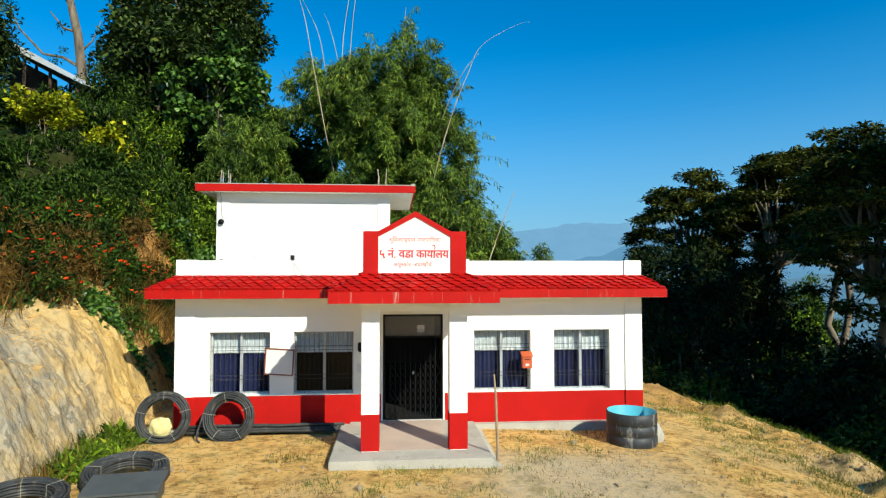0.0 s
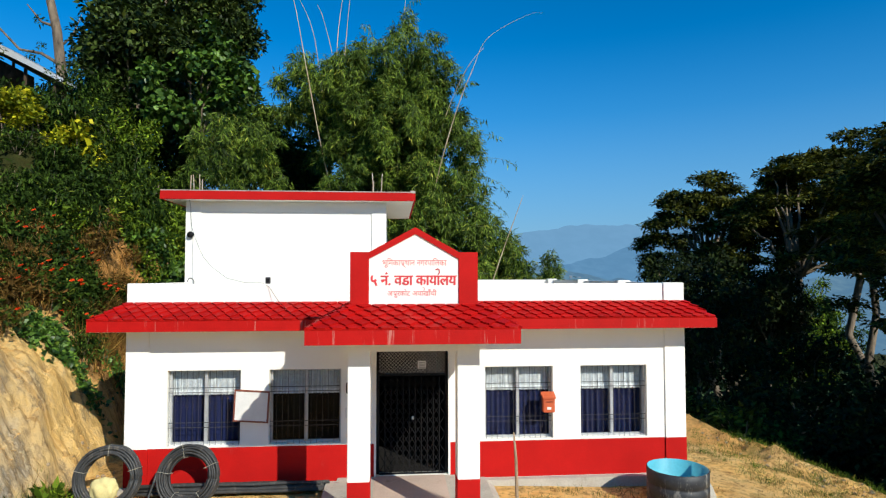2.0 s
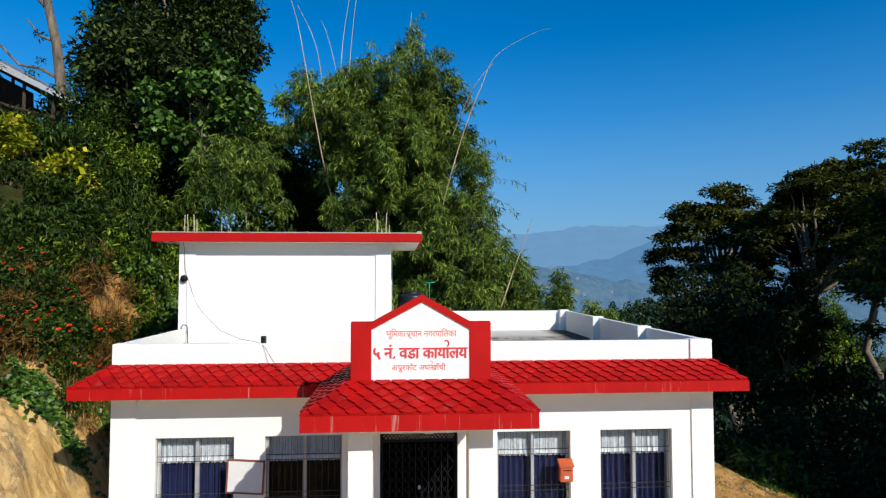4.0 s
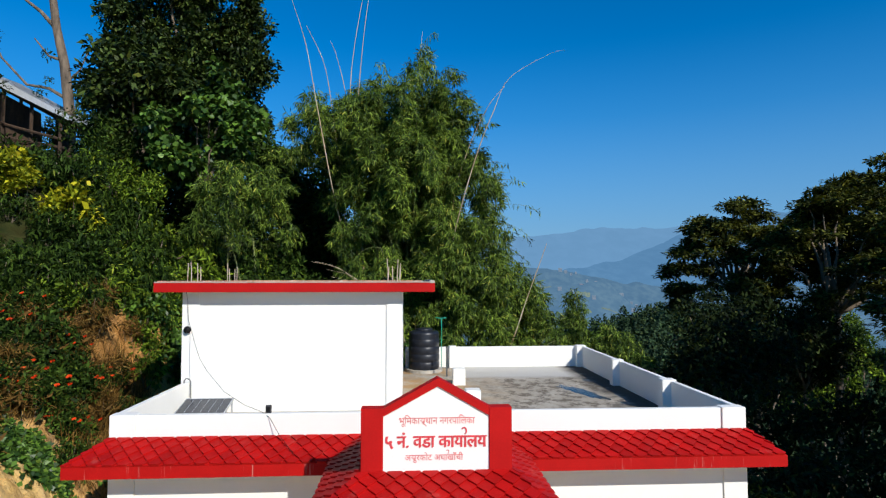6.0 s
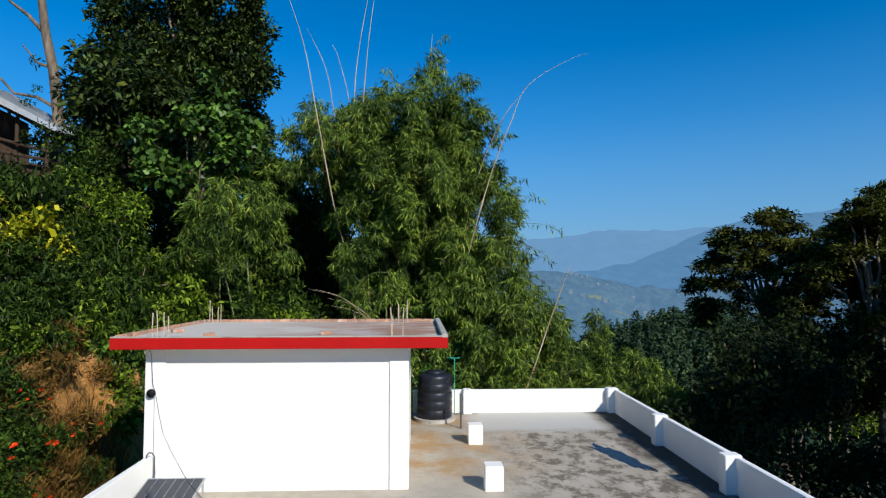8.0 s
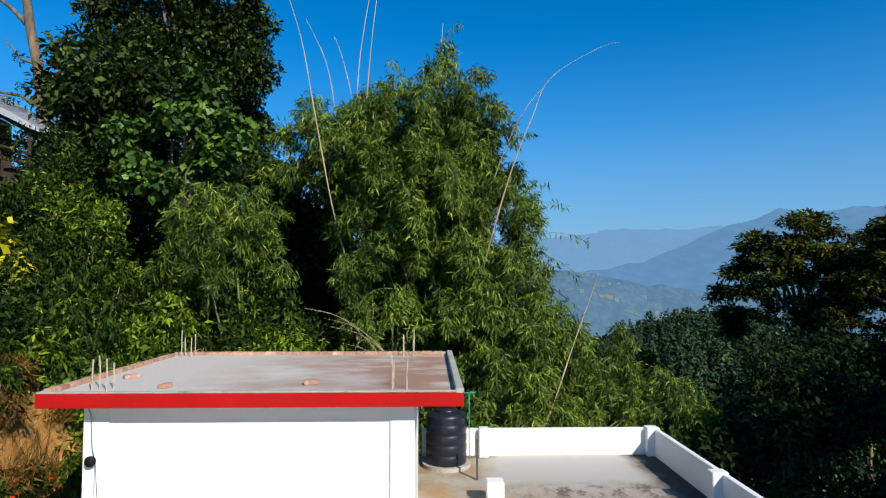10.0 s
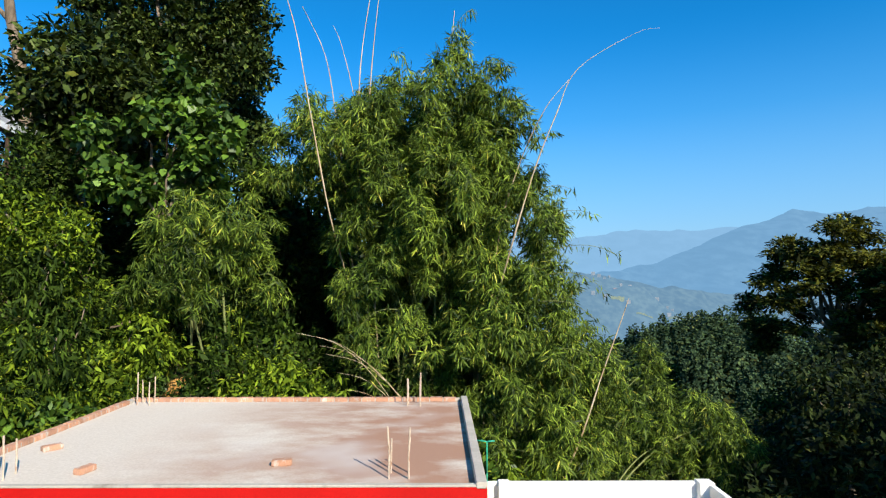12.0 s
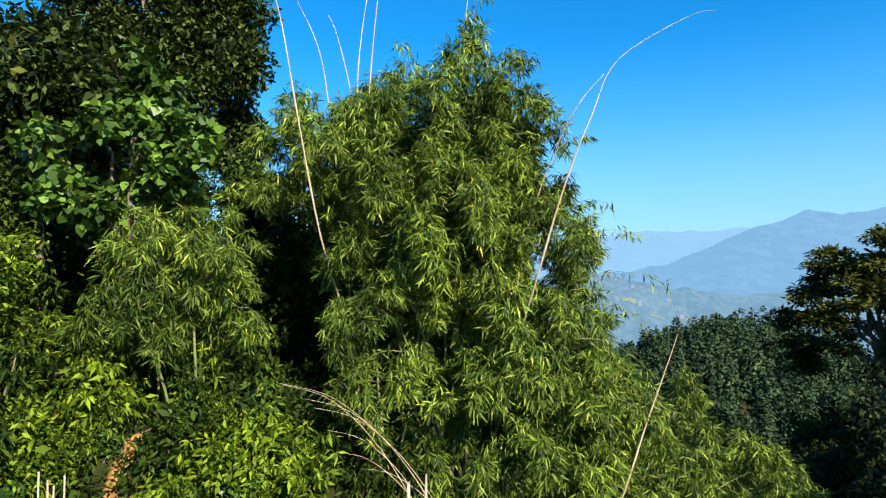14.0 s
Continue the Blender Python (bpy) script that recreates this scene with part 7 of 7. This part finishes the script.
# ---- woods across the valley
def far_woods():
    r = np.random.default_rng(33)
    P, D, N, L = [], [], [], []
    for made in range(1300):
        on_hill = made % 3
        bearing, dist = math.radians(r.uniform(9, 40)), r.uniform(225, 345) if on_hill else 62 + 165 * r.random()
        x, y = dist * math.sin(bearing), dist * math.cos(bearing)
        z = on_land(x, y)
        h, rad = (r.uniform(9, 16), r.uniform(2.8, 4.8)) if on_hill else (r.uniform(6.5, 11), r.uniform(2.0, 3.4))
        k = 175 if on_hill else 130
        q = unit(r.normal(size=(k, 3)))
        taper = 1.15 - r.uniform(0.4, 0.85) * (q[:, 2:] * 0.5 + 0.5)
        pos = q * (0.75 + 0.25 * r.random((k, 1))) * np.array([rad, rad, h * 0.5]) * np.c_[taper, taper, np.ones((k, 1))] + np.array([x, y, z + h * 0.45])
        P.append(pos)
        D.append(q * 0.5 + r.normal(size=q.shape) * 0.6 + np.array([0, 0, -0.2]))
        N.append(q * 1.4 + np.array([0, 0, 0.6]) + 0.2 * r.normal(size=q.shape))
        L.append(r.uniform(0.6, 1.2, k) * (1.5 if on_hill else 0.95))
    P, D, N, L = (np.concatenate(v) for v in (P, D, N, L))
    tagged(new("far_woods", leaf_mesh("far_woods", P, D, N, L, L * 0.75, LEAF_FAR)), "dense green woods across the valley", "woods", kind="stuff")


far_woods()


# ---- open shed on the hillside
def shed():
    x, y = -18.2, 36.7
    z = 11.0
    ob = thing("hill_shed", "open timber shed with a sloping metal roof", "shed", (x - 2.5, y + 1.5, z))
    low, high_ = Vector((-18.1, 36.6, 14.5)), Vector((-23.4, 36.6, 17.4))
    run = high_ - low
    bm = bmesh.new()
    n = 36
    rows = []
    for i in range(n + 1):
        p = low + run * (i / n)
        rows.append([bm.verts.new(p + Vector((0, dy, 0.03 * (i % 2) + dz))) for dy, dz in ((-0.3, -0.1), (4.2, 0.25))])
    for a, b in zip(rows, rows[1:]):
        bm.faces.new((a[0], a[1], b[1], b[0]))
    bmesh.ops.solidify(bm, geom=bm.faces[:], thickness=0.02)
    wpart("roof_sheet", bm, SHEET, ob, "weathered corrugated metal sheet")
    bm = solid([low + Vector((0.1, -0.32, 0.06)), high_ + Vector((0, -0.32, 0.06)), high_ + Vector((0, -0.32, -0.42)), low + Vector((0.1, -0.32, -0.18)), low + Vector((0.1, -0.3, 0.06)), high_ + Vector((0, -0.3, 0.06)), high_ + Vector((0, -0.3, -0.42)), low + Vector((0.1, -0.3, -0.18))],
               [(0, 1, 2, 3), (4, 5, 6, 7), (0, 1, 5, 4), (1, 2, 6, 5), (2, 3, 7, 6), (3, 0, 4, 7)])
    wpart("roof_edge", bm, SHEET, ob, "pale metal edge strip")
    for px, dy in ((-18.7, 0), (-20.3, 0.2), (-21.6, 0), (-23.0, 0), (-18.8, 3.6), (-21.0, 3.7), (-23.0, 3.6)):
        top = low.z + (low.x - px) / (low.x - high_.x) * (high_.z - low.z)
        bm = bmesh.new()
        tube(bm, [(px, y + dy, ground_z(px, y + dy) - 0.4), (px + 0.05, y + dy, top)], 0.09, 7)
        wpart("post", bm, DARK_WOOD, ob)
    for dy in (0.1, 1.4, 2.8):
        bm = bmesh.new()
        tube(bm, [low + Vector((-0.2, dy, -0.2)), high_ + Vector((0, dy, -0.3))], 0.13, 6)
        wpart("rafter", bm, DARK_WOOD, ob)
    for za, zb, dy in ((14.0, 13.4, -0.1), (13.2, 13.0, 0.1), (14.4, 14.2, 3.6)):
        bm = bmesh.new()
        tube(bm, [(-23.2, y + dy, za + 0.7), (-20.8, y + dy, (za + zb) / 2 + 0.3), (-18.5, y + dy, zb)], 0.08, 6)
        wpart("rail", bm, DARK_WOOD, ob)
    wpart("back_wall", solid([(px, y + dy, pz) for dy in (1.5, 1.58) for px, pz in ((-23.3, 10.0), (-18.9, 10.0), (-18.9, 13.7), (-19.6, 14.0), (-19.7, 13.0), (-20.5, 13.2), (-20.6, 15.2), (-23.3, 16.6))], [(0, 1, 2, 3, 4, 5, 6, 7), (15, 14, 13, 12, 11, 10, 9, 8)] + [(k, (k + 1) % 8, 8 + (k + 1) % 8, 8 + k) for k in range(8)]), DARK_WOOD, ob, "dark plank wall")
    wpart("side_wall", boxes((-20.2, -19.3, y + 0.6, y + 0.68, 11.5, 12.9)), DARK_WOOD, ob)


shed()


# ---- houses on the hill across the valley
def far_house(x, y, z, turn, w, wall):
    ob = thing("far_house", "tiny pale house on the hill across the valley", "house", (x, y, z), "houses across the valley", turn=turn)
    part("wall", boxes((-w, w, -w * 0.6, w * 0.6, -3, w * 0.8)), wall, ob)
    part("roof", solid([(-w * 1.1, -w * 0.75, w * 0.8), (w * 1.1, -w * 0.75, w * 0.8), (w * 1.1, w * 0.75, w * 0.8), (-w * 1.1, w * 0.75, w * 0.8), (-w * 1.1, 0, w * 1.3), (w * 1.1, 0, w * 1.3)],
                       [(0, 1, 5, 4), (2, 3, 4, 5), (0, 4, 3), (1, 2, 5), (3, 2, 1, 0)]), wall, ob)


hill = bpy.data.objects["backdrop_village_hill"].data
hv = np.array([v.co for v in hill.vertices]).reshape(420, 26, 3)


def on_hill(bearing, down):
    """A place on the village hill: degrees east of north, and 0 at the crest to 1 at the foot."""
    i, j = (bearing + 75) / 150 * 419, down * 25
    i0, j0 = int(i), int(j)
    u, v = i - i0, j - j0
    return (hv[i0, j0] * (1 - u) + hv[i0 + 1, j0] * u) * (1 - v) + (hv[i0, j0 + 1] * (1 - u) + hv[i0 + 1, j0 + 1] * u) * v


def hill_field(name, label, bearing, down, wide, deep, material):
    """A cleared strip that follows the hillside, with a ragged outline."""
    r = random.Random(int(bearing * 100))
    bm = bmesh.new()
    base = on_hill(bearing, down)
    rows = []
    for i in range(9):
        b = bearing + wide * (i / 8 - 0.5)
        e0, e1 = r.uniform(-0.25, 0.25) * deep, r.uniform(-0.25, 0.25) * deep
        rows.append([bm.verts.new(Vector(on_hill(b, down + deep * (k / 4 - 0.5) + e0 + (e1 - e0) * k / 4)) - Vector(base) + Vector((0, -1.0, 2.2))) for k in range(5)])
    for p, q in zip(rows, rows[1:]):
        for k in range(4):
            bm.faces.new((p[k], p[k + 1], q[k + 1], q[k]))
    ob = new(name, finish(name, bm, material))
    ob.matrix_basis = pose(*base)
    tagged(ob, label, "field", "fields across the valley")


YF, EF = "ripe yellow field on the hill across the valley", "bare reddish earth on the hill across the valley"
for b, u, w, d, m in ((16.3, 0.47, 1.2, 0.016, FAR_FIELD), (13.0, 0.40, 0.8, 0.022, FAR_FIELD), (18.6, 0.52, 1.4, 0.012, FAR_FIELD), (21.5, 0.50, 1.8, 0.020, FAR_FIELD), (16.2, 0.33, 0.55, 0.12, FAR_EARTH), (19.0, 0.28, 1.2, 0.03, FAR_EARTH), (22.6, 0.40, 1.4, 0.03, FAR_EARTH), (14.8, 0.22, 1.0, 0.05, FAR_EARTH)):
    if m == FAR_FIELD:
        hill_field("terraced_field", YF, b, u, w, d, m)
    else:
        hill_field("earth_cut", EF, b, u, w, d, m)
rh = random.Random(8)
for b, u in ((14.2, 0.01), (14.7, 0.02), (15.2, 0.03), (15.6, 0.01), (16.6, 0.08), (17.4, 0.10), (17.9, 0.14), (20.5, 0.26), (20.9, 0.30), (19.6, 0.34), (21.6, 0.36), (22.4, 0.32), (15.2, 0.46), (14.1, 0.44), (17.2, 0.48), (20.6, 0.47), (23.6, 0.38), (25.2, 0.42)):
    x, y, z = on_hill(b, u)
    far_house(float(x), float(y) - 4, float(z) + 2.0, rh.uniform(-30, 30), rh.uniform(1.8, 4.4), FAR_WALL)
